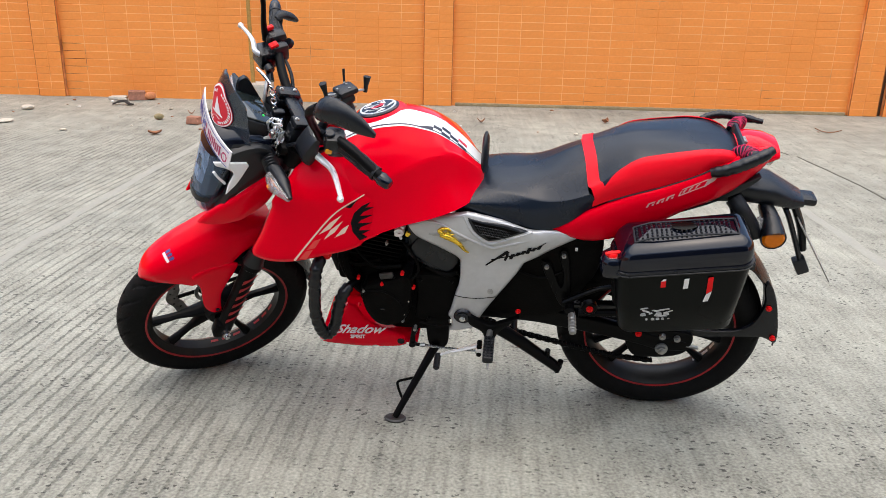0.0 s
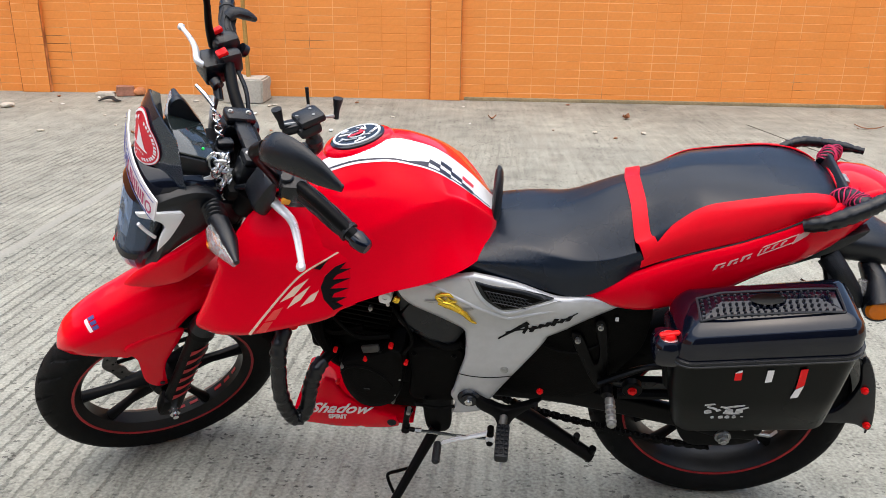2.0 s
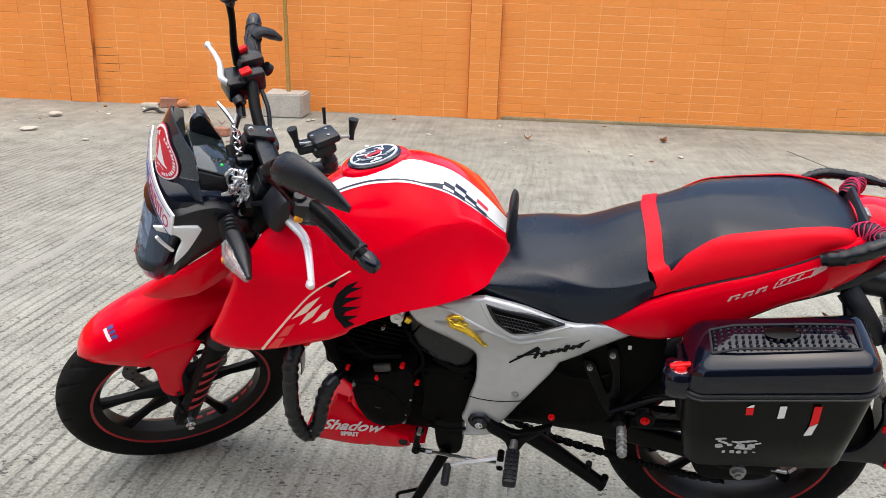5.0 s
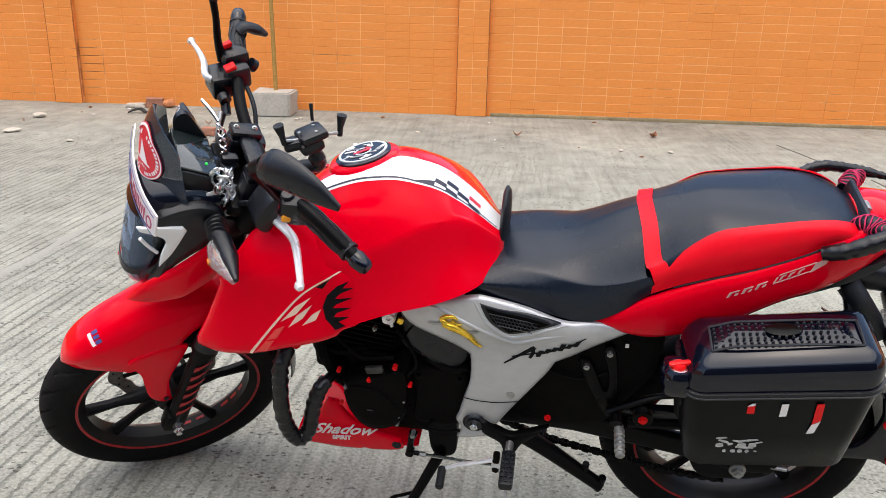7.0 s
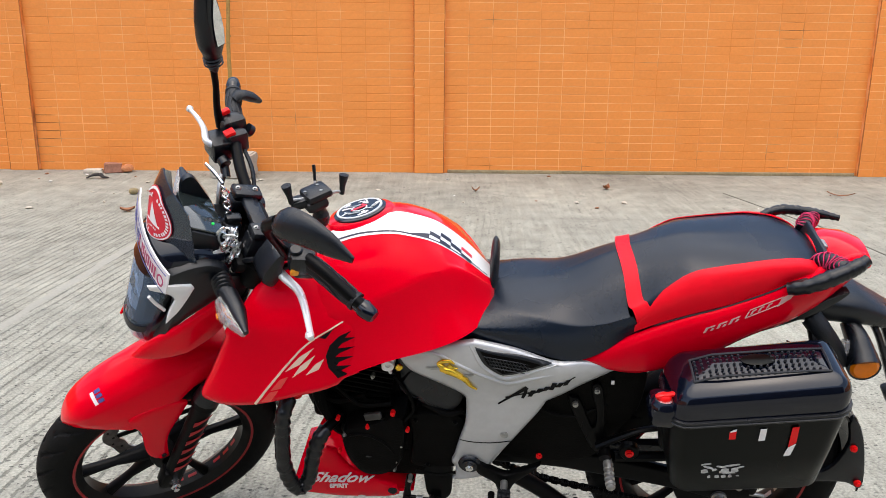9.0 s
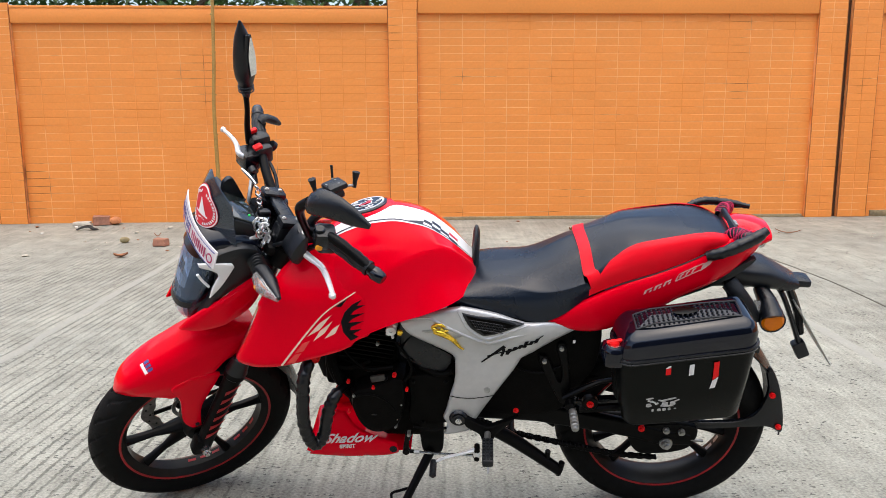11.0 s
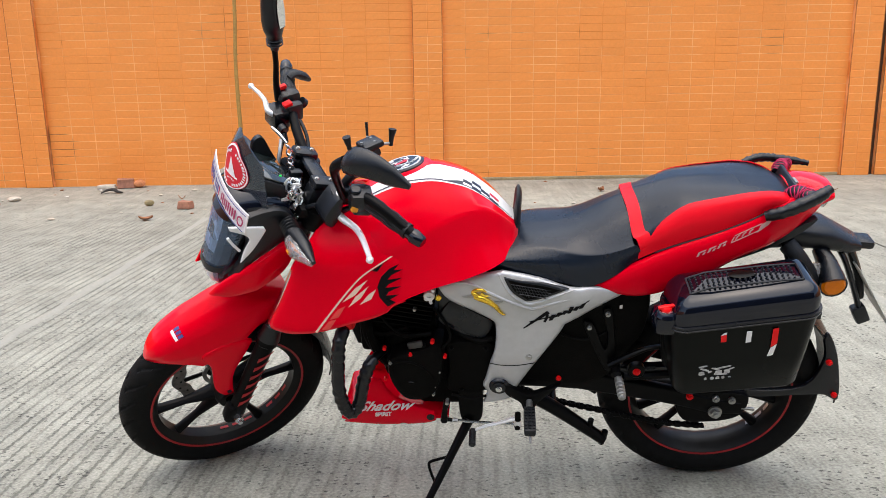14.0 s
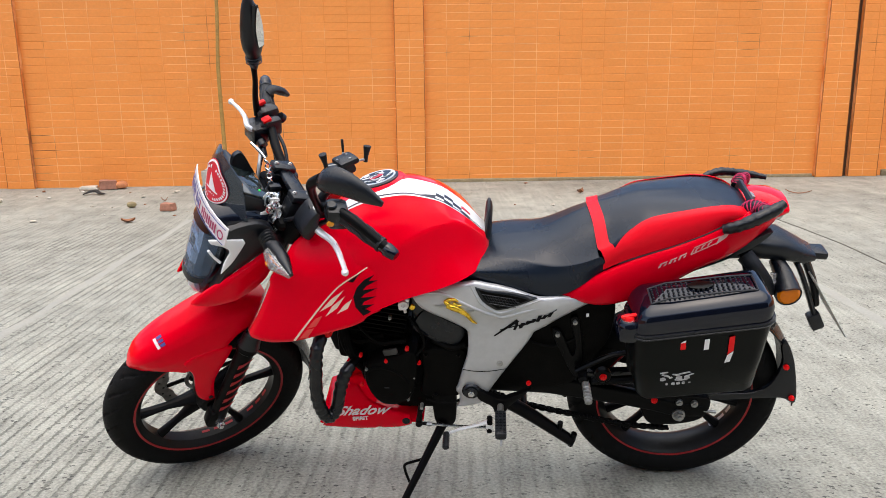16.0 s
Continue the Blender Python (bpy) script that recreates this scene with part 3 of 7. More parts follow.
# ---- loose things by the wall ----
def lump(name, loc, size, mat, label, category, seed, turn=0.0, shape="stone"):
    """A broken piece: a faceted or rounded body with uneven faces."""
    b = bmesh.new()
    if shape == "brick":
        bmesh.ops.create_cube(b, size=1.0)
        bmesh.ops.bevel(b, geom=b.edges[:], offset=0.06, segments=1, affect="EDGES")
        bmesh.ops.subdivide_edges(b, edges=b.edges[:], cuts=2, use_grid_fill=True)
    else:
        bmesh.ops.create_icosphere(b, subdivisions=2, radius=0.55)
    for v in b.verts:
        k = 1 + 0.28 * noise.noise(v.co * 1.7 + Vector((seed * 3.3, 0, 0)))
        v.co = Vector((v.co.x * size[0] * k, v.co.y * size[1] * k, v.co.z * size[2] * k))
    z0 = min(v.co.z for v in b.verts)
    bmesh.ops.translate(b, verts=b.verts, vec=(0, 0, -z0))
    ob = part(name, b, mat, angle=30)
    ob.matrix_world = pose(loc[0], loc[1], 0.0, 0, 0, turn)
    return tagged(ob, label, category)


lump("broken_brick", (-3.28, 8.10), (0.16, 0.09, 0.035), STONEGREY, "flat grey-brown broken brick by the wall", "brick", 1, 5, "brick")
lump("broken_brick", (-3.10, 8.12), (0.155, 0.11, 0.085), BRICKRED, "dull red broken brick lying by the wall", "brick", 2, 20, "brick")
lump("brick_lump", (-2.98, 8.14), (0.12, 0.09, 0.075), BRICKORANGE, "orange brick rubble lump by the wall", "brick", 3, 50)
lump("broken_brick", (-2.16, 6.88), (0.105, 0.08, 0.062), BRICKRED, "half brick lying on the concrete", "brick", 4, -12, "brick")
lump("fruit_lump", (-2.52, 7.05), (0.08, 0.06, 0.045), GREENISH, "withered olive-brown fruit on the concrete", "fruit", 5, 30)
lump("pale_stone", (-3.84, 7.40), (0.11, 0.08, 0.04), STONEGREY, "pale stone on the concrete", "stone", 6, 15)
lump("pale_stone", (-3.70, 6.74), (0.13, 0.07, 0.03), STONEGREY, "flat pale stone on the concrete", "stone", 7, 40)
strap_ob = part("strap", tube([(-3.20, 7.74, 0.012), (-3.16, 7.79, 0.03), (-3.10, 7.79, 0.036), (-3.05, 7.75, 0.02), (-3.01, 7.77, 0.012)], [0.010, 0.020, 0.022, 0.018, 0.008], 8, flat=0.6), CLOTH)
tagged(strap_ob, "crumpled black strap lying on the concrete", "strap")


def leaf_on_ground(x, y, ln_, wd, turn, mat, label, curl=0.03):
    rows = []
    for i in range(9):
        u = i / 8
        w = wd * math.sin(math.pi * min(1, 0.08 + u * 0.92)) ** 0.8
        rows.append([Vector(((u - 0.5) * ln_, s * w, 0.006 + curl * (2 * u - 1) ** 2 + abs(s) * wd * 0.45)) for s in (-1, -0.5, 0, 0.5, 1)])
    ob = part("fallen_leaf", shell(rows, 0.002), mat)
    ob.matrix_world = pose(x, y, 0, 0, 0, turn)
    return tagged(ob, label, "leaf")


leaf_on_ground(-2.32, 6.38, 0.105, 0.036, 25, DRYLEAF, "curled brown dry leaf on the concrete", 0.018)
leaf_on_ground(-2.33, 7.35, 0.06, 0.012, 8, DRYLEAF, "thin dry leaf on the concrete")
leaf_on_ground(1.43, 7.44, 0.10, 0.03, 60, DRYLEAF, "brown dry leaf on the concrete")
leaf_on_ground(0.29, 7.3, 0.07, 0.02, 10, DRYLEAF, "brown dry leaf on the concrete")
leaf_on_ground(3.35, 7.2, 0.22, 0.012, -20, DRYLEAF, "thin dry twig-like leaf on the concrete")
rnd_chip = random.Random(4)
for k in range(46):
    x, y = (rnd_chip.uniform(-4.6, -1.4), rnd_chip.uniform(6.3, 8.05)) if k < 30 else (rnd_chip.uniform(-1.2, 4.2), rnd_chip.uniform(6.4, 8.1))
    s = rnd_chip.uniform(0.012, 0.035)
    lump("chip", (x, y), (s * 1.6, s, s * 0.5), SCRAP if k % 4 == 0 else (STONEGREY if k % 3 else DRYLEAF), "small chip of rubble on the concrete", "rubble", k + 20, k * 37)

holder = thing("pole_base", Matrix.Translation((-1.925, 7.97, 0)), "rough cement block holding a bamboo pole", "block")
b = bmesh.new()
bmesh.ops.create_cube(b, size=1.0)
bmesh.ops.bevel(b, geom=b.edges[:], offset=0.05, segments=2, affect="EDGES")
bmesh.ops.subdivide_edges(b, edges=b.edges[:], cuts=3, use_grid_fill=True)
for v in b.verts:
    k = 1 + 0.07 * noise.noise(v.co * 3.1)
    v.co = Vector((v.co.x * 0.37 * k, v.co.y * 0.32 * k, (v.co.z + 0.5) * 0.215 * k))
part("block", b, CEMENT, holder)
pole = thing("bamboo_pole", Matrix.Translation((-1.925, 8.06, 0.16)), "yellow-brown bamboo pole standing in a cement block", "pole")
part("cane", tube([(0, 0, 0), (-0.012, 0.02, 0.4), (-0.02, 0.03, 1.0), (0.0, 0.05, 1.5), (0.02, 0.07, 2.6)], [0.021, 0.020, 0.018, 0.017, 0.016], 12), BAMBOO, pole)
for z in (0.3, 0.72, 1.1, 1.5, 1.85, 2.2):
    part("node_ring", lathe([(0.016, -0.006), (0.0215, 0), (0.016, 0.006)], (-0.012 if z < 1.3 else 0.0, 0.02 + 0.022 * z, z), 14, axis="z"), BAMBOO, pole)


# ---- the motorcycle: x to its rear, y to its right side, z up; it leans on its side stand ----
BIKE = pose(-0.0155, 2.424, 0.0, 16.9, 0.0, -5.2) @ Matrix.Scale(0.990, 4)
RAKE, TURNED = radians(26.9), radians(34.5)
FX, FR, RX, RR = -0.693, 0.297, 0.6785, 0.305
PIVOT = Vector((FX - 0.09, 0, 0))
STEER = Matrix.Translation(PIVOT) @ Matrix.Rotation(TURNED, 4, Vector((math.sin(RAKE), 0, math.cos(RAKE)))) @ Matrix.Translation(-PIVOT)
bike = thing("motorcycle", BIKE, "red, white and silver naked motorcycle leaning on its side stand", "motorcycle")


def piece(name, bm, mat, parent=None, label="", angle=38, steer=False):
    if steer:
        bm.transform(STEER)
    return part(name, bm, mat, parent or bike, label, angle)


def steered(name, bm, mat, parent=None, label="", angle=38):
    return piece(name, bm, mat, parent, label, angle, True)


def lin(x, xs, ys):
    return float(np.interp(x, xs, ys))


# wheels
def tyre_bm(centre, radius, width, rim_r, tread):
    prof = []
    hw = width / 2
    for a in np.linspace(-1, 1, 25):
        y = hw * math.sin(a * 1.57) if abs(a) < 0.999 else hw * np.sign(a)
        prof.append([radius - 0.82 * hw * (1 - math.cos(a * 1.45)), y, a])
    side = [[rim_r + 0.018, hw * 1.0, 2], [rim_r + 0.004, hw * 0.86, 2], [rim_r - 0.006, hw * 0.74, 2]]
    prof = [[r, -y, k] for r, y, k in side[::-1]] + prof + side
    n = 288
    rings = []
    c = Vector(centre)
    for k in range(n):
        th = 2 * math.pi * k / n
        ring = []
        for r, y, a in prof:
            cut = 0.0
            if tread and abs(a) <= 0.86 and abs(a) > 0.10:
                ph = (k + abs(a) * 15 + (4 if a > 0 else 0)) % 12
                if ph < 1.6:
                    cut = 0.006
            ring.append(c + Vector(((r - cut) * math.cos(th), y, (r - cut) * math.sin(th))))
        rings.append(ring)
    rings.append(rings[0])
    bm = sheet(rings, False, False)
    bmesh.ops.remove_doubles(bm, verts=bm.verts, dist=1e-6)
    return bm


def wheel(name, cx, cz, radius, width, steer, disc_side):
    c = (cx, 0, cz)
    go = steered if steer else piece
    rim_r = 0.223
    hw = width * 0.5 * 0.74
    prof = [(rim_r + 0.004, -hw), (rim_r + 0.006, -hw + 0.006), (rim_r - 0.008, -hw + 0.010), (rim_r - 0.022, -hw * 0.45), (rim_r - 0.022, hw * 0.45),
            (rim_r - 0.008, hw - 0.010), (rim_r + 0.006, hw - 0.006), (rim_r + 0.004, hw), (rim_r - 0.010, hw), (rim_r - 0.026, hw * 0.5), (rim_r - 0.027, 0),
            (rim_r - 0.026, -hw * 0.5), (rim_r - 0.010, -hw)]
    bits = [lathe(prof, c, 96), lathe([(0.016, -0.048), (0.032, -0.048), (0.040, -0.032), (0.044, 0), (0.040, 0.032), (0.032, 0.048), (0.016, 0.048)], c, 32)]
    spokes = []
    for deg in ((176, 214, 290, 356, 40, 102) if steer else (70, 108, 176, 204, 232, 318, 346)):
        a = radians(deg)
        d, s = Vector((math.cos(a), 0, math.sin(a))), Vector((-math.sin(a), 0, math.cos(a)))
        rings = []
        for t in np.linspace(0, 1, 7):
            r = 0.036 + t * (rim_r - 0.036 - 0.022)
            w = lin(t, [0, 0.25, 0.7, 1], [0.020, 0.0105, 0.0085, 0.015])
            h = lin(t, [0, 0.5, 1], [0.028, 0.013, 0.016])
            o = Vector(c) + d * r
            rings.append([o + s * w * math.cos(q) + Vector((0, 1, 0)) * h * math.sin(q) for q in np.linspace(0, 2 * math.pi, 10, endpoint=False)])
        spokes.append(sheet(rings))
    rim = go(name, join(*bits), RIM, None, "black alloy wheel with red rim tape")
    for sp in spokes:
        go("spoke", sp, SATIN, rim)
    go("tyre", tyre_bm(c, radius, width, rim_r, True), RUBBER, rim, "black rubber tyre with slanted tread grooves")
    for s in (-1, 1):
        go("rim_tape", lathe([(rim_r - 0.0085, s * (hw + 0.0015)), (rim_r + 0.004, s * (hw + 0.0025)), (rim_r + 0.004, s * (hw - 0.002)), (rim_r - 0.0085, s * (hw - 0.002))], c, 96), RIMRED, rim, "red tape round the rim")
    # checkered stickers on the rim well, and the bare stretch of rim
    for k, (a0, col) in enumerate([(150, DULL), (160, DULL), (255, RIMRED), (266, RIMRED), (277, RIMRED), (300, RIMRED), (311, RIMRED), (322, RIMRED)] if steer else [(312, DULL), (322, DULL), (332, DULL)]):
        rows = []
        for a in np.radians(np.linspace(a0, a0 + 7, 5)):
            rows.append([Vector((cx + r * math.cos(a), y, cz + r * math.sin(a))) for r, y in ((rim_r - 0.0282, -hw * 0.02), (rim_r - 0.0282, hw * 0.22))])
        go("rim_sticker", shell(rows, 0.0008), col, rim)
    # disc
    y = 0.075 * disc_side
    dn = 120
    rings = []
    for k in range(dn + 1):
        a = 2 * math.pi * k / dn
        ro = (0.135 if steer else 0.10) + 0.004 * math.cos(10 * a)
        ri = ro - 0.036
        rings.append([Vector((cx + r * math.cos(a), yy, cz + r * math.sin(a))) for r, yy in ((ri, y - 0.002), (ro, y - 0.002), (ro, y + 0.002), (ri, y + 0.002))])
    bmd = sheet(rings, True, False)
    bmesh.ops.remove_doubles(bmd, verts=bmd.verts, dist=1e-6)
    disc = go("brake_disc", bmd, DIRTYDISC, rim, "steel petal brake disc")
    holes = []
    for k in range(30):
        a = 2 * math.pi * k / 30
        rr = (0.135 if steer else 0.10) - 0.012 - 0.010 * (k % 2)
        p = Vector((cx + rr * math.cos(a), y - 0.003, cz + rr * math.sin(a)))
        holes.append(rod(p, p + Vector((0, 0.006, 0)), 0.0035, n=8))
    go("disc_hole", join(*holes), BLACK, rim)
    spider = [block((cx + 0.065 * math.cos(a), y, cz + 0.065 * math.sin(a)), (0.085, 0.004, 0.016), 0.001, (0, -math.degrees(a), 0)) for a in np.radians(np.arange(0, 360, 60))]
    go("disc_carrier", join(*spider), SATIN, rim)
    return rim


front_wheel = wheel("front_wheel", FX, FR, 0.294, 0.092, True, 1)
rear_wheel = wheel("rear_wheel", RX, RR, 0.300, 0.122, False, 1)
steered("abs_ring", lathe([(0.040, 0.060), (0.052, 0.060), (0.052, 0.063), (0.040, 0.063)], (FX, 0, FR), 40), DULL, front_wheel)
piece("rear_sprocket", join(lathe([(0.03, -0.068), (0.060, -0.068), (0.064, -0.070), (0.064, -0.074), (0.03, -0.076)], (RX, 0, RR), 48),
                            *[block((RX + 0.065 * math.cos(a), -0.071, RR + 0.065 * math.sin(a)), (0.008, 0.005, 0.006), 0.001, (0, -math.degrees(a), 0)) for a in np.radians(np.arange(0, 360, 8))]), SATIN, rear_wheel, "dark steel chain sprocket")


# front fork and brake
def fork_leg(side):
    y = 0.090 * side
    dirv = Vector((math.sin(RAKE), 0, math.cos(RAKE)))
    foot = Vector((FX - 0.004, y, FR - 0.012))
    top = foot + dirv * 0.70 + Vector((0.0, 0, 0))
    low = rod(foot, foot + dirv * 0.30, 0.024, 0.025, 18, 0.004)
    leg = steered("fork_leg", join(low, block((FX - 0.005, y, FR), (0.052, 0.044, 0.062), 0.012, (0, 26, 0)), rod(foot + dirv * 0.28, foot + dirv * 0.315, 0.031, 0.029, 18, 0.004)), SATIN, None, "black telescopic fork leg with red strokes")
    steered("stanchion", rod(foot + dirv * 0.30, top, 0.0185, n=18), CHROME, leg, "bright steel fork tube")
    yo = y - 0.029 * (1 if side < 0 else -1)
    p = Vector((FX, y + side * 0.02, FR))
    steered("axle_nut", join(rod(p, p + Vector((0, side * 0.018, 0)), 0.013, n=6), rod(p, p + Vector((0, side * 0.028, 0)), 0.007, n=12)), CHROME, leg)
    steered("fork_boot", tube([foot + dirv * 0.30, foot + dirv * 0.32, foot + dirv * 0.345], [0.032, 0.028, 0.023], 14), BLACK, leg)
    if side < 0:
        for k in range(6):
            z = foot + dirv * (0.07 + 0.034 * k) + Vector((-0.006, -0.0275, 0))
            rows = []
            for t in np.linspace(0, 1, 5):
                w = 0.006 * (1 - t) + 0.0015
                q = z + dirv * 0.032 * t + Vector((-0.012 + 0.032 * t, 0.004 * (2 * t - 1) ** 2, -0.012 * t))
                rows.append([q - dirv * w, q + dirv * w])
            steered("red_stroke", shell(rows, 0.0012), RIMRED, leg)
    return leg


fork_leg(-1)
fork_leg(1)
steered("fork_bridge", join(block((-0.435, 0, 0.83), (0.10, 0.22, 0.035), 0.012, (0, 26.9, 0)), rod((-0.445, 0, 0.74), (-0.36, 0, 0.95), 0.022)), SATIN)
caliper = steered("brake_caliper", join(block((FX + 0.085, 0.078, FR + 0.085), (0.055, 0.05, 0.10), 0.012, (0, -42, 0)), block((FX + 0.095, 0.105, FR + 0.075), (0.035, 0.02, 0.07), 0.006, (0, -42, 0))), ENGINE, None, "black brake caliper")


# front mudguard: a peaked red blade, a black tail and the red fork guards
def guard_ring(al, r, w, drop, n=11):
    d = Vector((math.cos(al), 0, math.sin(al)))
    c = Vector((FX, 0, FR))
    return [c + d * (r - drop * abs(s) ** 2.2) + Vector((0, w * s, 0)) for s in np.linspace(-1, 1, n)]


BLADE = [[58, 68, 76, 82, 92, 103, 112, 117, 122, 126], [0.412, 0.405, 0.398, 0.392, 0.366, 0.350, 0.338, 0.330, 0.318, 0.304], [0.064, 0.070, 0.074, 0.074, 0.072, 0.068, 0.060, 0.052, 0.036, 0.012],
         [0.060, 0.085, 0.115, 0.120, 0.105, 0.088, 0.066, 0.050, 0.032, 0.010], [0.066, 0.095, 0.150, 0.160, 0.155, 0.140, 0.092, 0.062, 0.038, 0.012]]


def blade_point(deg, s, off=0.0):
    """The mudguard's skin: a rounded top, a crease and an upright skirt; s from -1 to 1 across."""
    r, w, dc, dr = (lin(deg, BLADE[0], row) for row in BLADE[1:])
    prof = curve([(0.0, 0.0), (0.45 * w, 0.05 * dc), (0.74 * w, 0.22 * dc), (0.90 * w, 0.44 * dc, True), (w, dc, True), (0.985 * w, max(dr, dc + 0.002))], 5)
    k = abs(s) * (len(prof) - 1)
    i = min(int(k), len(prof) - 2)
    y, d = prof[i] + (prof[i + 1] - prof[i]) * (k - i)
    q = Vector((math.cos(radians(deg)), 0, math.sin(radians(deg))))
    return Vector((FX, 0, FR)) + q * (r - d + off * (1 - 0.6 * abs(s))) + Vector((0, (y + off * 0.8 * abs(s)) * (1 if s > 0 else -1), 0))


fender = steered("front_mudguard", shell([[blade_point(a, s) for s in np.linspace(-1, 1, 51)] for a in np.linspace(126, 58, 40)], 0.004), RED, None, "glossy red front mudguard with a pointed nose", 32)
rings = [guard_ring(radians(a), lin(a, [-12, 30, 70], [0.322, 0.325, 0.33]), lin(a, [-12, 0, 70], [0.050, 0.056, 0.056]), 0.02, 9) for a in np.linspace(-12, 72, 20)]
steered("mudguard_tail", shell(rings, 0.004), BLACK, fender, "black plastic rear half of the front mudguard", 50)
for sd in (False, True):
    steered("fork_guard", panel([(-0.735, 0.545), (-0.722, 0.488), (-0.728, 0.400), (-0.710, 0.358, True), (-0.684, 0.355, True), (-0.668, 0.440), (-0.615, 0.519), (-0.606, 0.548), (-0.67, 0.562)],
            lambda x, z: -0.0765, 0.005, 0.018, 0.006, 0.004, mirror=sd), RED, fender, "red guard in front of the fork leg")
    steered("guard_screw", rod((-0.694, -0.079 if not sd else 0.079, 0.372), (-0.694, -0.074 if not sd else 0.074, 0.372), 0.006, n=12), BLACK, fender)


def blade_patch(a0, a1, s0, s1, off=0.0015):
    return shell([[blade_point(a, s, off) for s in np.linspace(s0, s1, 6)] for a in np.linspace(a0, a1, 5)], 0.0006)


steered("maker_sticker", blade_patch(106.4, 105.0, -0.42, -0.16), STICKERWHITE, fender, "small white and violet maker's sticker")
for s0, s1 in ((-0.41, -0.34), (-0.31, -0.25), (-0.22, -0.16)):
    steered("sticker_mark", blade_patch(104.6, 102.2, s0, s1, 0.0018), STICKERBLUE, fender)


# tank: a surface given by x and by v, from the ridge (0) down the near side to the seam (1)
TX = [-0.285, -0.24, -0.19, -0.13, -0.05, 0.03, 0.09, 0.125, 0.150]
TZT = [0.890, 0.927, 0.964, 0.991, 0.993, 0.966, 0.918, 0.880, 0.848]
TYC = [0.062, 0.072, 0.082, 0.087, 0.087, 0.083, 0.072, 0.055, 0.035]
TZC = [0.862, 0.897, 0.932, 0.960, 0.971, 0.952, 0.908, 0.870, 0.836]
TYM = [0.150, 0.160, 0.168, 0.174, 0.168, 0.143, 0.104, 0.075, 0.045]
TZM = [0.800, 0.805, 0.818, 0.842, 0.884, 0.921, 0.902, 0.864, 0.828]
TYB = [0.165, 0.177, 0.185, 0.190, 0.190, 0.183, 0.160, 0.126, 0.075]
TZB = [0.640, 0.650, 0.668, 0.704, 0.740, 0.762, 0.778, 0.786, 0.796]


def tank_half(x):
    zt, yc, zc, ym, zm, yb, zb = (lin(x, TX, a) for a in (TZT, TYC, TZC, TYM, TZM, TYB, TZB))
    pts = [(0.0, zt), (yc * 0.55, zt - (zt - zc) * 0.28), (yc, zc), (yc + (ym - yc) * 0.62, zc - (zc - zm) * 0.42), (ym, zm, x < 0.05), (ym - (ym - yb) * 0.35, zm - (zm - zb) * 0.5), (yb, zb)]
    return curve(pts, 6)


def smooth_lists():
    """Blends the tank's stations so that the skin has no kinks."""
    xs = np.linspace(TX[0], TX[-1], 40)
    out = []
    for a in (TZT, TYC, TZC, TYM, TZM, TYB, TZB):
        v = np.interp(xs, TX, a)
        k = np.ones(5) / 5
        w = np.convolve(np.pad(v, 2, mode="edge"), k, mode="valid")
        w[0], w[-1] = v[0], v[-1]
        out.append(w.tolist())
    return xs.tolist(), out


TX, (TZT, TYC, TZC, TYM, TZM, TYB, TZB) = smooth_lists()


def tank_point(x, v, off=0.0):
    half = tank_half(x)
    k = min(max(v, 0), 1) * (len(half) - 1)
    i = min(int(k), len(half) - 2)
    p = half[i] + (half[i + 1] - half[i]) * (k - i)
    t = half[i + 1] - half[i]
    nn = np.array([-t[1], t[0]]) * -1
    nn = nn / (np.hypot(*nn) + 1e-9)
    if nn[0] < 0 and v > 0.3:
        nn = -nn
    if v <= 0.3 and nn[1] < 0:
        nn = -nn
    p = p + nn * off
    return Vector((x, -p[0], p[1]))


rings = []
for x in np.linspace(TX[0], TX[-1], 44):
    half = tank_half(x)
    left = [Vector((x, -p[0], p[1])) for p in half]
    right = [Vector((x, p[0], p[1] - p[0] * lin(x, [0.0, 0.06, 0.12], [0.08, 0.13, 0.28]))) for p in half[1:]][::-1]
    rings.append(left + right)
tank = piece("fuel_tank", sheet(rings), RED, None, "glossy red fuel tank with a white stripe", 36)


def tank_patch(x0, x1, v_low, v_high, off=0.0014, n=30, m=9, mirror=False):
    rows = []
    for x in np.linspace(x0, x1, n):
        a, b = v_low(x), v_high(x)
        rows.append([tank_point(x, a + (b - a) * t, off) for t in np.linspace(0, 1, m)])
    if mirror:
        rows = [[Vector((p.x, -p.y, p.z)) for p in r] for r in rows]
    return shell(rows, 0.0006)


V1 = lambda x: lin(x, [-0.27, -0.20, -0.15, -0.10, -0.055, 0.02, 0.10, 0.14], [0.19, 0.17, 0.19, 0.16, 0.060, 0.02, 0.01, 0.01])
V2 = lambda x: lin(x, [-0.27, -0.15, -0.02, 0.05, 0.10, 0.14], [0.30, 0.325, 0.322, 0.310, 0.300, 0.30])
for mir in (False,):
    piece("white_stripe", tank_patch(-0.265, 0.140, V1, V2, mirror=mir), WHITE, tank, "white stripe along the tank's top")
    piece("blue_line", tank_patch(-0.262, 0.141, lambda x: V2(x) - 0.030, lambda x: V2(x) - 0.016, 0.0018, mirror=mir), NAVY, tank)
for col_, row_ in ((0, 1), (1, 0), (1, 2), (2, 1), (3, 0), (3, 2)):
    x0, va = 0.018 + 0.021 * col_, 0.150 + 0.046 * row_
    piece("check_mark", tank_patch(x0, x0 + 0.0215, lambda x: va + (x - x0) * 0.5, lambda x: va + 0.047 + (x - x0) * 0.5, 0.0020, 6, 4), STICKERRED if (col_, row_) == (3, 0) else NAVY, tank)
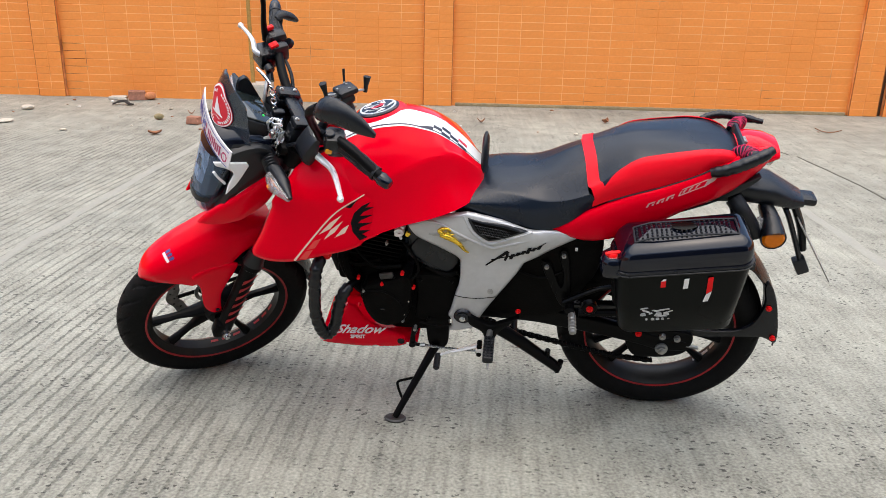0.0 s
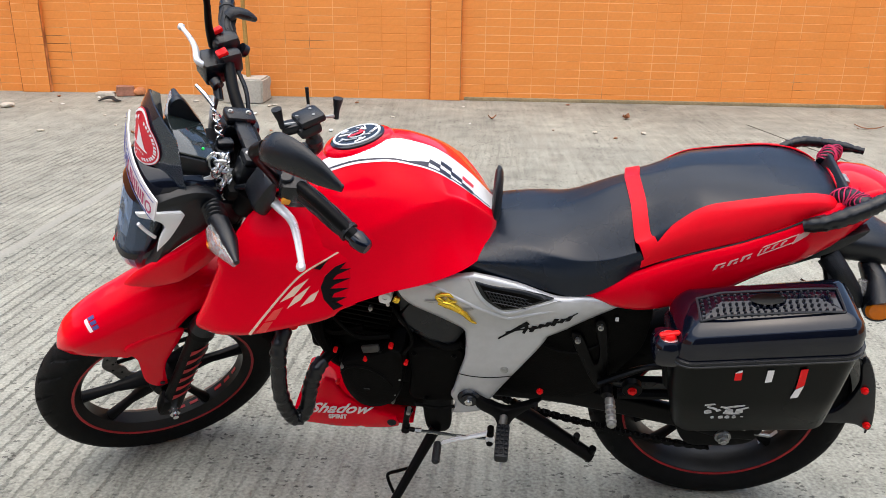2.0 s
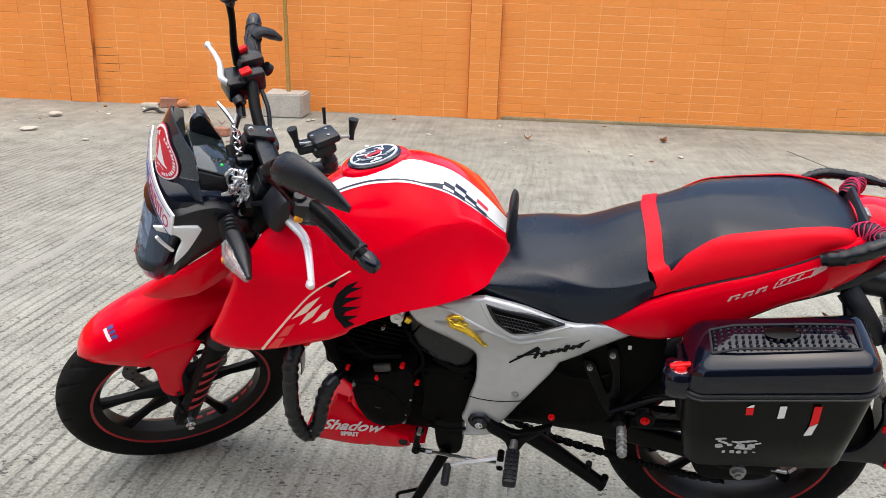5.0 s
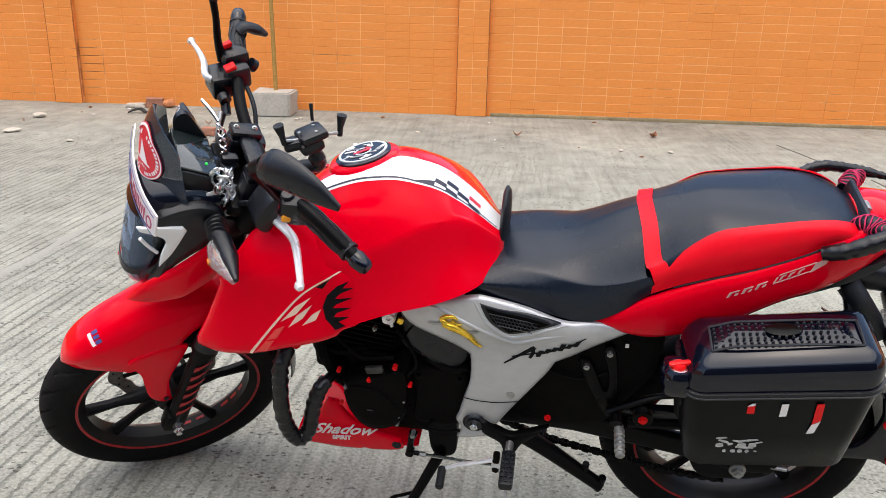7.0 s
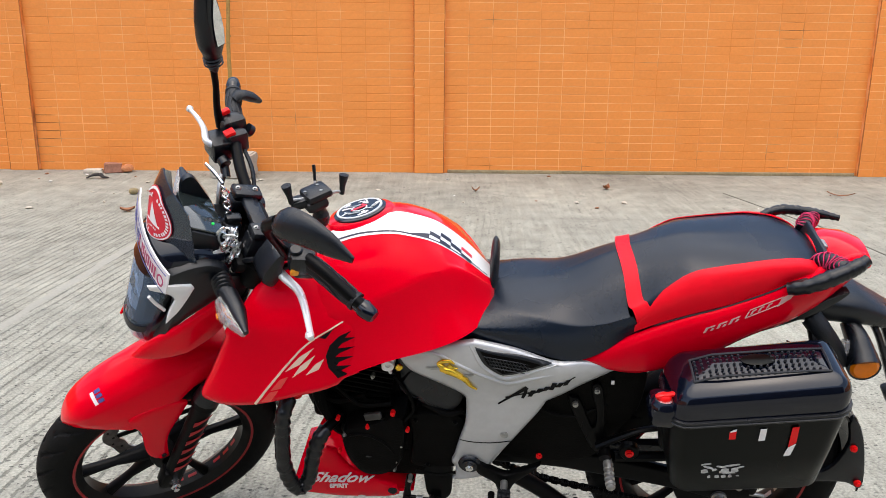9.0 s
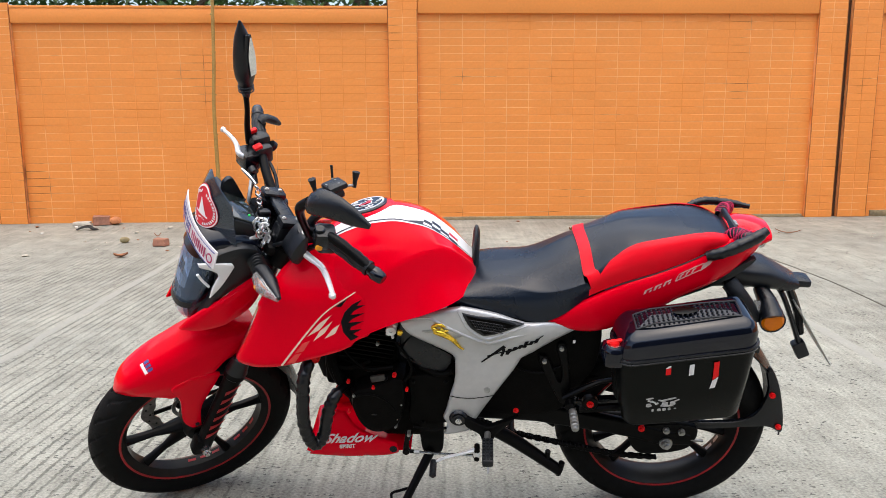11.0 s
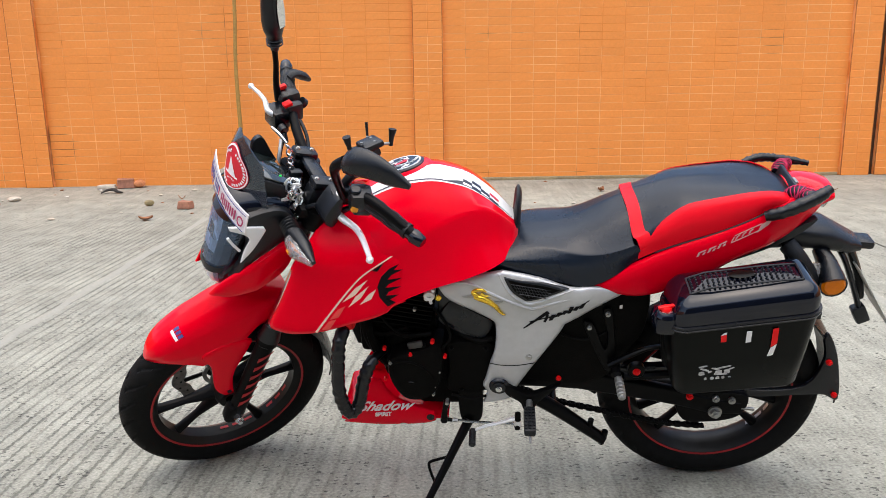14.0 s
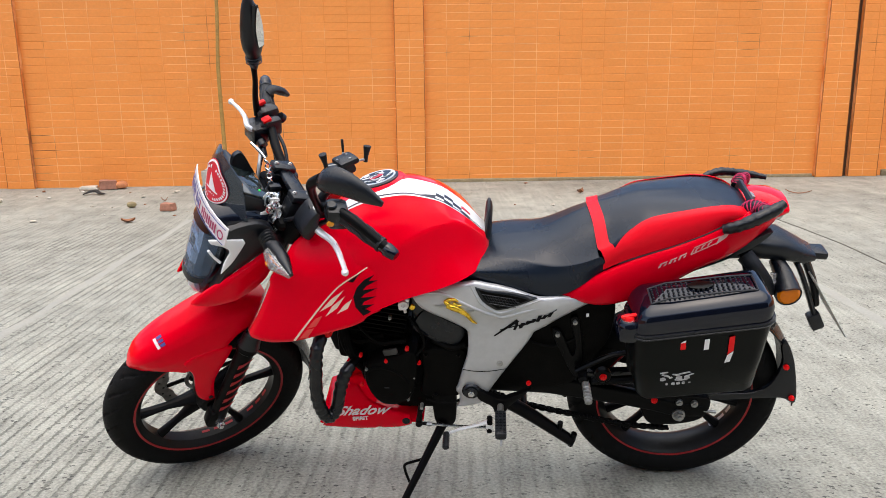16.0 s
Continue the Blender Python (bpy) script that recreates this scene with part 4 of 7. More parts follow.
piece("check_mark", tank_patch(-0.020, 0.018, lambda x: V2(x) - 0.030 - 0.05 * (x + 0.02) / 0.038, lambda x: V2(x) - 0.022, 0.0020, 10, 4), NAVY, tank)


# filler cap on its raised red base
capm = Matrix.Translation((-0.133, 0, 0.976)) @ Matrix.Rotation(radians(-13), 4, "Y")
b = lathe([(0.0, -0.03), (0.072, -0.03), (0.067, -0.004), (0.060, 0.004), (0.0, 0.004)], (0, 0, 0), 48, axis="z")
for v in b.verts:
    v.co.x *= 1.12
b.transform(capm)
cap = piece("filler_cap", b, RED, tank, "round filler cap on a raised red base", 50)
for prof, mat_, nm in (([(0.0, 0.004), (0.056, 0.004), (0.056, 0.008), (0.051, 0.010), (0.0, 0.010)], GLOSSBLACK, "cap_ring"), ([(0.0, 0.0095), (0.046, 0.0095), (0.045, 0.0115), (0.0, 0.012)], GLOSSBLACK, "cap_badge"),
                       ([(0.0445, 0.0098), (0.0495, 0.0098), (0.0495, 0.0122), (0.0445, 0.0122)], LEVER, "cap_rim"), ([(0.014, 0.0118), (0.0175, 0.0118), (0.0175, 0.0128), (0.014, 0.0128)], LEVER, "cap_rim")):
    b = lathe(prof, (0, 0, 0), 48, axis="z")
    b.transform(capm)
    piece(nm, b, mat_, tank)
for k in range(14):
    a = k * 2 * math.pi / 14 + 0.3 * math.sin(k * 4.1)
    rr = 0.031 + 0.006 * math.sin(k * 2.3)
    b = block((rr * math.cos(a), rr * math.sin(a), 0.0124), (0.020 + 0.006 * math.sin(k * 2.7), 0.005 + 0.003 * math.sin(k * 1.3), 0.001), 0, (0, 0, math.degrees(a) + 60 + 50 * math.sin(k * 3.3)))
    b.transform(capm)
    piece("badge_mark", b, STICKERWHITE if k % 5 else DULL, tank, "pale printed mark")
for c_, s_, t_ in (((0, 0, 0.0128), (0.024, 0.009, 0.001), 30), ((0.008, 0.012, 0.0128), (0.016, 0.006, 0.001), -40), ((-0.010, -0.008, 0.0128), (0.014, 0.005, 0.001), 10)):
    b = block(c_, s_, 0, (0, 0, t_))
    b.transform(capm)
    piece("badge_mark", b, STICKERRED, tank)


# the tank's right half falls a little lower
TANK_TILT = Matrix.Translation((0, -0.09, 0.955)) @ Matrix.Rotation(radians(-5), 4, "X") @ Matrix.Translation((0, 0.09, -0.955))
for ob in (tank, *tank.children):
    ob.data.transform(TANK_TILT)


# tank shrouds
def shroud_depth(x, z):
    base = lin(x, [-0.47, -0.40, -0.30, -0.20, -0.12], [-0.212, -0.219, -0.216, -0.211, -0.206])
    return base + 0.16 * (z - 0.72) + 0.06 * max(0, 0.66 - z) + 0.95 * max(0, z - 0.81) ** 1.15


SHROUD = [(p[0] + 0.10 * max(0, 0.70 - p[1]), p[1] + 0.20 * max(0, 0.70 - p[1]), *p[2:]) for p in [(-0.466, 0.630), (-0.430, 0.700), (-0.392, 0.778), (-0.388, 0.800), (-0.352, 0.845), (-0.312, 0.893), (-0.268, 0.930), (-0.215, 0.925), (-0.16, 0.885), (-0.125, 0.83),
          (-0.115, 0.76), (-0.120, 0.705, True), (-0.150, 0.690), (-0.166, 0.672, True), (-0.20, 0.655), (-0.262, 0.634), (-0.345, 0.608), (-0.40, 0.603), (-0.440, 0.608)]]
for mir in (False, True):
    sh = piece("tank_shroud", panel(SHROUD, shroud_depth, 0.006, 0.022, 0.016, 0.010, mirror=mir), RED, None, "glossy red tank shroud with beige line and checks", 50)
    if mir:
        sh.data.transform(Matrix.Translation((0, 0, -0.035)))
    else:
        shroud = sh
off = shroud_depth
piece("beige_line", decal(line_outline([(-0.340, 0.634), (-0.308, 0.676), (-0.261, 0.734), (-0.222, 0.776), (-0.176, 0.808), (-0.120, 0.838)], 0.0055, 0.0022, 8), off), BEIGE, shroud)
for q in ([(-0.270, 0.713), (-0.238, 0.748), (-0.207, 0.769), (-0.238, 0.731)], [(-0.256, 0.700), (-0.238, 0.727), (-0.205, 0.753), (-0.226, 0.722)], [(-0.228, 0.706), (-0.206, 0.732), (-0.188, 0.744), (-0.200, 0.720)]):
    piece("beige_check", decal(q, off), BEIGE, shroud)
for q in ([(-0.304, 0.668), (-0.283, 0.694), (-0.264, 0.702), (-0.282, 0.674)], [(-0.326, 0.640), (-0.306, 0.664), (-0.288, 0.668), (-0.306, 0.642)]):
    piece("faded_check", decal(q, off), DARKRED, shroud)
piece("scale_decal", decal([(x_ + 0.010, z_ + 0.016) for x_, z_ in [(-0.172, 0.684), (-0.190, 0.708), (-0.194, 0.735), (-0.184, 0.760), (-0.164, 0.780), (-0.140, 0.792), (-0.154, 0.776), (-0.132, 0.778), (-0.160, 0.764), (-0.170, 0.752), (-0.134, 0.757), (-0.166, 0.742), (-0.176, 0.732), (-0.138, 0.735), (-0.168, 0.722), (-0.174, 0.712), (-0.144, 0.714), (-0.166, 0.702), (-0.152, 0.694)]], off), BLACKDECAL, shroud, "black scale-shaped decal")
piece("scale_decal", decal([(x_ + 0.010, z_ + 0.016) for x_, z_ in [(-0.205, 0.776), (-0.178, 0.794), (-0.170, 0.802), (-0.192, 0.774)]], off), BLACKDECAL, shroud)

# pad behind the tank
rings = []
for t in np.linspace(0, 1, 12):
    z = 0.745 + 0.172 * t
    x = lin(t, [0, 0.35, 0.75, 1], [0.128, 0.143, 0.148, 0.150])
    w = lin(t, [0, 0.3, 0.8, 0.95, 1], [0.085, 0.072, 0.048, 0.030, 0.012])
    th = lin(t, [0, 0.4, 0.9, 1], [0.012, 0.013, 0.011, 0.005])
    rings.append([Vector((x + th * math.cos(a) * (1 if math.cos(a) > 0 else 0.7) + 0.25 * (w * math.sin(a)) ** 2 * -2, w * math.sin(a), z)) for a in np.linspace(0, 2 * math.pi, 20, endpoint=False)])
piece("tank_pad", sheet(rings), GRIP, tank, "black rubber pad at the tank's rear", 60)


# seat
def section(x, table):
    xs = table[0]
    zt, ye, ze, yb, zb = (lin(x, xs, table[k]) for k in range(1, 6))
    pts = [(0, zt), (ye * 0.6, zt - (zt - ze) * 0.30), (ye, ze), (ye + (yb - ye) * 0.50, ze - (ze - zb) * 0.16), (yb - 0.004, ze - (ze - zb) * 0.50), (yb - 0.008, zb)]
    return curve(pts, 6)


def smoothed(table, n=40, width=7):
    xs = np.linspace(table[0][0], table[0][-1], n)
    out = [xs.tolist()]
    for a in table[1:]:
        v = np.interp(xs, table[0], a)
        w = np.convolve(np.pad(v, width // 2, mode="reflect", reflect_type="odd"), np.ones(width) / width, mode="valid")
        out.append(w.tolist())
    return out


BAND_SLOPE = 0.042


def seat_bm(table, x0, x1, ends, n=36):
    rings = []
    for u in np.linspace(0, 1, n):
        xs = [x0 + (x1 - x0) * u + BAND_SLOPE * t * (u if ends == "rear" else 1 - u) ** 3 for t in np.linspace(0, 1, 31)]
        half = [Vector((x, section(x, table)[i][0], section(x, table)[i][1])) for i, x in enumerate(xs)]
        rings.append([Vector((p.x, -p.y, p.z)) for p in half] + half[::-1][:-1])
    return sheet(rings)


def seat_patch(table, x0, x1, va, vb, off=0.003, n=24, m=8, mirror=False, thick=0.002, slant=0.0):
    rows = []
    for x in np.linspace(x0, x1, n):
        row = []
        lo, hi = (va(x), vb(x)) if callable(va) else (va, vb)
        for t in np.linspace(lo, hi, m):
            half = section(x + slant * abs(t), table)
            c = np.mean(half, axis=0) * [0.3, 1]
            k = abs(t) * (len(half) - 1)
            i = min(int(k), len(half) - 2)
            p = half[i] + (half[i + 1] - half[i]) * (k - i)
            tv = half[i + 1] - half[i]
            nn = np.array([-tv[1], tv[0]])
            nn = nn / (np.hypot(*nn) + 1e-9)
            if nn @ (p - c) < 0:
                nn = -nn
            q = p + nn * off
            row.append(Vector((x + slant * abs(t), (q[0] if t < 0 else -q[0]), q[1])))
        if mirror:
            row = [Vector((p.x, -p.y, p.z)) for p in row]
        rows.append(row)
    return shell(rows, thick)


RIDER = smoothed([[0.095, 0.125, 0.165, 0.21, 0.25, 0.30, 0.345, 0.385, 0.43],
                  [0.815, 0.822, 0.826, 0.827, 0.829, 0.845, 0.876, 0.900, 0.913],
                  [0.070, 0.084, 0.096, 0.110, 0.122, 0.134, 0.140, 0.138, 0.132],
                  [0.806, 0.813, 0.817, 0.818, 0.815, 0.808, 0.806, 0.822, 0.836],
                  [0.142, 0.146, 0.148, 0.150, 0.153, 0.157, 0.158, 0.152, 0.146],
                  [0.768, 0.760, 0.752, 0.744, 0.732, 0.718, 0.718, 0.752, 0.790]], 40, 13)
rider = piece("rider_seat", seat_bm(RIDER, 0.097, 0.402, "rear"), LEATHER, None, "black vinyl rider's saddle", 60)
PILLION = smoothed([[0.405, 0.44, 0.48, 0.53, 0.60, 0.68, 0.73, 0.77, 0.80],
                    [0.912, 0.922, 0.934, 0.949, 0.953, 0.954, 0.951, 0.945, 0.928],
                    [0.130, 0.122, 0.115, 0.116, 0.119, 0.114, 0.108, 0.096, 0.075],
                    [0.846, 0.856, 0.894, 0.922, 0.932, 0.944, 0.944, 0.932, 0.906],
                    [0.145, 0.145, 0.145, 0.144, 0.140, 0.131, 0.122, 0.110, 0.085],
                    [0.780, 0.798, 0.818, 0.837, 0.859, 0.891, 0.916, 0.918, 0.900]], 40, 3)
pillion = piece("pillion_seat", seat_bm(PILLION, 0.403, 0.785, "front", 44), LEATHER, None, "black vinyl pillion seat with red sides", 60)
for mir in (False, True):
    piece("red_side", seat_patch(PILLION, 0.432, 0.780, lambda x: lin(x, [0.440, 0.458, 0.48, 0.51, 0.55, 0.60, 0.68, 0.75, 0.79], [0.90, 0.68, 0.56, 0.46, 0.40, 0.37, 0.36, 0.33, 0.33]), lambda x: 1.0, 0.004, 30, 8, mir), REDVINYL, pillion, "red vinyl side of the pillion seat")
piece("red_band", seat_patch(PILLION, 0.399, 0.427, -1.0, 1.0, 0.0030, 8, 61, slant=BAND_SLOPE), REDVINYL, pillion, "red vinyl band between the two seats")
SEAT_TILT = Matrix.Translation((0, -0.12, 0.83)) @ Matrix.Rotation(radians(-4), 4, "X") @ Matrix.Translation((0, 0.12, -0.83))
for ob in (rider, pillion, *pillion.children):
    ob.data.transform(SEAT_TILT)
# thin black lines for the shade in the gap under the pillion seat
for sd in (-1, 1):
    piece("seat_rim", tube([(x, sd * (lin(x, PILLION[0], PILLION[4]) - 0.004), lin(x, PILLION[0], PILLION[5]) - 0.002 + (0.0 if sd < 0 else -0.018)) for x in np.linspace(0.47, 0.77, 12)], 0.0020, 8), BLACK, pillion)
piece("strap_buckle", block((0.800, -0.02, 0.930), (0.010, 0.030, 0.026), 0.003, (0, 20, 0)), DULL, pillion)
piece("strap", block((0.790, 0.0, 0.925), (0.012, 0.13, 0.04), 0.005, (0, 20, 0)), BLACK, pillion, "black strap behind the seat")
piece("seat_base", join(panel([(0.115, 0.755), (0.22, 0.742), (0.315, 0.712), (0.345, 0.722), (0.43, 0.795), (0.43, 0.82), (0.30, 0.76), (0.13, 0.79)], -0.12, 0.24, 0.04, 0, 0)), BLACK)


# tail panels
def tail_depth(x, z):
    base = lin(x, [0.33, 0.45, 0.60, 0.72, 0.80, 0.87], [-0.150, -0.158, -0.150, -0.130, -0.105, -0.070])
    mid = lin(x, [0.33, 0.45, 0.65, 0.85], [0.730, 0.760, 0.830, 0.915])
    return base + 1.6 * (z - mid) ** 2 * (1.0 if z < mid else 1.4)


TAIL = [(0.325, 0.722, True), (0.365, 0.742), (0.430, 0.786), (0.520, 0.830), (0.60, 0.858), (0.68, 0.890), (0.745, 0.918), (0.80, 0.940), (0.852, 0.946), (0.872, 0.936), (0.848, 0.892), (0.800, 0.852),
        (0.745, 0.820), (0.665, 0.788), (0.600, 0.750), (0.515, 0.706), (0.443, 0.690), (0.385, 0.697)]
for mir in (False, True):
    tp = piece("tail_panel", panel(TAIL, tail_depth, 0.006, 0.022, 0.014, 0.009, mirror=mir), RED, None, "glossy red tail panel under the pillion seat", 50)
    if mir:
        tp.data.transform(Matrix.Translation((0, 0, -0.028)))
    else:
        tail = tp
# model lettering reduced to bars
def name_bar(x0, x1, lift, high):
    """A thin faded bar on the tail, rising with the lettering's slope."""
    z0, z1 = 0.806 + (x0 - 0.563) * 0.44 + lift, 0.806 + (x1 - 0.563) * 0.44 + lift
    piece("name_bar", decal([(x0, z0), (x1, z1), (x1 + high * 0.4, z1 + high), (x0 + high * 0.4, z0 + high)], tail_depth, 0.002), FADED, tail)


for x, w in ((0.563, 0.020), (0.587, 0.018), (0.609, 0.019)):
    name_bar(x + 0.003, x + w, 0.0075, 0.0032)
    name_bar(x, x + 0.005, 0.0, 0.0080)
    name_bar(x + w - 0.007, x + w - 0.002, 0.0, 0.0052)
name_bar(0.639, 0.698, -0.001, 0.0022)
name_bar(0.646, 0.706, 0.0135, 0.0022)
name_bar(0.639, 0.6415, 0.001, 0.0125)
for x in (0.648, 0.662, 0.677):
    name_bar(x, x + 0.004, 0.0032, 0.0085)
    name_bar(x + 0.005, x + 0.010, 0.0085, 0.0030)
piece("name_bar", decal([(0.698, 0.862), (0.722, 0.880), (0.735, 0.900), (0.704, 0.880)], tail_depth, 0.002), FADED, tail)
piece("under_tail", panel([(0.56, 0.745), (0.66, 0.800), (0.75, 0.835), (0.84, 0.880), (0.80, 0.835), (0.73, 0.795), (0.65, 0.760), (0.58, 0.728)], -0.105, 0.02, 0.02, 0.006, 0.004), BLACK, None, "black plastic under the tail panel")
piece("tail_cover", sheet([[Vector((x, w * math.sin(a), z + h * math.cos(a))) for a in np.linspace(0, 2 * math.pi, 20, endpoint=False)]
                           for x, w, z, h in ((0.785, 0.082, 0.898, 0.036), (0.82, 0.080, 0.908, 0.034), (0.860, 0.072, 0.912, 0.028), (0.888, 0.055, 0.912, 0.018))]), RED, None, "red tail end cover", 60)
piece("tail_lamp", block((0.868, 0, 0.900), (0.03, 0.10, 0.040), 0.012, (0, 25, 0)), CLEAR, None, "clear tail lamp")

# grab rails, wrapped in tape and netting
RAILS = {-1: [(0.712, -0.130, 0.902), (0.745, -0.142, 0.918), (0.786, -0.140, 0.938), (0.820, -0.132, 0.953), (0.846, -0.120, 0.966)],
         1: [(0.712, 0.112, 0.922), (0.735, 0.124, 0.930), (0.771, 0.130, 0.934), (0.826, 0.130, 0.928), (0.880, 0.120, 0.922)]}
for sd in (-1, 1):
    fat = 0.0125 if sd < 0 else 0.0080
    lumps = [(fat + 0.003 * math.sin(math.pi * k / 36) + 0.0011 * math.sin(k * 2.3 + 2 * math.sin(k * 0.9))) * (1.0 if k < 33 else 0.86) for k in range(37)]
    rail = piece("grab_rail", tube(RAILS[sd], lumps, 14, 9), TAPE, None, "grab rail wrapped in glossy black tape", 70)
    w0, w1 = (Vector((0.776, -0.066, 0.930)), Vector((0.814, -0.118, 0.944))) if sd < 0 else (Vector((0.788, 0.070, 0.918)), Vector((0.824, 0.118, 0.924)))
    wd = (w1 - w0).normalized()
    e1 = wd.orthogonal().normalized()
    e2 = wd.cross(e1)
    piece("net_wrap", tube([w0, w0.lerp(w1, 0.5) + Vector((0, 0, 0.003)), w1], [0.013, 0.018, 0.014], 14), BLACK, rail, "red and black netting wrap")
    for k in range(9):
        c0 = w0.lerp(w1, 0.04 + 0.11 * k) + Vector((0, 0, 0.003 * math.sin(math.pi * (0.04 + 0.11 * k))))
        swell = 0.0135 + 0.0055 * math.sin(math.pi * (0.04 + 0.11 * k))
        ring = [c0 + wd * (0.005 * math.sin(2 * a_ + k)) + swell * (math.cos(a_) * e1 + math.sin(a_) * e2) for a_ in np.linspace(0, 6.283, 14)]
        piece("net_cord", tube(ring, 0.0013, 5, 1), NETRED, rail)

# tail extender: black mudguard, plate bracket, plate, lamps
ext = []
for x, w, z, h in ((0.73, 0.060, 0.796, 0.034), (0.82, 0.066, 0.804, 0.036), (0.90, 0.062, 0.793, 0.034), (0.955, 0.052, 0.772, 0.024), (0.985, 0.040, 0.766, 0.013)):
    ext.append([Vector((x, w * np.sign(math.cos(a)) * abs(math.cos(a)) ** 0.7, z + h * np.sign(math.sin(a)) * abs(math.sin(a)) ** 0.7)) for a in np.linspace(0, 2 * math.pi, 20, endpoint=False)])
extender = piece("rear_mudguard", sheet(ext), BLACK, None, "black plastic rear mudguard with plate bracket", 45)
piece("number_lamp", block((0.998, 0, 0.766), (0.050, 0.055, 0.022), 0.008, (0, 4, 0)), BLACK, extender)
piece("plate_stay", join(tube([(0.940, -0.02, 0.755), (0.957, -0.035, 0.725), (0.986, -0.04, 0.660), (1.012, -0.04, 0.600)], 0.012, 8, flat=0.6), block((1.020, -0.04, 0.577), (0.034, 0.03, 0.050), 0.006, (0, -28, 0)), tube([(0.975, 0.0, 0.745), (1.01, 0.0, 0.67), (1.03, 0, 0.60)], 0.011, 8)), BLACK, extender)
plate = piece("number_plate", block((1.046, 0.02, 0.622), (0.004, 0.15, 0.215), 0.0015, (0, -33, 0)), PLATEWHITE, extender, "rear number plate seen edge-on")
for sd in (-1, 1):
    lamp = piece("rear_indicator", tube([(0.885, 0.04 * sd, 0.765), (0.895, 0.075 * sd, 0.745), (0.900, 0.100 * sd, 0.724), (0.902, 0.116 * sd, 0.712)], [0.018, 0.024, 0.030, 0.032], 16), BLACK, None, "rear turn signal with a round amber lens")
    p = Vector((0.902, 0.117 * sd, 0.711))
    piece("side_reflector", join(rod(p, p + Vector((0.0, 0.010 * sd, 0)), 0.0295, 0.0265, 28, 0.004)), AMBER, lamp, "round amber side reflector")
    piece("reflector_ring", lathe([(0.0285, 0.108 * sd), (0.0325, 0.108 * sd), (0.0325, 0.122 * sd), (0.0285, 0.122 * sd)], (0.902, 0, 0.711), 28), BLACK, lamp)
    piece("indicator_lens", tube([(0.868, 0.085 * sd, 0.752), (0.868, 0.092 * sd, 0.730), (0.872, 0.098 * sd, 0.705)], [0.008, 0.012, 0.006], 12), CLEAR, lamp, "clear turn signal lens")
piece("plate_hanger", tube([(0.795, -0.070, 0.795), (0.812, -0.088, 0.777), (0.838, -0.092, 0.745), (0.868, -0.095, 0.702)], [0.022, 0.022, 0.020, 0.018], 12), GRIP, extender, "ribbed black stalk")


# silver side panels with vent and badges
def side_depth(x, z):
    return -0.158 - 0.012 * math.exp(-((z - 0.70) / 0.05) ** 2) + 0.10 * max(0, 0.50 - z) + 0.25 * max(0, x - 0.30)


SIDE = [(-0.047, 0.730, True), (0.03, 0.750), (0.106, 0.764), (0.120, 0.764), (0.20, 0.748), (0.275, 0.724), (0.335, 0.722), (0.420, 0.699, True), (0.365, 0.672), (0.318, 0.645), (0.268, 0.612, True), (0.250, 0.575),
        (0.198, 0.490), (0.152, 0.404), (0.134, 0.360, True), (0.097, 0.348), (0.062, 0.343, True), (0.072, 0.381), (0.062, 0.406), (0.069, 0.430), (0.082, 0.488), (0.094, 0.536), (0.096, 0.598), (0.088, 0.620), (0.04, 0.652), (-0.020, 0.690)]
for mir in (False, True):
    s_ob = piece("side_panel", panel(SIDE, side_depth, 0.006, 0.018, 0.010, 0.007, mirror=mir), SILVER, None, "silver side panel with vent and gold badge", 45)
    if not mir:
        side = s_ob
VENT = [(0.112, 0.756, True), (0.150, 0.747), (0.21, 0.740), (0.272, 0.724, True), (0.235, 0.708), (0.198, 0.694, True), (0.170, 0.688, True), (0.134, 0.716)]
piece("vent_frame", panel(VENT, lambda x, z: side_depth(x, z) - 0.003, 0.004, 0.02, 0.006, 0.004), BLACK, side, "black mesh vent")
piece("vent_inner", decal([(0.126, 0.748), (0.155, 0.741), (0.21, 0.733), (0.250, 0.723), (0.225, 0.712), (0.196, 0.702), (0.173, 0.697), (0.142, 0.720)], lambda x, z: side_depth(x, z) - 0.0035, 0.001), ENGINE, side)
ribs = []
for k in range(12):
    x = 0.138 + 0.0068 * k
    ribs.append(tube([(x, side_depth(x, 0.72) - 0.0065, lin(x, [0.13, 0.24], [0.742, 0.722])), (x + 0.012, side_depth(x, 0.72) - 0.0065, lin(x, [0.13, 0.165, 0.24], [0.722, 0.703, 0.716]))], 0.0011, 5))
for k in range(4):
    z0 = 0.738 - 0.008 * k
    ribs.append(tube([(0.134 + 0.006 * k, side_depth(0.15, z0) - 0.0065, z0), (0.236 - 0.006 * k, side_depth(0.2, z0) - 0.0065, z0 - 0.018 + 0.002 * k)], 0.0011, 5))
piece("vent_mesh", join(*ribs), BLACK, side)
sd_ = lambda x, z: side_depth(x, z)
def on_side(pts, lift=0.0):
    """Points on the silver panel's face."""
    return [(x, side_depth(x, z) - lift, z) for x, z in pts]


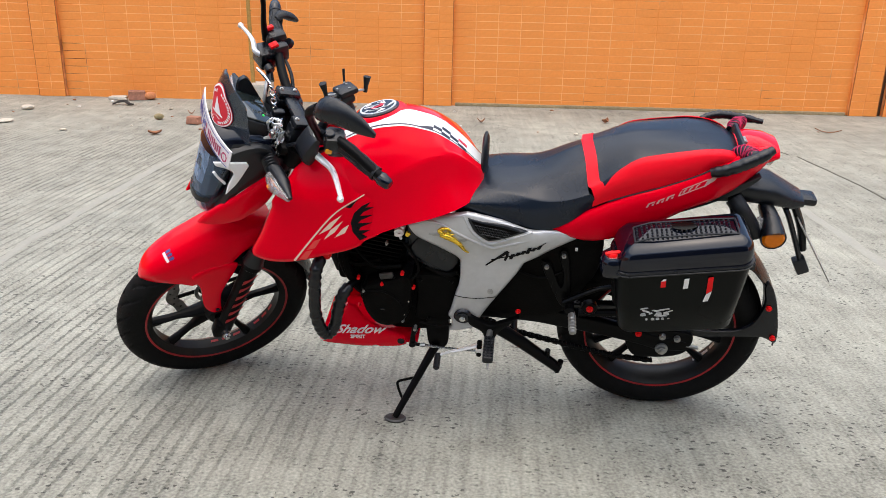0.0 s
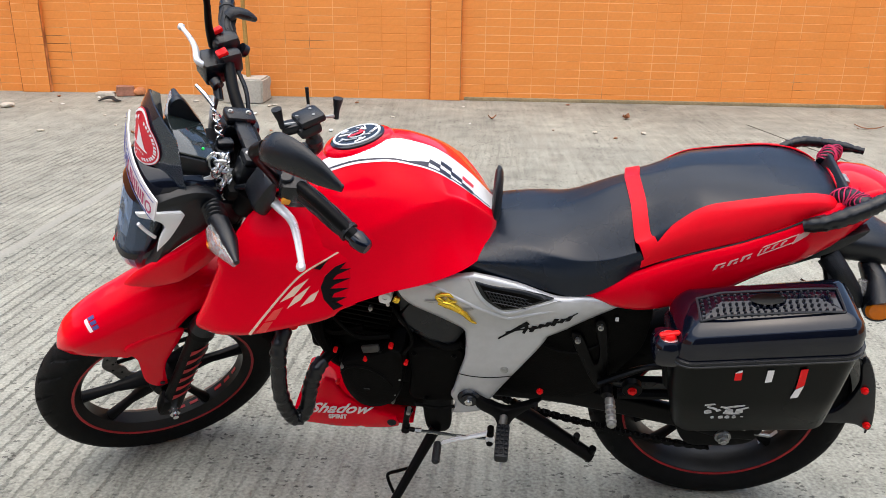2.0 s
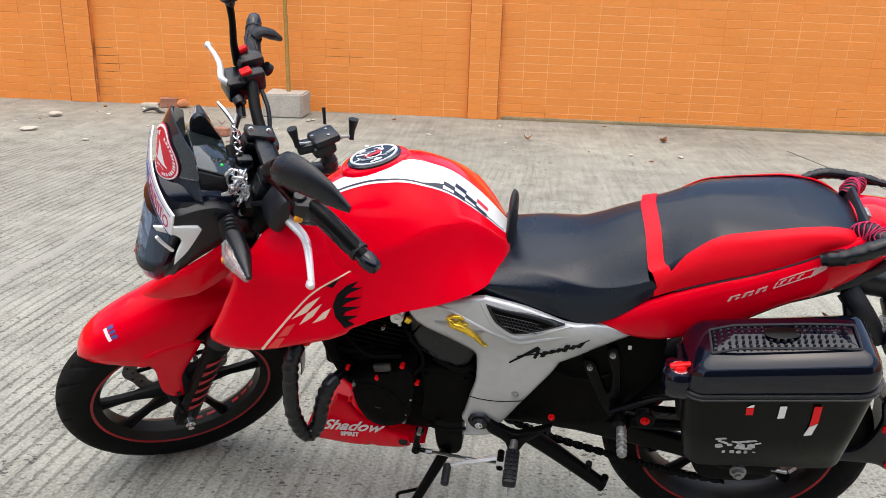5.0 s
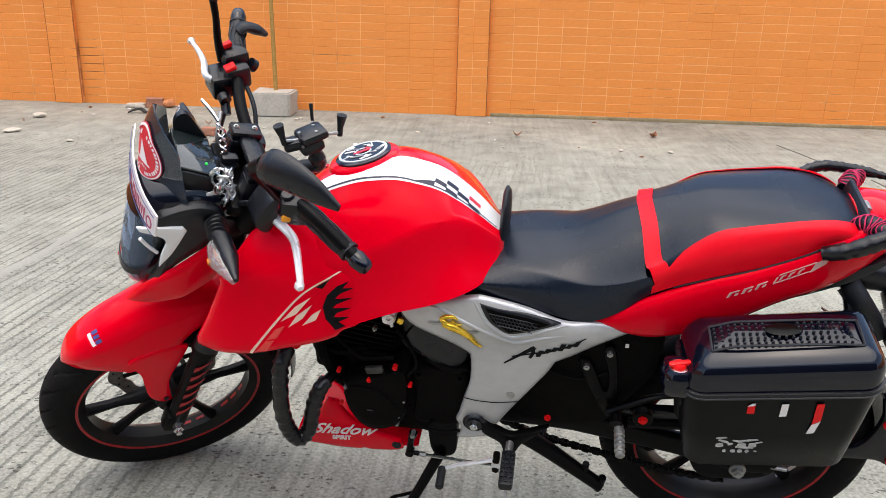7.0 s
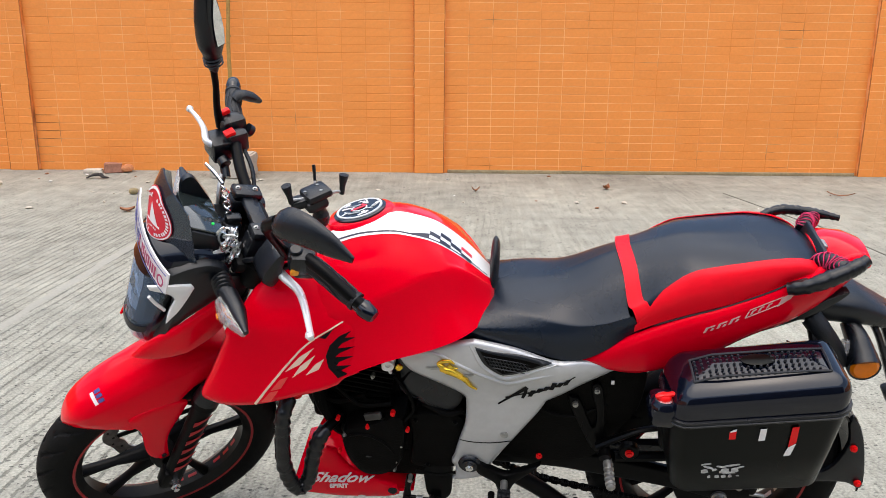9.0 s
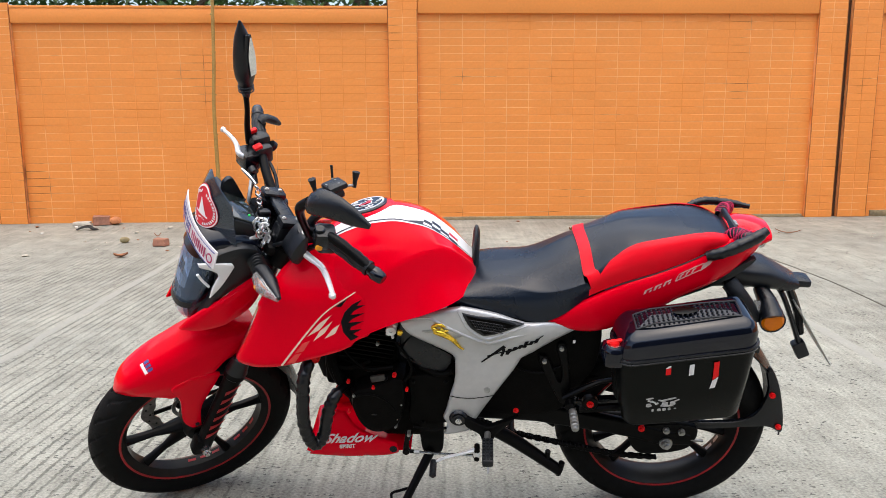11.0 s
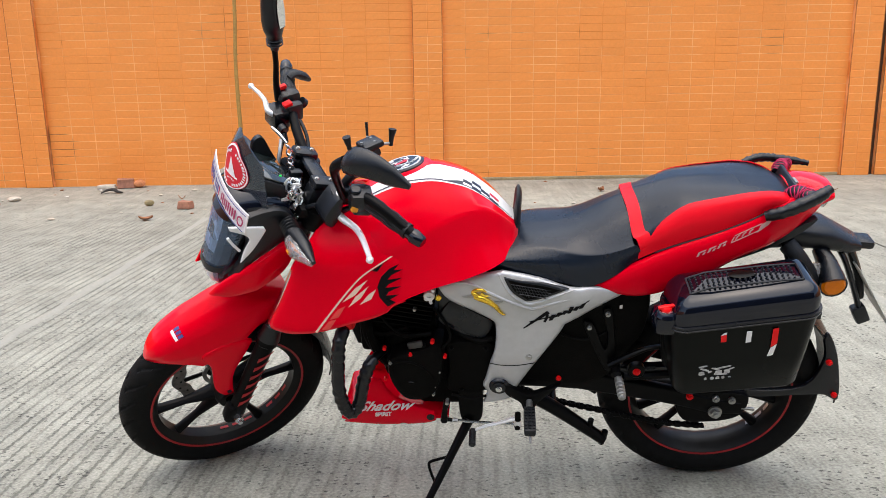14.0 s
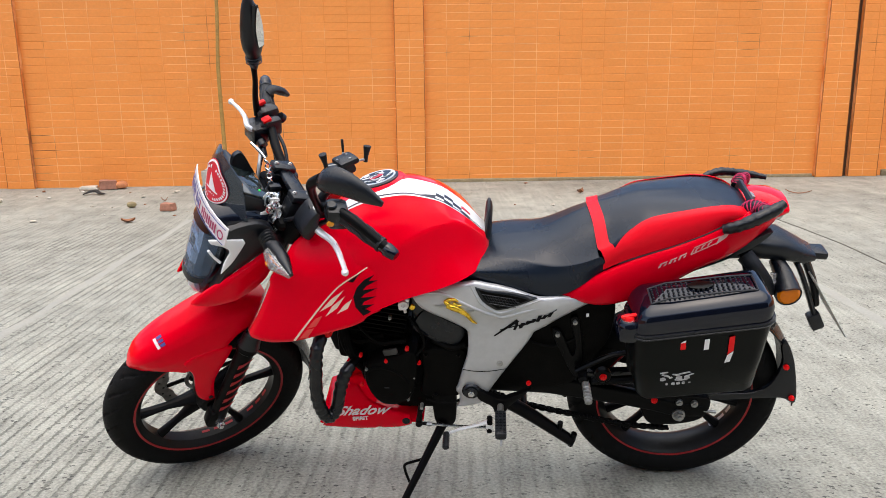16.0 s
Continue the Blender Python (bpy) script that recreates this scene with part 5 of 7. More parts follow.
piece("leaper_badge", join(tube(on_side([(0.044, 0.704), (0.060, 0.700), (0.078, 0.690), (0.094, 0.676), (0.104, 0.660), (0.112, 0.650), (0.120, 0.645)], 0.003), [0.006, 0.009, 0.0075, 0.006, 0.0045, 0.003, 0.0015], 10),
                           tube(on_side([(0.074, 0.716), (0.064, 0.722), (0.050, 0.721), (0.040, 0.716), (0.046, 0.710), (0.056, 0.700)], 0.003), [0.0015, 0.004, 0.005, 0.003, 0.006, 0.007], 10),
                           tube(on_side([(0.060, 0.712), (0.070, 0.706), (0.082, 0.706)], 0.003), [0.006, 0.004, 0.001], 8)), GOLD, side, "gold leaping cat badge")
piece("fold_ridge", tube(on_side([(-0.030, 0.733), (0.028, 0.737), (0.080, 0.712), (0.135, 0.684), (0.176, 0.667), (0.192, 0.666), (0.240, 0.684), (0.300, 0.702)], -0.002), [0.002, 0.0045, 0.005, 0.005, 0.0055, 0.0055, 0.0045, 0.001], 10), SILVER, side)
piece("vent_bezel", tube(on_side([(0.104, 0.757), (0.130, 0.712), (0.170, 0.682), (0.200, 0.686), (0.240, 0.704), (0.286, 0.722)], -0.001), [0.002, 0.004, 0.0045, 0.0045, 0.004, 0.001], 10), SILVER, side)
for pts in ([(0.052, 0.706), (0.030, 0.702), (0.014, 0.704)], [(0.088, 0.684), (0.104, 0.686), (0.114, 0.690)]):
    piece("badge_limb", decal(line_outline(pts, 0.008, 0.003, 4), sd_, 0.003), DULL, side)
# maker's script reduced to slanted strokes
piece("script_stroke", decal(line_outline([(0.165, 0.602), (0.195, 0.628), (0.225, 0.655)], 0.003, 0.010, 5), sd_), BLACKDECAL, side)
piece("script_stroke", decal(line_outline([(0.220, 0.655), (0.222, 0.640), (0.216, 0.622)], 0.009, 0.006, 4), sd_), BLACKDECAL, side)
piece("script_stroke", decal(line_outline([(0.180, 0.622), (0.215, 0.634), (0.250, 0.645)], 0.003, 0.003, 4), sd_), BLACKDECAL, side)
for k, (x, z, h) in enumerate(((0.232, 0.636, 0.022), (0.247, 0.646, 0.016), (0.261, 0.653, 0.016), (0.275, 0.661, 0.026), (0.289, 0.667, 0.016), (0.303, 0.674, 0.018))):
    piece("script_stroke", decal([(x - 0.005, z - h * 0.4), (x + 0.004, z - h * 0.35), (x + 0.011, z + h * 0.5), (x + 0.001, z + h * 0.45)], sd_), BLACKDECAL, side)
piece("script_stroke", decal(line_outline([(0.228, 0.634), (0.275, 0.658), (0.322, 0.690)], 0.006, 0.002, 5), sd_), BLACKDECAL, side)
piece("panel_screw", bolt((0.180, side_depth(0.180, 0.512) - 0.001, 0.512), r=0.0066, h=0.003), DULL, side)
piece("panel_seam", decal(line_outline([(0.082, 0.490), (0.110, 0.484), (0.150, 0.484), (0.197, 0.494)], 0.002, 0.002, 5), sd_, 0.001), BLACK, side)
pv = Vector((0.104, -0.152, 0.414))
piece("pivot_boss", join(rod(pv, pv + Vector((0, -0.009, 0)), 0.026, 0.024, 28, 0.003), rod(pv, pv + Vector((0, -0.012, 0)), 0.017, 0.017, 24)), BLACK, side, "black swingarm pivot cover")
piece("pivot_nut", join(rod(pv + Vector((0, -0.010, 0)), pv + Vector((0, -0.018, 0)), 0.0095, n=6), rod(pv, pv + Vector((0, -0.022, 0)), 0.005, n=12)), CHROME, side)

# frame and hidden masses behind the panels
frame_bits = [tube([(-0.40, sd * 0.03, 0.86), (-0.22, sd * 0.09, 0.80), (0.0, sd * 0.10, 0.72), (0.10, sd * 0.10, 0.60), (0.10, sd * 0.095, 0.40)], 0.022, 10) for sd in (-1, 1)]
frame_bits += [tube([(0.08, sd * 0.09, 0.70), (0.30, sd * 0.10, 0.73), (0.60, sd * 0.09, 0.82), (0.80, sd * 0.06, 0.86)], 0.016, 10) for sd in (-1, 1)]
frame_bits += [tube([(0.13, sd * 0.10, 0.50), (0.28, sd * 0.115, 0.62), (0.45, sd * 0.10, 0.76)], 0.015, 10) for sd in (-1, 1)]
frame_bits += [tube([(-0.42, 0, 0.80), (-0.32, 0, 0.62), (-0.27, 0, 0.45)], 0.024, 10)]
piece("frame", join(*frame_bits), SATIN, None, "black tubular steel frame")
piece("airbox", join(block((0.17, 0, 0.60), (0.22, 0.22, 0.20), 0.04), block((0.30, 0, 0.66), (0.22, 0.20, 0.10), 0.03)), BLACK, None, "black air box behind the side panel")
piece("inner_cover", panel([(0.235, 0.585), (0.30, 0.640), (0.400, 0.690), (0.470, 0.700), (0.47, 0.58), (0.43, 0.50), (0.38, 0.42), (0.29, 0.395), (0.19, 0.405), (0.17, 0.44)], -0.122, 0.03, 0.03, 0.012, 0.008), ENGINE, None, "dusty black inner cover by the chain")
piece("cover_bolt", join(bolt((0.260, -0.124, 0.418), r=0.0056, h=0.006)), REDBOLT, None, "red anodised bolt")
piece("shock_absorber", join(tube([(0.26, 0, 0.40), (0.42, 0, 0.72)], 0.028, 14, smooth=False), *[lathe([(0.036, -0.005), (0.044, 0), (0.036, 0.005)], (0.29 + 0.012 * k, 0, 0.46 + 0.024 * k), 20, axis="z") for k in range(9)]), SATIN, None, "black rear shock absorber")

# engine
eng = piece("engine", join(
    block((-0.06, 0, 0.455), (0.30, 0.20, 0.17), 0.035, (0, 4, 0)),
    block((0.035, -0.06, 0.46), (0.13, 0.15, 0.17), 0.03, (0, 4, 0)),
    block((-0.045, 0, 0.345), (0.15, 0.19, 0.10), 0.02),
    block((-0.14, 0, 0.60), (0.11, 0.15, 0.20), 0.02, (0, 14, 0)),
    block((-0.13, 0, 0.70), (0.12, 0.14, 0.06), 0.015, (0, 14, 0))), ENGINE, None, "black single-cylinder engine with red bolts")
for k in range(9):
    z = 0.575 + 0.0135 * k
    piece("cooling_fin", block((-0.146 + 0.24 * (z - 0.60), 0, z), (0.150, 0.225, 0.0045), 0.0015, (0, 10, 0)), ENGINE, eng)
piece("generator_cover", panel([(-0.176, 0.500), (-0.150, 0.512), (-0.100, 0.530), (-0.070, 0.546, True), (-0.040, 0.544, True), (-0.036, 0.500), (-0.044, 0.440), (-0.062, 0.386), (-0.098, 0.361), (-0.140, 0.362), (-0.172, 0.394), (-0.187, 0.437), (-0.186, 0.475)], lambda x, z: -0.162 + 0.9 * max(0, -0.15 - x) * 0.2, 0.06, 0.016, 0.022, 0.018), ENGINE, eng, "black generator cover with a rounded front")
piece("cover_step", tube([(-0.180, -0.160, 0.470), (-0.160, -0.163, 0.492), (-0.120, -0.163, 0.492), (-0.085, -0.163, 0.470), (-0.066, -0.162, 0.440)], [0.002, 0.003, 0.003, 0.003, 0.002], 8), ENGINE, eng)
piece("cover_mark", block((-0.125, -0.1625, 0.428), (0.014, 0.002, 0.005), 0.0008), BLACK, eng)
piece("sprocket_cover", panel([(-0.030, 0.530), (0.03, 0.540), (0.085, 0.535), (0.092, 0.48), (0.088, 0.40), (0.06, 0.375), (0.0, 0.370), (-0.035, 0.385), (-0.028, 0.46)], -0.136, 0.03, 0.02, 0.014, 0.010), ENGINE, eng, "black sprocket cover")
piece("starter_motor", tube([(-0.16, -0.06, 0.545), (-0.06, -0.06, 0.56)], 0.028, 16, smooth=False), ENGINE, eng)
piece("throttle_body", join(rod((-0.045, -0.10, 0.655), (0.04, -0.05, 0.66), 0.030, n=20, bevel=0.005), block((0.02, -0.09, 0.60), (0.15, 0.10, 0.09), 0.03, (0, 30, 0))), BLACK, eng, "black intake tract")
piece("intake_cover", panel([(-0.050, 0.700), (-0.02, 0.690), (0.04, 0.655), (0.088, 0.622), (0.094, 0.58), (0.06, 0.555), (0.0, 0.56), (-0.045, 0.61)], -0.125, 0.05, 0.02, 0.016, 0.012), BLACK, eng, "black plastic intake cover")
for x, z, y, r_ in ((-0.136, 0.662, -0.120, 0.0056), (-0.192, 0.521, -0.145, 0.0036), (-0.123, 0.513, -0.158, 0.0037), (-0.066, 0.548, -0.150, 0.0042), (-0.035, 0.503, -0.152, 0.0037), (-0.196, 0.421, -0.145, 0.0035), (-0.228, 0.472, -0.166, 0.0058)):
    piece("red_bolt", bolt((x, y, z), r=r_, h=0.0035), REDBOLT, eng, "red anodised bolt")
for x, z, y in ((-0.050, 0.457, -0.152), (-0.064, 0.408, -0.152), (-0.178, 0.482, -0.152), (-0.110, 0.628, -0.12), (-0.07, 0.378, -0.150), (-0.165, 0.645, -0.12)):
    piece("steel_bolt", bolt((x, y, z), r=0.0034, h=0.006), DULL, eng)
piece("head_gasket", block((-0.110, -0.150, 0.540), (0.040, 0.010, 0.020), 0.004, (0, -12, 0)), STEELDARK, eng, "worn bare metal flange")
piece("valve_cap", join(lathe([(0.005, -0.168), (0.0125, -0.170), (0.0140, -0.166), (0.0140, -0.12), (0.005, -0.12)], (-0.066, 0, 0.700), 20), block((-0.066, -0.160, 0.700), (0.012, 0.010, 0.040), 0.004, (0, 35, 0)), tube([(-0.066, -0.158, 0.690), (-0.063, -0.156, 0.672)], 0.004, 8)), LEVER, eng, "bright ignition-side valve cap")
piece("brass_clip", block((-0.044, -0.158, 0.690), (0.014, 0.010, 0.016), 0.004, (0, 30, 0)), GOLD, eng)
for hose in (tube([(-0.24, -0.07, 0.60), (-0.23, -0.11, 0.54), (-0.21, -0.115, 0.48), (-0.19, -0.10, 0.44)], 0.012, 8), tube([(-0.27, -0.05, 0.60), (-0.24, -0.09, 0.56), (-0.20, -0.11, 0.545), (-0.13, -0.115, 0.57)], 0.008, 8), tube([(-0.20, -0.09, 0.56), (-0.14, -0.13, 0.555), (-0.07, -0.13, 0.562)], 0.007, 8),
                    tube([(0.0, -0.12, 0.56), (0.05, -0.135, 0.545), (0.088, -0.13, 0.55)], 0.008, 8)):
    piece("hose", hose, ENGINE, eng, "black hose")
piece("radiator_stay", join(tube([(-0.245, -0.08, 0.60), (-0.235, -0.10, 0.53), (-0.205, -0.10, 0.47)], 0.017, 10), block((-0.23, -0.06, 0.52), (0.07, 0.06, 0.10), 0.015)), ENGINE, eng)

# small engine fittings
for x, z in ((-0.150, 0.500), (-0.140, 0.430), (-0.098, 0.396), (-0.056, 0.420), (-0.044, 0.500), (-0.090, 0.536), (0.070, 0.520), (0.072, 0.400), (0.005, 0.384), (-0.018, 0.520)):
    piece("cover_screw", bolt((x, -0.150 if x < -0.03 else -0.138, z), r=0.0042, h=0.005), SATIN, eng)
for pts in ([(-0.215, -0.10, 0.640), (-0.190, -0.125, 0.600), (-0.150, -0.13, 0.560), (-0.120, -0.13, 0.548)], [(-0.185, -0.11, 0.690), (-0.200, -0.125, 0.650), (-0.215, -0.12, 0.600)], [(-0.060, -0.13, 0.640), (-0.030, -0.14, 0.600), (-0.020, -0.145, 0.560), (-0.040, -0.15, 0.530)],
            [(0.085, -0.14, 0.560), (0.105, -0.13, 0.520), (0.100, -0.135, 0.470)], [(-0.02, -0.15, 0.378), (0.03, -0.145, 0.362), (0.07, -0.14, 0.368)], [(0.22, -0.125, 0.60), (0.27, -0.13, 0.56), (0.33, -0.13, 0.55), (0.40, -0.12, 0.58)]):
    piece("wire", tube(pts, 0.0038, 7), ENGINE, eng, "thin black wire")
piece("spark_plug_cap", tube([(-0.150, -0.115, 0.660), (-0.165, -0.135, 0.672), (-0.185, -0.138, 0.668)], [0.010, 0.011, 0.008], 10), BLACK, eng)
piece("oil_cap", join(rod((-0.175, -0.10, 0.478), (-0.175, -0.132, 0.478), 0.018, 0.016, 20, 0.003), block((-0.175, -0.134, 0.478), (0.022, 0.006, 0.006), 0.002)), ENGINE, eng)
piece("frame_tag", block((0.405, -0.128, 0.648), (0.007, 0.002, 0.010), 0.0005), STICKERWHITE, eng)

# belly pan and its lettering
BELLY = [(-0.334, 0.226, True), (-0.282, 0.318), (-0.238, 0.400, True), (-0.216, 0.396, True), (-0.190, 0.346), (-0.150, 0.318), (-0.074, 0.284, True), (-0.070, 0.250, True), (-0.112, 0.238), (-0.223, 0.230)]
bd = lambda x, z: -0.118 + 0.12 * max(0, 0.29 - z) + 0.10 * max(0, -0.22 - x)
for mir in (False, True):
    bp_ = piece("belly_pan", panel(BELLY, bd, 0.005, 0.018, 0.007, 0.005, mirror=mir), RED, None, "red belly pan with white lettering", 45)
    if not mir:
        belly = bp_
piece("pan_floor", panel([(-0.315, 0.238), (-0.065, 0.250), (-0.065, 0.260), (-0.30, 0.258)], -0.10, 0.20, 0.05, 0, 0), RED, belly)


def lettering(name, text, size, m, mat, parent, shear=0.0, bold=0.0):
    cu = bpy.data.curves.new(name, "FONT")
    cu.body, cu.size, cu.extrude, cu.shear, cu.offset = text, size, 0.0006, shear, bold
    tmp = bpy.data.objects.new("tmp", cu)
    me = bpy.data.meshes.new_from_object(tmp)
    bpy.data.objects.remove(tmp)
    me.materials.clear()
    me.materials.append(mat)
    me.transform(m)
    ob = new(name, me)
    ob.parent = parent
    return ob


def flat_at(x, y, z, turn=0.0, lean=0.0):
    """A frame for lettering on the near side: text runs along +x, up is z."""
    return Matrix.Translation((x, y, z)) @ Matrix.Rotation(radians(-turn), 4, "Y") @ Matrix.Rotation(radians(90 + lean), 4, "X")


lettering("lettering", "Shadow", 0.046, flat_at(-0.285, -0.1225, 0.290, 4, 0), FADEDWHITE, belly, 0.75, 0.0008)
lettering("lettering", "SPIRIT", 0.017, flat_at(-0.238, -0.1195, 0.270, 5, -4), FADEDWHITE, belly, 0.1, 0.0006)
piece("pan_hole", rod((-0.085, -0.117, 0.268), (-0.085, -0.1135, 0.268), 0.011, n=16), BLACK, belly)

# crash guard: a bent bar wrapped in ribbed tape
for sd in (-1, 1):
    guard_pts = [(-0.245, 0.05 * sd, 0.600), (-0.275, 0.15 * sd, 0.612), (-0.293, 0.195 * sd, 0.585), (-0.300, 0.21 * sd, 0.530), (-0.307, 0.21 * sd, 0.440), (-0.298, 0.205 * sd, 0.375), (-0.282, 0.197 * sd, 0.352), (-0.262, 0.185 * sd, 0.378), (-0.248, 0.175 * sd, 0.44), (-0.228, 0.155 * sd, 0.485), (-0.195, 0.10 * sd, 0.492)]
    cp = curve(guard_pts, 10)
    guard = piece("crash_guard", tube([tuple(p) for p in cp[14:-8]], [0.0158 + 0.0009 * (k % 4) + 0.0008 * math.sin(k * 1.9) for k in range(len(cp) - 22)], 12, smooth=False), TAPE, None, "crash bar wrapped in ribbed black tape", 80)
    piece("guard_bar", tube(guard_pts, 0.012, 10), SATIN, guard)
    piece("guard_bolt", bolt((-0.270, 0.165 * sd, 0.612), (0, sd, 0.2), 0.010, 0.012), REDBOLT, guard, "red anodised bolt")

# swingarm, chain, hugger
for sd in (-1, 1):
    y = 0.098 * sd
    rings = []
    for t in np.linspace(0, 1, 10):
        x = lin(t, [0, 1], [0.10, 0.745])
        z = lin(t, [0, 0.3, 0.75, 0.88, 1], [0.415, 0.405, 0.345, 0.318, 0.312])
        h = lin(t, [0, 0.2, 0.6, 0.9, 1], [0.034, 0.032, 0.026, 0.026, 0.018])
        w = lin(t, [0, 1], [0.018, 0.014])
        rings.append([Vector((x, y + w * np.sign(math.cos(a)) * abs(math.cos(a)) ** 0.4, z + h * np.sign(math.sin(a)) * abs(math.sin(a)) ** 0.4)) for a in np.linspace(0, 2 * math.pi, 16, endpoint=False)])
    arm = piece("swingarm", sheet(rings), SATIN, None, "black box-section swingarm")
    if sd < 0:
        p = Vector((RX, -0.112, RR))
        piece("axle_nut", join(rod(p, p + Vector((0, -0.006, 0)), 0.018, n=24), rod(p, p + Vector((0, -0.016, 0)), 0.0135, n=6), rod(p, p + Vector((0, -0.022, 0)), 0.007, n=12)), DULL, arm, "bright rear axle nut")
        piece("axle_plate", panel([(RX - 0.120, RR + 0.050, True), (RX, RR + 0.058), (RX + 0.072, RR + 0.052), (RX + 0.086, RR + 0.030), (RX + 0.074, RR - 0.012), (RX + 0.040, RR - 0.034), (RX - 0.020, RR - 0.044), (RX - 0.080, RR - 0.036)], -0.108, 0.012, 0.02, 0.006, 0.004), SATIN, arm, "black axle plate at the swingarm's end")
        piece("adjuster_bolt", rod((RX + 0.070, -0.104, RR + 0.006), (RX + 0.104, -0.104, RR + 0.002), 0.0045, n=10), DULL, arm)
        for x, z, m_ in ((0.607, 0.355, REDBOLT), (0.676, 0.348, DULL), (0.718, 0.343, DULL)):
            piece("arm_bolt", bolt((x, -0.115, z), r=0.007, h=0.007), m_, arm)
chain_bits = []
lower = [(0.13, 0.355), (0.25, 0.302), (0.40, 0.262), (0.55, 0.228), (0.66, 0.218)]
upper = [(0.66, 0.393), (0.45, 0.398), (0.30, 0.402), (0.14, 0.405)]
for line in (lower, upper):
    chain_bits = []
    pts = curve(line, 40)
    d = np.cumsum([0] + [np.hypot(*(b_ - a_)) for a_, b_ in zip(pts, pts[1:])])
    for k, s in enumerate(np.arange(0, d[-1], 0.0125)):
        x = np.interp(s, d, [p[0] for p in pts])
        z = np.interp(s, d, [p[1] for p in pts])
        x2, z2 = np.interp(s + 0.004, d, [p[0] for p in pts]), np.interp(s + 0.004, d, [p[1] for p in pts])
        ang = math.degrees(math.atan2(z2 - z, x2 - x))
        for yy in ((-0.078, -0.066) if k % 2 else (-0.075, -0.069)):
            chain_bits.append(block((x, yy, z), (0.0165, 0.0022, 0.013), 0.003, (0, -ang, 0), 1))
        chain_bits.append(rod((x + 0.006, -0.079, z), (x + 0.006, -0.065, z), 0.0045, n=8))
    piece("chain_run", join(*chain_bits), SATIN, None, "black drive chain")
piece("chain_guard", panel([(0.30, 0.425), (0.45, 0.425), (0.62, 0.432), (0.76, 0.40), (0.76, 0.385), (0.60, 0.405), (0.45, 0.398), (0.30, 0.40)], -0.086, 0.02, 0.03, 0.006, 0.004), BLACK, None, "black chain guard")
hug = []
for a in np.linspace(1, 66, 20):
    r = lin(a, [1, 25, 50, 66], [0.334, 0.340, 0.356, 0.362])
    c_, s_ = math.cos(radians(a)), math.sin(radians(a))
    hug.append([Vector((RX + (r - 0.014 * abs(q) ** 2) * c_, 0.078 * q, RR + (r - 0.014 * abs(q) ** 2) * s_)) for q in np.linspace(-1, 1, 9)])
hugger = piece("tyre_hugger", shell(hug, 0.004), BLACK, None, "black tyre hugger mudflap behind the rear wheel", 50)
piece("hugger_side", panel([(0.745, 0.354), (0.80, 0.354), (0.880, 0.360), (0.925, 0.390), (0.944, 0.46), (0.932, 0.52), (0.944, 0.535), (0.978, 0.46), (1.004, 0.328), (0.962, 0.340), (0.90, 0.338), (0.80, 0.330), (0.735, 0.335)], -0.083, 0.008, 0.02, 0.008, 0.005), BLACK, hugger, "black bracket that carries the hugger")
for x, z in ((0.955, 0.452), (0.988, 0.345)):
    piece("red_bolt", bolt((x, -0.086, z), r=0.006, h=0.007), REDBOLT, hugger, "red anodised bolt")

# footrests, shifter, stands
piece("footrest_hanger", join(panel([(0.118, 0.424), (0.150, 0.406), (0.184, 0.390), (0.216, 0.402), (0.264, 0.424, True), (0.238, 0.396), (0.208, 0.364), (0.194, 0.338), (0.170, 0.338), (0.158, 0.364), (0.122, 0.390)], -0.163, 0.012, 0.012, 0.007, 0.006), block((0.182, -0.160, 0.345), (0.022, 0.020, 0.030), 0.005)), SATIN, None, "black cast rider footrest hanger")
peg = piece("footrest", join(rod((0.183, -0.165, 0.372), (0.183, -0.190, 0.370), 0.009, n=10)), DULL, None, "ribbed black rubber rider footrest")
pts_ = block((0.183, -0.232, 0.364), (0.030, 0.095, 0.022), 0.006)
piece("rubber", pts_, GRIP, peg)
piece("rubber_rib", join(*[block((0.183 + dx, -0.196 - 0.012 * k, 0.376), (0.0075, 0.009, 0.004), 0.001) for k in range(7) for dx in (-0.010, 0, 0.010)]), GRIP, peg)
piece("feeler", rod((0.184, -0.268, 0.355), (0.184, -0.285, 0.338), 0.004, 0.003, 8), DULL, peg)
lev = piece("gear_lever", join(tube([(0.150, -0.165, 0.314), (0.102, -0.172, 0.301), (0.070, -0.176, 0.294), (0.038, -0.180, 0.282)], [0.0085, 0.0065, 0.006, 0.0055], 10, flat=0.7), rod((0.154, -0.152, 0.300), (0.154, -0.174, 0.300), 0.010, n=14)), LEVER, None, "bright gear lever with rubber toe piece")
piece("toe_rubber", rod((0.034, -0.176, 0.282), (0.034, -0.228, 0.272), 0.0095, 0.0095, 14, 0.003), GRIP, lev)
piece("shift_rod", tube([(-0.025, -0.160, 0.299), (0.06, -0.161, 0.293), (0.146, -0.162, 0.290)], 0.0040, 8), CHROME, lev)
piece("shift_arm", join(tube([(-0.033, -0.155, 0.362), (-0.040, -0.157, 0.334), (-0.043, -0.158, 0.304)], [0.010, 0.007, 0.009], 10), rod((-0.043, -0.150, 0.302), (-0.043, -0.168, 0.302), 0.0095, n=12), rod((-0.043, -0.160, 0.301), (-0.022, -0.160, 0.299), 0.0055, n=10)), SATIN, lev)
piece("arm_clamp", rod((-0.033, -0.150, 0.362), (-0.033, -0.169, 0.362), 0.0050, n=12), DULL, lev)
piece("rod_nut", rod((-0.020, -0.160, 0.2985), (-0.006, -0.160, 0.298), 0.006, n=6), DULL, lev)
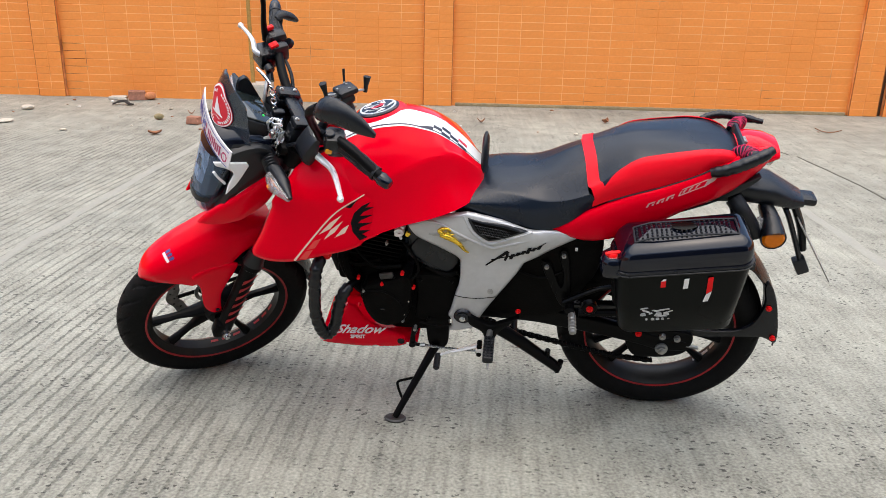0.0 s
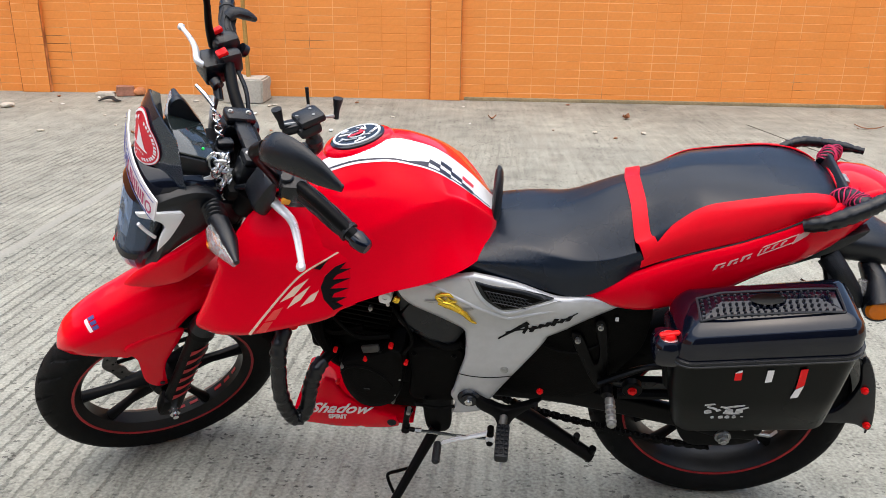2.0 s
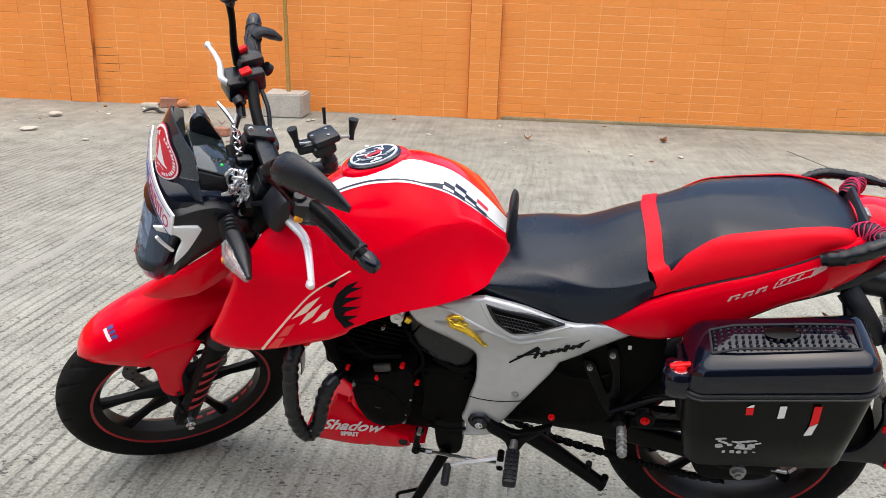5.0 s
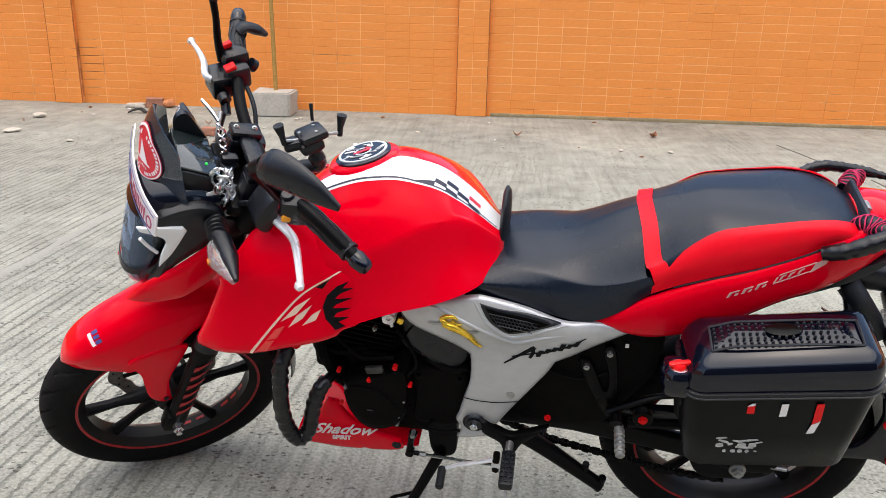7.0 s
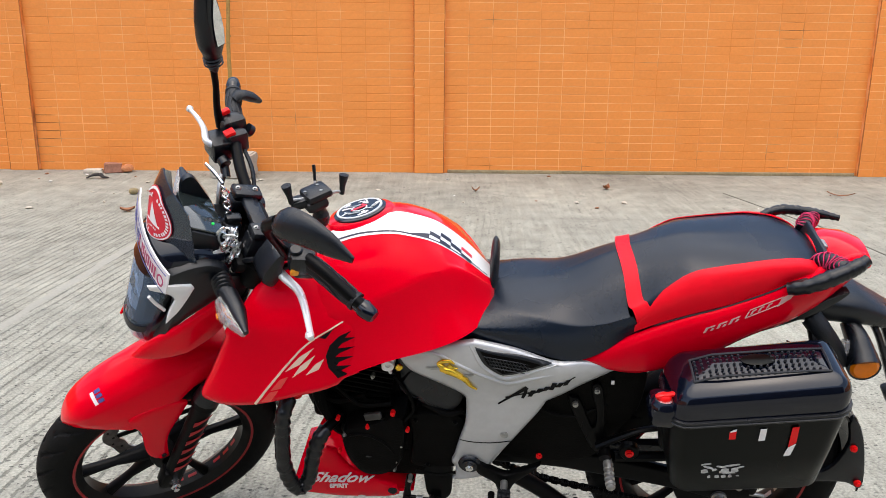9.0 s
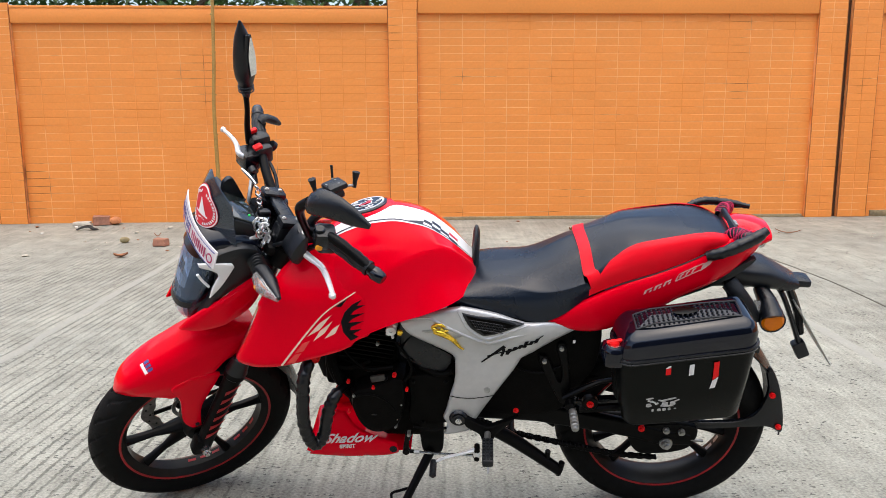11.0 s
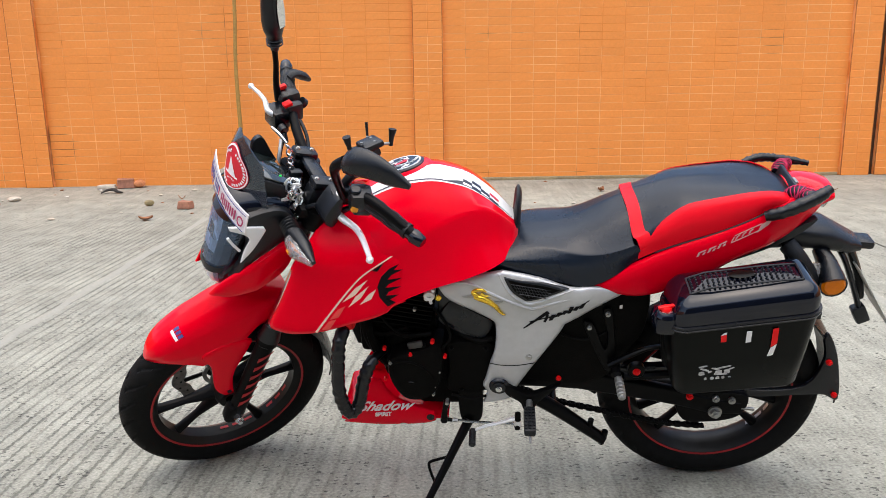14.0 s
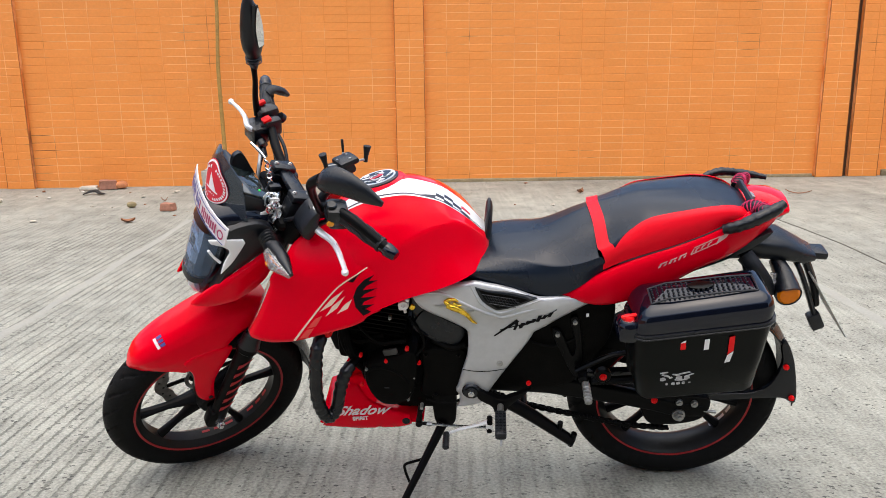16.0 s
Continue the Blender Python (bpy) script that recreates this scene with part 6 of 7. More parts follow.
piece("lever_pivot", join(rod((0.154, -0.150, 0.316), (0.154, -0.174, 0.316), 0.008, n=12), rod((0.153, -0.150, 0.288), (0.153, -0.176, 0.288), 0.008, n=6), rod((0.144, -0.162, 0.290), (0.154, -0.162, 0.290), 0.006, n=8)), ENGINE, lev)
piece("stand_bracket", panel([(0.0, 0.39), (0.055, 0.39), (0.06, 0.30), (0.048, 0.262), (0.01, 0.258), (-0.004, 0.30)], -0.125, 0.03, 0.02, 0.006, 0.004), SATIN, None, "black side stand bracket")
foot = BIKE.inverted() @ Vector((-0.127, 2.165, 0.012))
stand = piece("side_stand", tube([(0.022, -0.128, 0.272), tuple(Vector((0.022, -0.128, 0.272)).lerp(foot, 0.35)), tuple(Vector((0.022, -0.128, 0.272)).lerp(foot, 0.7)), tuple(foot)], [0.014, 0.012, 0.011, 0.010], 12), SATIN, None, "extended black side stand")
b = join(lathe([(0, -0.005), (0.026, -0.005), (0.028, 0.0), (0.024, 0.004), (0, 0.005)], (0, 0, 0), 24, axis="z"))
b.transform(Matrix.Translation(foot + Vector((0, 0, -0.005))) @ Matrix.Rotation(radians(-16), 4, "X") @ Matrix.Diagonal((1.2, 0.85, 1, 1)))
piece("stand_foot", b, STEELDARK, stand, "worn steel stand foot")
piece("stand_tang", tube([(-0.032, -0.170, 0.176), (-0.060, -0.188, 0.182), (-0.084, -0.196, 0.178), (-0.086, -0.198, 0.160), (-0.078, -0.200, 0.125), (-0.070, -0.200, 0.100)], 0.0042, 8), SATIN, stand)
mst = piece("centre_stand", join(tube([(0.20, -0.095, 0.330), (0.27, -0.10, 0.285), (0.392, -0.105, 0.190)], [0.020, 0.019, 0.016], 10), tube([(0.20, 0.095, 0.330), (0.27, 0.10, 0.285), (0.392, 0.105, 0.190)], [0.014, 0.015, 0.013], 10), rod((0.25, -0.1, 0.30), (0.25, 0.1, 0.30), 0.011)), SATIN, None, "folded black centre stand")
piece("stand_feet", join(tube([(0.386, -0.107, 0.178), (0.396, -0.107, 0.222)], 0.009, 8), tube([(0.352, -0.104, 0.225), (0.355, -0.106, 0.262)], 0.008, 8)), SATIN, mst)
ph_ = piece("pillion_hanger", join(panel([(0.316, 0.592), (0.330, 0.604), (0.343, 0.592), (0.372, 0.520), (0.378, 0.560), (0.362, 0.630), (0.372, 0.646), (0.386, 0.630), (0.398, 0.540), (0.402, 0.470), (0.388, 0.450), (0.368, 0.470)], -0.134, 0.012, 0.014, 0.006, 0.005), tube([(0.385, -0.145, 0.480), (0.44, -0.148, 0.518), (0.475, -0.146, 0.534), (0.515, -0.142, 0.540)], [0.014, 0.011, 0.009, 0.010], 10, flat=0.7), rod((0.40, -0.13, 0.478), (0.40, -0.172, 0.470), 0.013)), SATIN, None, "black cast pillion footrest hanger")
for x, z in ((0.330, 0.592), (0.373, 0.632)):
    piece("hanger_bolt", bolt((x, -0.140, z), r=0.0046, h=0.005), DULL, ph_)
piece("pillion_footrest", join(rod((0.407, -0.160, 0.458), (0.409, -0.240, 0.450), 0.0100, 0.0100, 16, 0.004), *[rod((0.408, -0.172 - 0.0135 * k, 0.4555), (0.408, -0.179 - 0.0135 * k, 0.4550), 0.0112, n=16, bevel=0.002) for k in range(5)]), DULL, ph_, "bright alloy pillion footrest")
piece("link_bolt", join(bolt((0.458, -0.135, 0.452), r=0.0075, h=0.008)), REDBOLT, None, "red anodised bolt")
piece("link_washer", rod((0.458, -0.115, 0.452), (0.458, -0.135, 0.452), 0.022, n=24, bevel=0.003), SATIN)
piece("lower_stay", tube([(0.43, -0.12, 0.425), (0.50, -0.12, 0.43), (0.60, -0.12, 0.44)], 0.012, 8), SATIN)


# headlight, cowl and screen (they turn with the bars)
def nose(z, table):
    return [lin(z, table[0], table[k]) for k in (1, 2, 3)]


NOSE = [[0.736, 0.775, 0.80, 0.85, 0.90, 0.95, 0.985, 1.01], [-0.648, -0.662, -0.660, -0.643, -0.622, -0.602, -0.574, -0.56], [0.026, 0.042, 0.050, 0.058, 0.064, 0.064, 0.058, 0.045], [-0.60, -0.57, -0.55, -0.51, -0.49, -0.48, -0.48, -0.49]]


def nose_ring(z, grow=0.0, n=28):
    xf, w, xr = nose(z, NOSE)
    xf, w = xf - grow, w + grow
    ring = []
    for a in np.linspace(0, 2 * math.pi, n, endpoint=False):
        c, s = math.cos(a), math.sin(a)
        x = (xf + xr) / 2 - (xr - xf) / 2 * np.sign(c) * abs(c) ** 0.75
        ring.append(Vector((x, w * np.sign(s) * abs(s) ** (0.8 if c > 0 else 0.5), z)))
    return ring


head = steered("headlight", sheet([nose_ring(z) for z in np.linspace(0.736, 1.01, 18)]), GLOSSBLACK, None, "angular headlight with clear lens and white light guides", 55)


def nose_patch(z0, z1, a0, a1, grow, n=14, m=16):
    rows = []
    for z in np.linspace(z0, z1, n):
        xf, w, xr = nose(z, NOSE)
        xf, w = xf - grow, w + grow
        row = []
        for a in np.linspace(a0(z) if callable(a0) else a0, a1(z) if callable(a1) else a1, m):
            c, s = math.cos(a), math.sin(a)
            row.append(Vector(((xf + xr) / 2 - (xr - xf) / 2 * np.sign(c) * abs(c) ** 0.75, w * np.sign(s) * abs(s) ** (0.8 if c > 0 else 0.5), z)))
        rows.append(row)
    return rows


steered("lens", shell(nose_patch(0.748, 0.965, -1.42, 1.42, 0.006), 0.002), LENS, head, "clear headlight lens")
grid_rows = nose_patch(0.822, 0.952, -1.30, 1.30, 0.002, 5, 8)
# pale and dark facets are laid out to imitate reflections in the lens
for dark in (False, True):
    facets = bmesh.new()
    for r_ in range(4):
        for c_ in range(7):
            if (c_ > 1 and r_ > 0 and (r_, c_) not in ((2, 3), (1, 5))) == dark:
                continue
            quad = [grid_rows[r_][c_], grid_rows[r_][c_ + 1], grid_rows[r_ + 1][c_ + 1], grid_rows[r_ + 1][c_]]
            tilt_ = [0.0035 * math.sin(2.1 * r_ + 1.7 * c_ + 1.57 * q_) for q_ in range(4)]
            facets.faces.new([facets.verts.new(p_ + Vector((-abs(t_), 0, 0))) for p_, t_ in zip(quad, tilt_)])
    bmesh.ops.solidify(facets, geom=facets.faces[:], thickness=0.001)
    steered("reflector", facets, DARKFACET if dark else SKYFACET, head, "reflector facets coloured dark as in a reflection" if dark else "reflector facets with the sky's reflection in their colour", 2)
steered("reflector", shell(nose_patch(0.752, 0.798, -1.0, 1.0, 0.003, 2, 6), 0.001), SKYFACET, head, "", 3)
steered("lens_divider", shell(nose_patch(0.802, 0.818, -1.2, 1.2, 0.008, 3), 0.002), BLACK, head)
steered("lens_brow", shell(nose_patch(0.955, 0.975, -1.2, 1.2, 0.009, 3), 0.003), GLOSSBLACK, head)
for sd in (-1, 1):
    steered("position_lamp", shell(nose_patch(0.758, 0.798, lambda z: sd * (0.25 + 5 * abs(z - 0.772)), lambda z: sd * (0.90 - 6 * abs(z - 0.772)), 0.0048, 7, 6), 0.001), DRLWHITE, head, "white position lamp")
gd = lambda x, z: -0.104 + 0.25 * max(0, -0.56 - x)
GUIDE = [(-0.600, 0.970, True), (-0.560, 0.962), (-0.522, 0.948, True), (-0.518, 0.936, True), (-0.548, 0.898), (-0.590, 0.852, True), (-0.578, 0.885), (-0.560, 0.918, True), (-0.562, 0.932), (-0.574, 0.944), (-0.598, 0.958, True)]
for mir in (False, True):
    if not mir:
        steered("light_guide", panel(GUIDE, gd, 0.004, 0.02, 0.003, 0.002), DRLWHITE, head, "white V-shaped running light")
        steered("light_guide", tube([(-0.604, -0.076, 0.924), (-0.596, -0.079, 0.902), (-0.584, -0.083, 0.880)], 0.0036, 8), DRLWHITE, head)
for mir in (False, True):
    steered("black_cheek", panel([(-0.575, 0.965), (-0.54, 0.985), (-0.48, 0.98), (-0.445, 0.945), (-0.455, 0.885), (-0.50, 0.865), (-0.56, 0.838), (-0.60, 0.808), (-0.622, 0.792), (-0.610, 0.812), (-0.584, 0.85), (-0.562, 0.90)], lambda x, z: -0.098 + 0.2 * max(0, -0.60 - x), 0.02, 0.02, 0.014, 0.012, mirror=mir), BLACK, head, "black plastic headlight surround")
    cowl = steered("red_cowl", panel([(-0.676, 0.752, True), (-0.640, 0.790), (-0.58, 0.834), (-0.52, 0.862), (-0.475, 0.882), (-0.452, 0.868), (-0.468, 0.825), (-0.490, 0.795), (-0.525, 0.772), (-0.580, 0.752), (-0.630, 0.742)], lambda x, z: -0.110 + 0.35 * max(0, -0.57 - x), 0.006, 0.018, 0.010, 0.007, mirror=mir), RED, head, "glossy red headlight cowl side")

# screen
def screen_point(t, q, off=0.0):
    """The fly screen: a bent sheet that leans back, its top edge nearly level; t up, q across."""
    w = lin(t, [0, 0.4, 0.8, 1], [0.098, 0.100, 0.094, 0.088])
    xc = lin(t, [0, 0.5, 1], [-0.590, -0.562, -0.530])
    back = lin(t, [0, 0.5, 1], [0.085, 0.062, 0.040])
    top = 1.112 - 0.030 * abs(q) ** 2.5 - 0.030 * max(0.0, q)
    t_over = max(0.0, t - 0.9)
    p = Vector((xc + 0.25 * t_over * (1 - abs(q)) + back * abs(q) ** 1.7, 0.034 * t + w * q, 0.930 + (top - 0.930) * t + 0.25 * t_over * (1 - abs(q)) ** 1.3))
    n_ = Vector((-0.80, 0.50 * q, 0.26)).normalized()
    return p + n_ * off


screen = steered("screen", shell([[screen_point(t, q) for q in np.linspace(-1, 1, 19)] for t in np.linspace(0, 1, 14)], 0.003), SMOKE, None, "smoked fly screen with a round red sticker", 60)


def sticker_rows(r0, r1, a0=0.0, a1=2 * math.pi, off=0.004, n=40):
    rows = []
    for a in np.linspace(a0, a1, n):
        rows.append([screen_point(0.70 + r * 0.25 * math.sin(a), -0.22 + r * 0.47 * math.cos(a), off) for r in (r0, (r0 + r1) / 2, r1)])
    return rows


steered("round_sticker", shell(sticker_rows(0.0, 1.0), 0.0006), STICKERRED, screen, "round red sticker with white ring")
steered("sticker_ring", shell(sticker_rows(0.93, 0.98, off=0.0048), 0.0004), STICKERWHITE, screen)
for k in range(34):
    a = 2 * math.pi * k / 34
    if k in (8, 9, 25, 26):
        continue
    steered("sticker_bar", shell(sticker_rows(0.74, 0.86, a, a + 0.085 + 0.02 * (k % 3), 0.0048, 3), 0.0004), STICKERWHITE, screen)
rows = [[screen_point(0.69 + v * 0.15, -0.22 + (u * (1 - v) * 0.5 + 0.22 * v) * 0.22, 0.0048) for u in (-0.8, -0.3, 0.3, 0.8)] for v in np.linspace(-0.45, 0.95, 9)]
steered("sticker_shape", shell(rows, 0.0004), STICKERWHITE, screen)
rows = [[screen_point(0.62 + v * 0.02 + 0.012 * u, -0.22 + u * 0.20, 0.0048) for u in np.linspace(-1, 1, 6)] for v in (-0.5, 0.5)]
steered("sticker_shape", shell(rows, 0.0004), STICKERWHITE, screen)
for k in range(5):
    cq, ct = -0.22 + 0.05 * (k - 2), 0.575 - 0.006 * abs(k - 2)
    steered("sticker_bar", shell([[screen_point(ct + 0.008 * v, cq + 0.012 * u, 0.0048) for u in (-1, 1)] for v in (-1, 1)], 0.0004), STICKERWHITE, screen)


# curved front plate with bars for its writing
def plate_row(y, z0, z1, off=0.0):
    x = -0.583 + 1.1 * y * y - off
    return [Vector((x + 0.35 * (z - 0.995), y, z)) for z in (z0, (z0 + z1) / 2, z1)]


front_plate = steered("front_plate", shell([plate_row(y, 0.972, 1.020) for y in np.linspace(-0.128, 0.135, 24)], 0.003), STICKERWHITE, None, "curved white front plate with violet writing bars", 60)
for z0, z1, m_ in ((0.9745, 0.9765, STICKERBLUE), (1.0155, 1.0175, STICKERBLUE)):
    steered("plate_border", shell([plate_row(y, z0, z1, 0.004) for y in np.linspace(-0.125, 0.131, 24)], 0.0006), m_, front_plate)
for k, y in enumerate(np.linspace(-0.088, 0.116, 20)):
    if k not in (8, 13):
        steered("plate_bar", shell([plate_row(yy, 0.983 + 0.002 * (k % 2), 1.008 - 0.002 * (k % 3), 0.004) for yy in np.linspace(y, y + 0.0062, 3)], 0.0006), STICKERPINK if k < 10 else STICKERBLUE, front_plate)
ring_rows = []
for a in np.linspace(0, 2 * math.pi, 24):
    r = []
    for rad in (0.0085, 0.0125):
        y, z = -0.110 + rad * math.cos(a), 0.995 + rad * math.sin(a)
        r.append(Vector((-0.588 + 1.1 * y * y + 0.35 * (z - 0.995), y, z)))
    ring_rows.append(r)
steered("plate_ring", shell(ring_rows, 0.0006), STICKERPINK, front_plate)

# dash, its hood and the ears of the screen
dash = steered("instrument", block((-0.475, 0, 1.005), (0.085, 0.125, 0.05), 0.012, (0, 38, 0)), BLACK, None, "dark instrument panel with green lamp")
steered("dial_glass", block((-0.462, 0, 1.028), (0.078, 0.112, 0.006), 0.003, (0, 38, 0)), SCREENGLASS, dash)
steered("green_lamp", block((-0.447, -0.030, 1.0215), (0.005, 0.005, 0.004), 0.001, (0, 38, 0)), GREENLED, dash)
steered("dash_shell", sheet([[Vector((x, w * math.sin(a), z + h * math.cos(a))) for a in np.linspace(0, 2 * math.pi, 18, endpoint=False)] for x, w, z, h in ((-0.575, 0.070, 0.975, 0.035), (-0.53, 0.085, 0.975, 0.05), (-0.47, 0.085, 0.955, 0.055), (-0.42, 0.07, 0.935, 0.04))]), GLOSSBLACK, dash, "", 50)
for sd in (1,):
    steered("screen_ear", panel([(-0.488, 1.010), (-0.482, 1.060), (-0.466, 1.077), (-0.452, 1.070), (-0.440, 1.032), (-0.432, 0.995), (-0.46, 0.99)], -0.075, 0.012, 0.02, 0.006, 0.005, mirror=sd > 0), BLACK, dash, "black ear beside the dash")
steered("small_label", block((-0.452, -0.066, 0.978), (0.026, 0.002, 0.012), 0.0005, (0, 10, 15)), STICKERWHITE, dash)
steered("key_switch", join(rod((-0.425, 0, 0.93), (-0.405, 0, 0.985), 0.022, 0.020, 18, 0.003), block((-0.403, 0, 0.992), (0.034, 0.022, 0.018), 0.006, (0, 20, 0))), BLACK, None, "black ignition switch with key")
steered("lower_shell", block((-0.45, -0.01, 0.89), (0.10, 0.17, 0.08), 0.03, (0, 26, 0)), BLACK, dash)

# indicators at the front
for sd in (-1, 1):
    ind = steered("front_indicator", join(tube([(-0.462, 0.080 * sd, 0.936), (-0.465, 0.115 * sd, 0.935), (-0.466, 0.150 * sd, 0.934)], [0.020, 0.017, 0.018], 14), *[lathe([(0.016, 0), (0.0215, 0.003), (0.016, 0.006)], (-0.4645, (0.105 + 0.010 * k) * sd, 0.935), 18) for k in range(4)]), BLACK, None, "front turn signal with clear lens on a ribbed stalk", 60)
    steered("signal_body", tube([(-0.462, 0.146 * sd, 0.938), (-0.458, 0.20 * sd, 0.941), (-0.458, 0.256 * sd, 0.942)], [0.019, 0.017, 0.005], 14), BLACK, ind)
    steered("signal_lens", tube([(-0.474, 0.152 * sd, 0.930), (-0.474, 0.192 * sd, 0.930), (-0.463, 0.254 * sd, 0.938)], [0.018, 0.0225, 0.006], 14), CLEAR, ind, "clear turn signal lens")
    steered("bulb", tube([(-0.474, 0.158 * sd, 0.930), (-0.474, 0.180 * sd, 0.931), (-0.471, 0.205 * sd, 0.933)], [0.007, 0.009, 0.004], 10), AMBER, ind, "amber bulb behind the lens")
    steered("bulb", tube([(-0.494, 0.180 * sd, 0.930), (-0.4945, 0.192 * sd, 0.931)], [0.004, 0.004], 8), AMBER, ind)

# handlebar, clamps, controls
BARL = [(-0.340, -0.030, 0.968), (-0.337, -0.07, 0.972), (-0.338, -0.13, 1.008), (-0.330, -0.19, 1.044), (-0.311, -0.26, 1.072), (-0.252, -0.376, 1.029)]
BARR = [(-0.345, 0.030, 0.968), (-0.349, 0.07, 0.976), (-0.348, 0.13, 1.000), (-0.336, 0.20, 1.020), (-0.317, 0.28, 1.031), (-0.292, 0.362, 1.040)]
bars = steered("handlebar", join(tube(BARL, 0.0125, 12), tube(BARR, 0.0125, 12), rod((-0.343, -0.04, 0.968), (-0.343, 0.04, 0.968), 0.0125)), SATIN, None, "black handlebar turned to the left")
for sd in (-1, 1):
    steered("bar_clamp", join(block((-0.365, 0.062 * sd, 0.958), (0.078, 0.045, 0.055), 0.012, (0, 25, 0)), block((-0.356, 0.064 * sd, 0.992), (0.062, 0.040, 0.020), 0.007, (0, 25, 0))), BLACK, bars, "black handlebar riser")
    for dx in (-0.017, 0.017):
        p_ = Vector((-0.354 + dx, 0.064 * sd, 1.000 - dx * 0.46))
        steered("clamp_bolt", lathe([(0.0022, 0.0), (0.0022, 0.004), (0.0048, 0.005), (0.0062, 0.002), (0.0062, -0.004)], tuple(p_), 16, axis="z"), DULL, bars, "steel socket bolt")
steered("clamp_bridge", block((-0.357, 0, 0.986), (0.036, 0.096, 0.016), 0.006, (0, 25, 0)), BLACK, bars, "black bridge between the handlebar clamps")
steered("top_yoke", join(block((-0.385, 0, 0.925), (0.11, 0.20, 0.030), 0.012, (0, 26.9, 0)), rod((-0.405, -0.098, 0.90), (-0.385, -0.098, 0.945), 0.026), rod((-0.405, 0.098, 0.90), (-0.385, 0.098, 0.945), 0.026)), SATIN, bars, "black top yoke")
for line, nm in ((BARL, "grip"), (BARR, "grip")):
    cp = curve(line, 8)
    p0_, p1_ = Vector(cp[-13]), Vector(cp[-1])
    p1_ = p0_ + (p1_ - p0_) * (0.80 if line is BARL else 0.95)
    d = (p1_ - p0_)
    side_, up_ = d.normalized().orthogonal().normalized(), d.normalized().cross(d.normalized().orthogonal().normalized())
    gr = steered("grip", tube([p0_, p0_ + d * 0.5, p1_], [0.0175, 0.0168, 0.0172], 18), GRIP, bars, "black moulded rubber grip", 60)
    for t, w in ((0.0, 0.05), (0.10, 0.025), (0.95, 0.05)):
        steered("grip_rib", tube([p0_ + d * t, p0_ + d * (t + w)], [0.0186, 0.0186], 18, smooth=False), GRIP, bars)
    for k in range(8):
        a0_ = 2 * math.pi * k / 8
        wave = [p0_ + d * t + 0.0168 * (math.cos(a0_ + 0.28 * math.sin(9 * t)) * side_ + math.sin(a0_ + 0.28 * math.sin(9 * t)) * up_) for t in np.linspace(0.16, 0.90, 9)]
        steered("grip_rib", tube(wave, [0.0012, 0.0022, 0.0030, 0.0022, 0.0012, 0.0022, 0.0030, 0.0022, 0.0012], 6, 2), GRIP, bars)
    steered("bar_end", tube([p1_, p1_ + d * 0.08, p1_ + d * 0.12, p1_ + d * 0.28, p1_ + d * 0.31], [0.0150, 0.0150, 0.0175, 0.0140, 0.0110], 18, smooth=False), GLOSSBLACK, bars, "black tapered bar end weight")
# left controls
steered("switch_box", join(block((-0.325, -0.224, 1.060), (0.052, 0.056, 0.048), 0.014, (0, 10, -18)), block((-0.322, -0.222, 1.036), (0.046, 0.050, 0.030), 0.010, (0, 10, -18)), rod((-0.335, -0.226, 1.08), (-0.335, -0.227, 1.092), 0.012, n=16, bevel=0.002)), BLACK, bars, "black left switch box")
steered("switch_tab", block((-0.347, -0.242, 1.050), (0.016, 0.012, 0.014), 0.003, (0, 20, -10)), ORANGEPLASTIC, bars, "orange passing switch")
steered("perch", join(block((-0.340, -0.135, 1.005), (0.055, 0.045, 0.035), 0.010, (0, 15, -8)), panel([(-0.395, 0.985), (-0.36, 1.025), (-0.345, 1.02), (-0.35, 0.990), (-0.362, 0.960), (-0.380, 0.945), (-0.396, 0.962)], -0.175, 0.05, 0.02, 0.012, 0.010)), BLACK, bars, "black clutch lever perch with guard")
steered("perch_screw", rod((-0.350, -0.150, 1.018), (-0.350, -0.156, 1.030), 0.0075, n=14), DULL, bars)
steered("clutch_lever", tube([(-0.375, -0.130, 0.990), (-0.366, -0.150, 0.978), (-0.352, -0.180, 0.968), (-0.341, -0.222, 0.972), (-0.345, -0.272, 0.985), (-0.359, -0.350, 0.998)], [0.010, 0.011, 0.0105, 0.009, 0.0075, 0.006], 12, flat=0.8), LEVER, bars, "bright alloy clutch lever")
steered("lever_ball", lathe([(0.0, -0.009), (0.006, -0.007), (0.009, 0), (0.006, 0.007), (0.0, 0.009)], (-0.362, -0.354, 1.000), 16), LEVER, bars)
# right controls
steered("master_cylinder", join(block((-0.372, 0.215, 1.010), (0.045, 0.062, 0.050), 0.006, (0, 8, 8)), rod((-0.372, 0.165, 0.995), (-0.375, 0.18, 1.0), 0.013, n=14), tube([(-0.372, 0.185, 0.99), (-0.378, 0.155, 0.968)], 0.010, 10)), BLACK, bars, "square black brake fluid reservoir")
steered("switch_housing", join(block((-0.333, 0.205, 1.018), (0.052, 0.030, 0.052), 0.010, (0, 5, 8)), block((-0.328, 0.250, 1.026), (0.058, 0.045, 0.055), 0.014, (0, 5, 10)), rod((-0.300, 0.235, 1.02), (-0.292, 0.235, 1.01), 0.014, n=14)), BLACK, bars, "black right switch housing")
steered("red_switch", block((-0.345, 0.203, 1.046), (0.024, 0.020, 0.010), 0.003, (0, -8, 8)), REDBOLT, bars, "red engine stop switch")
steered("red_switch", block((-0.340, 0.262, 1.058), (0.030, 0.014, 0.012), 0.004, (0, -8, 10)), REDBOLT, bars)
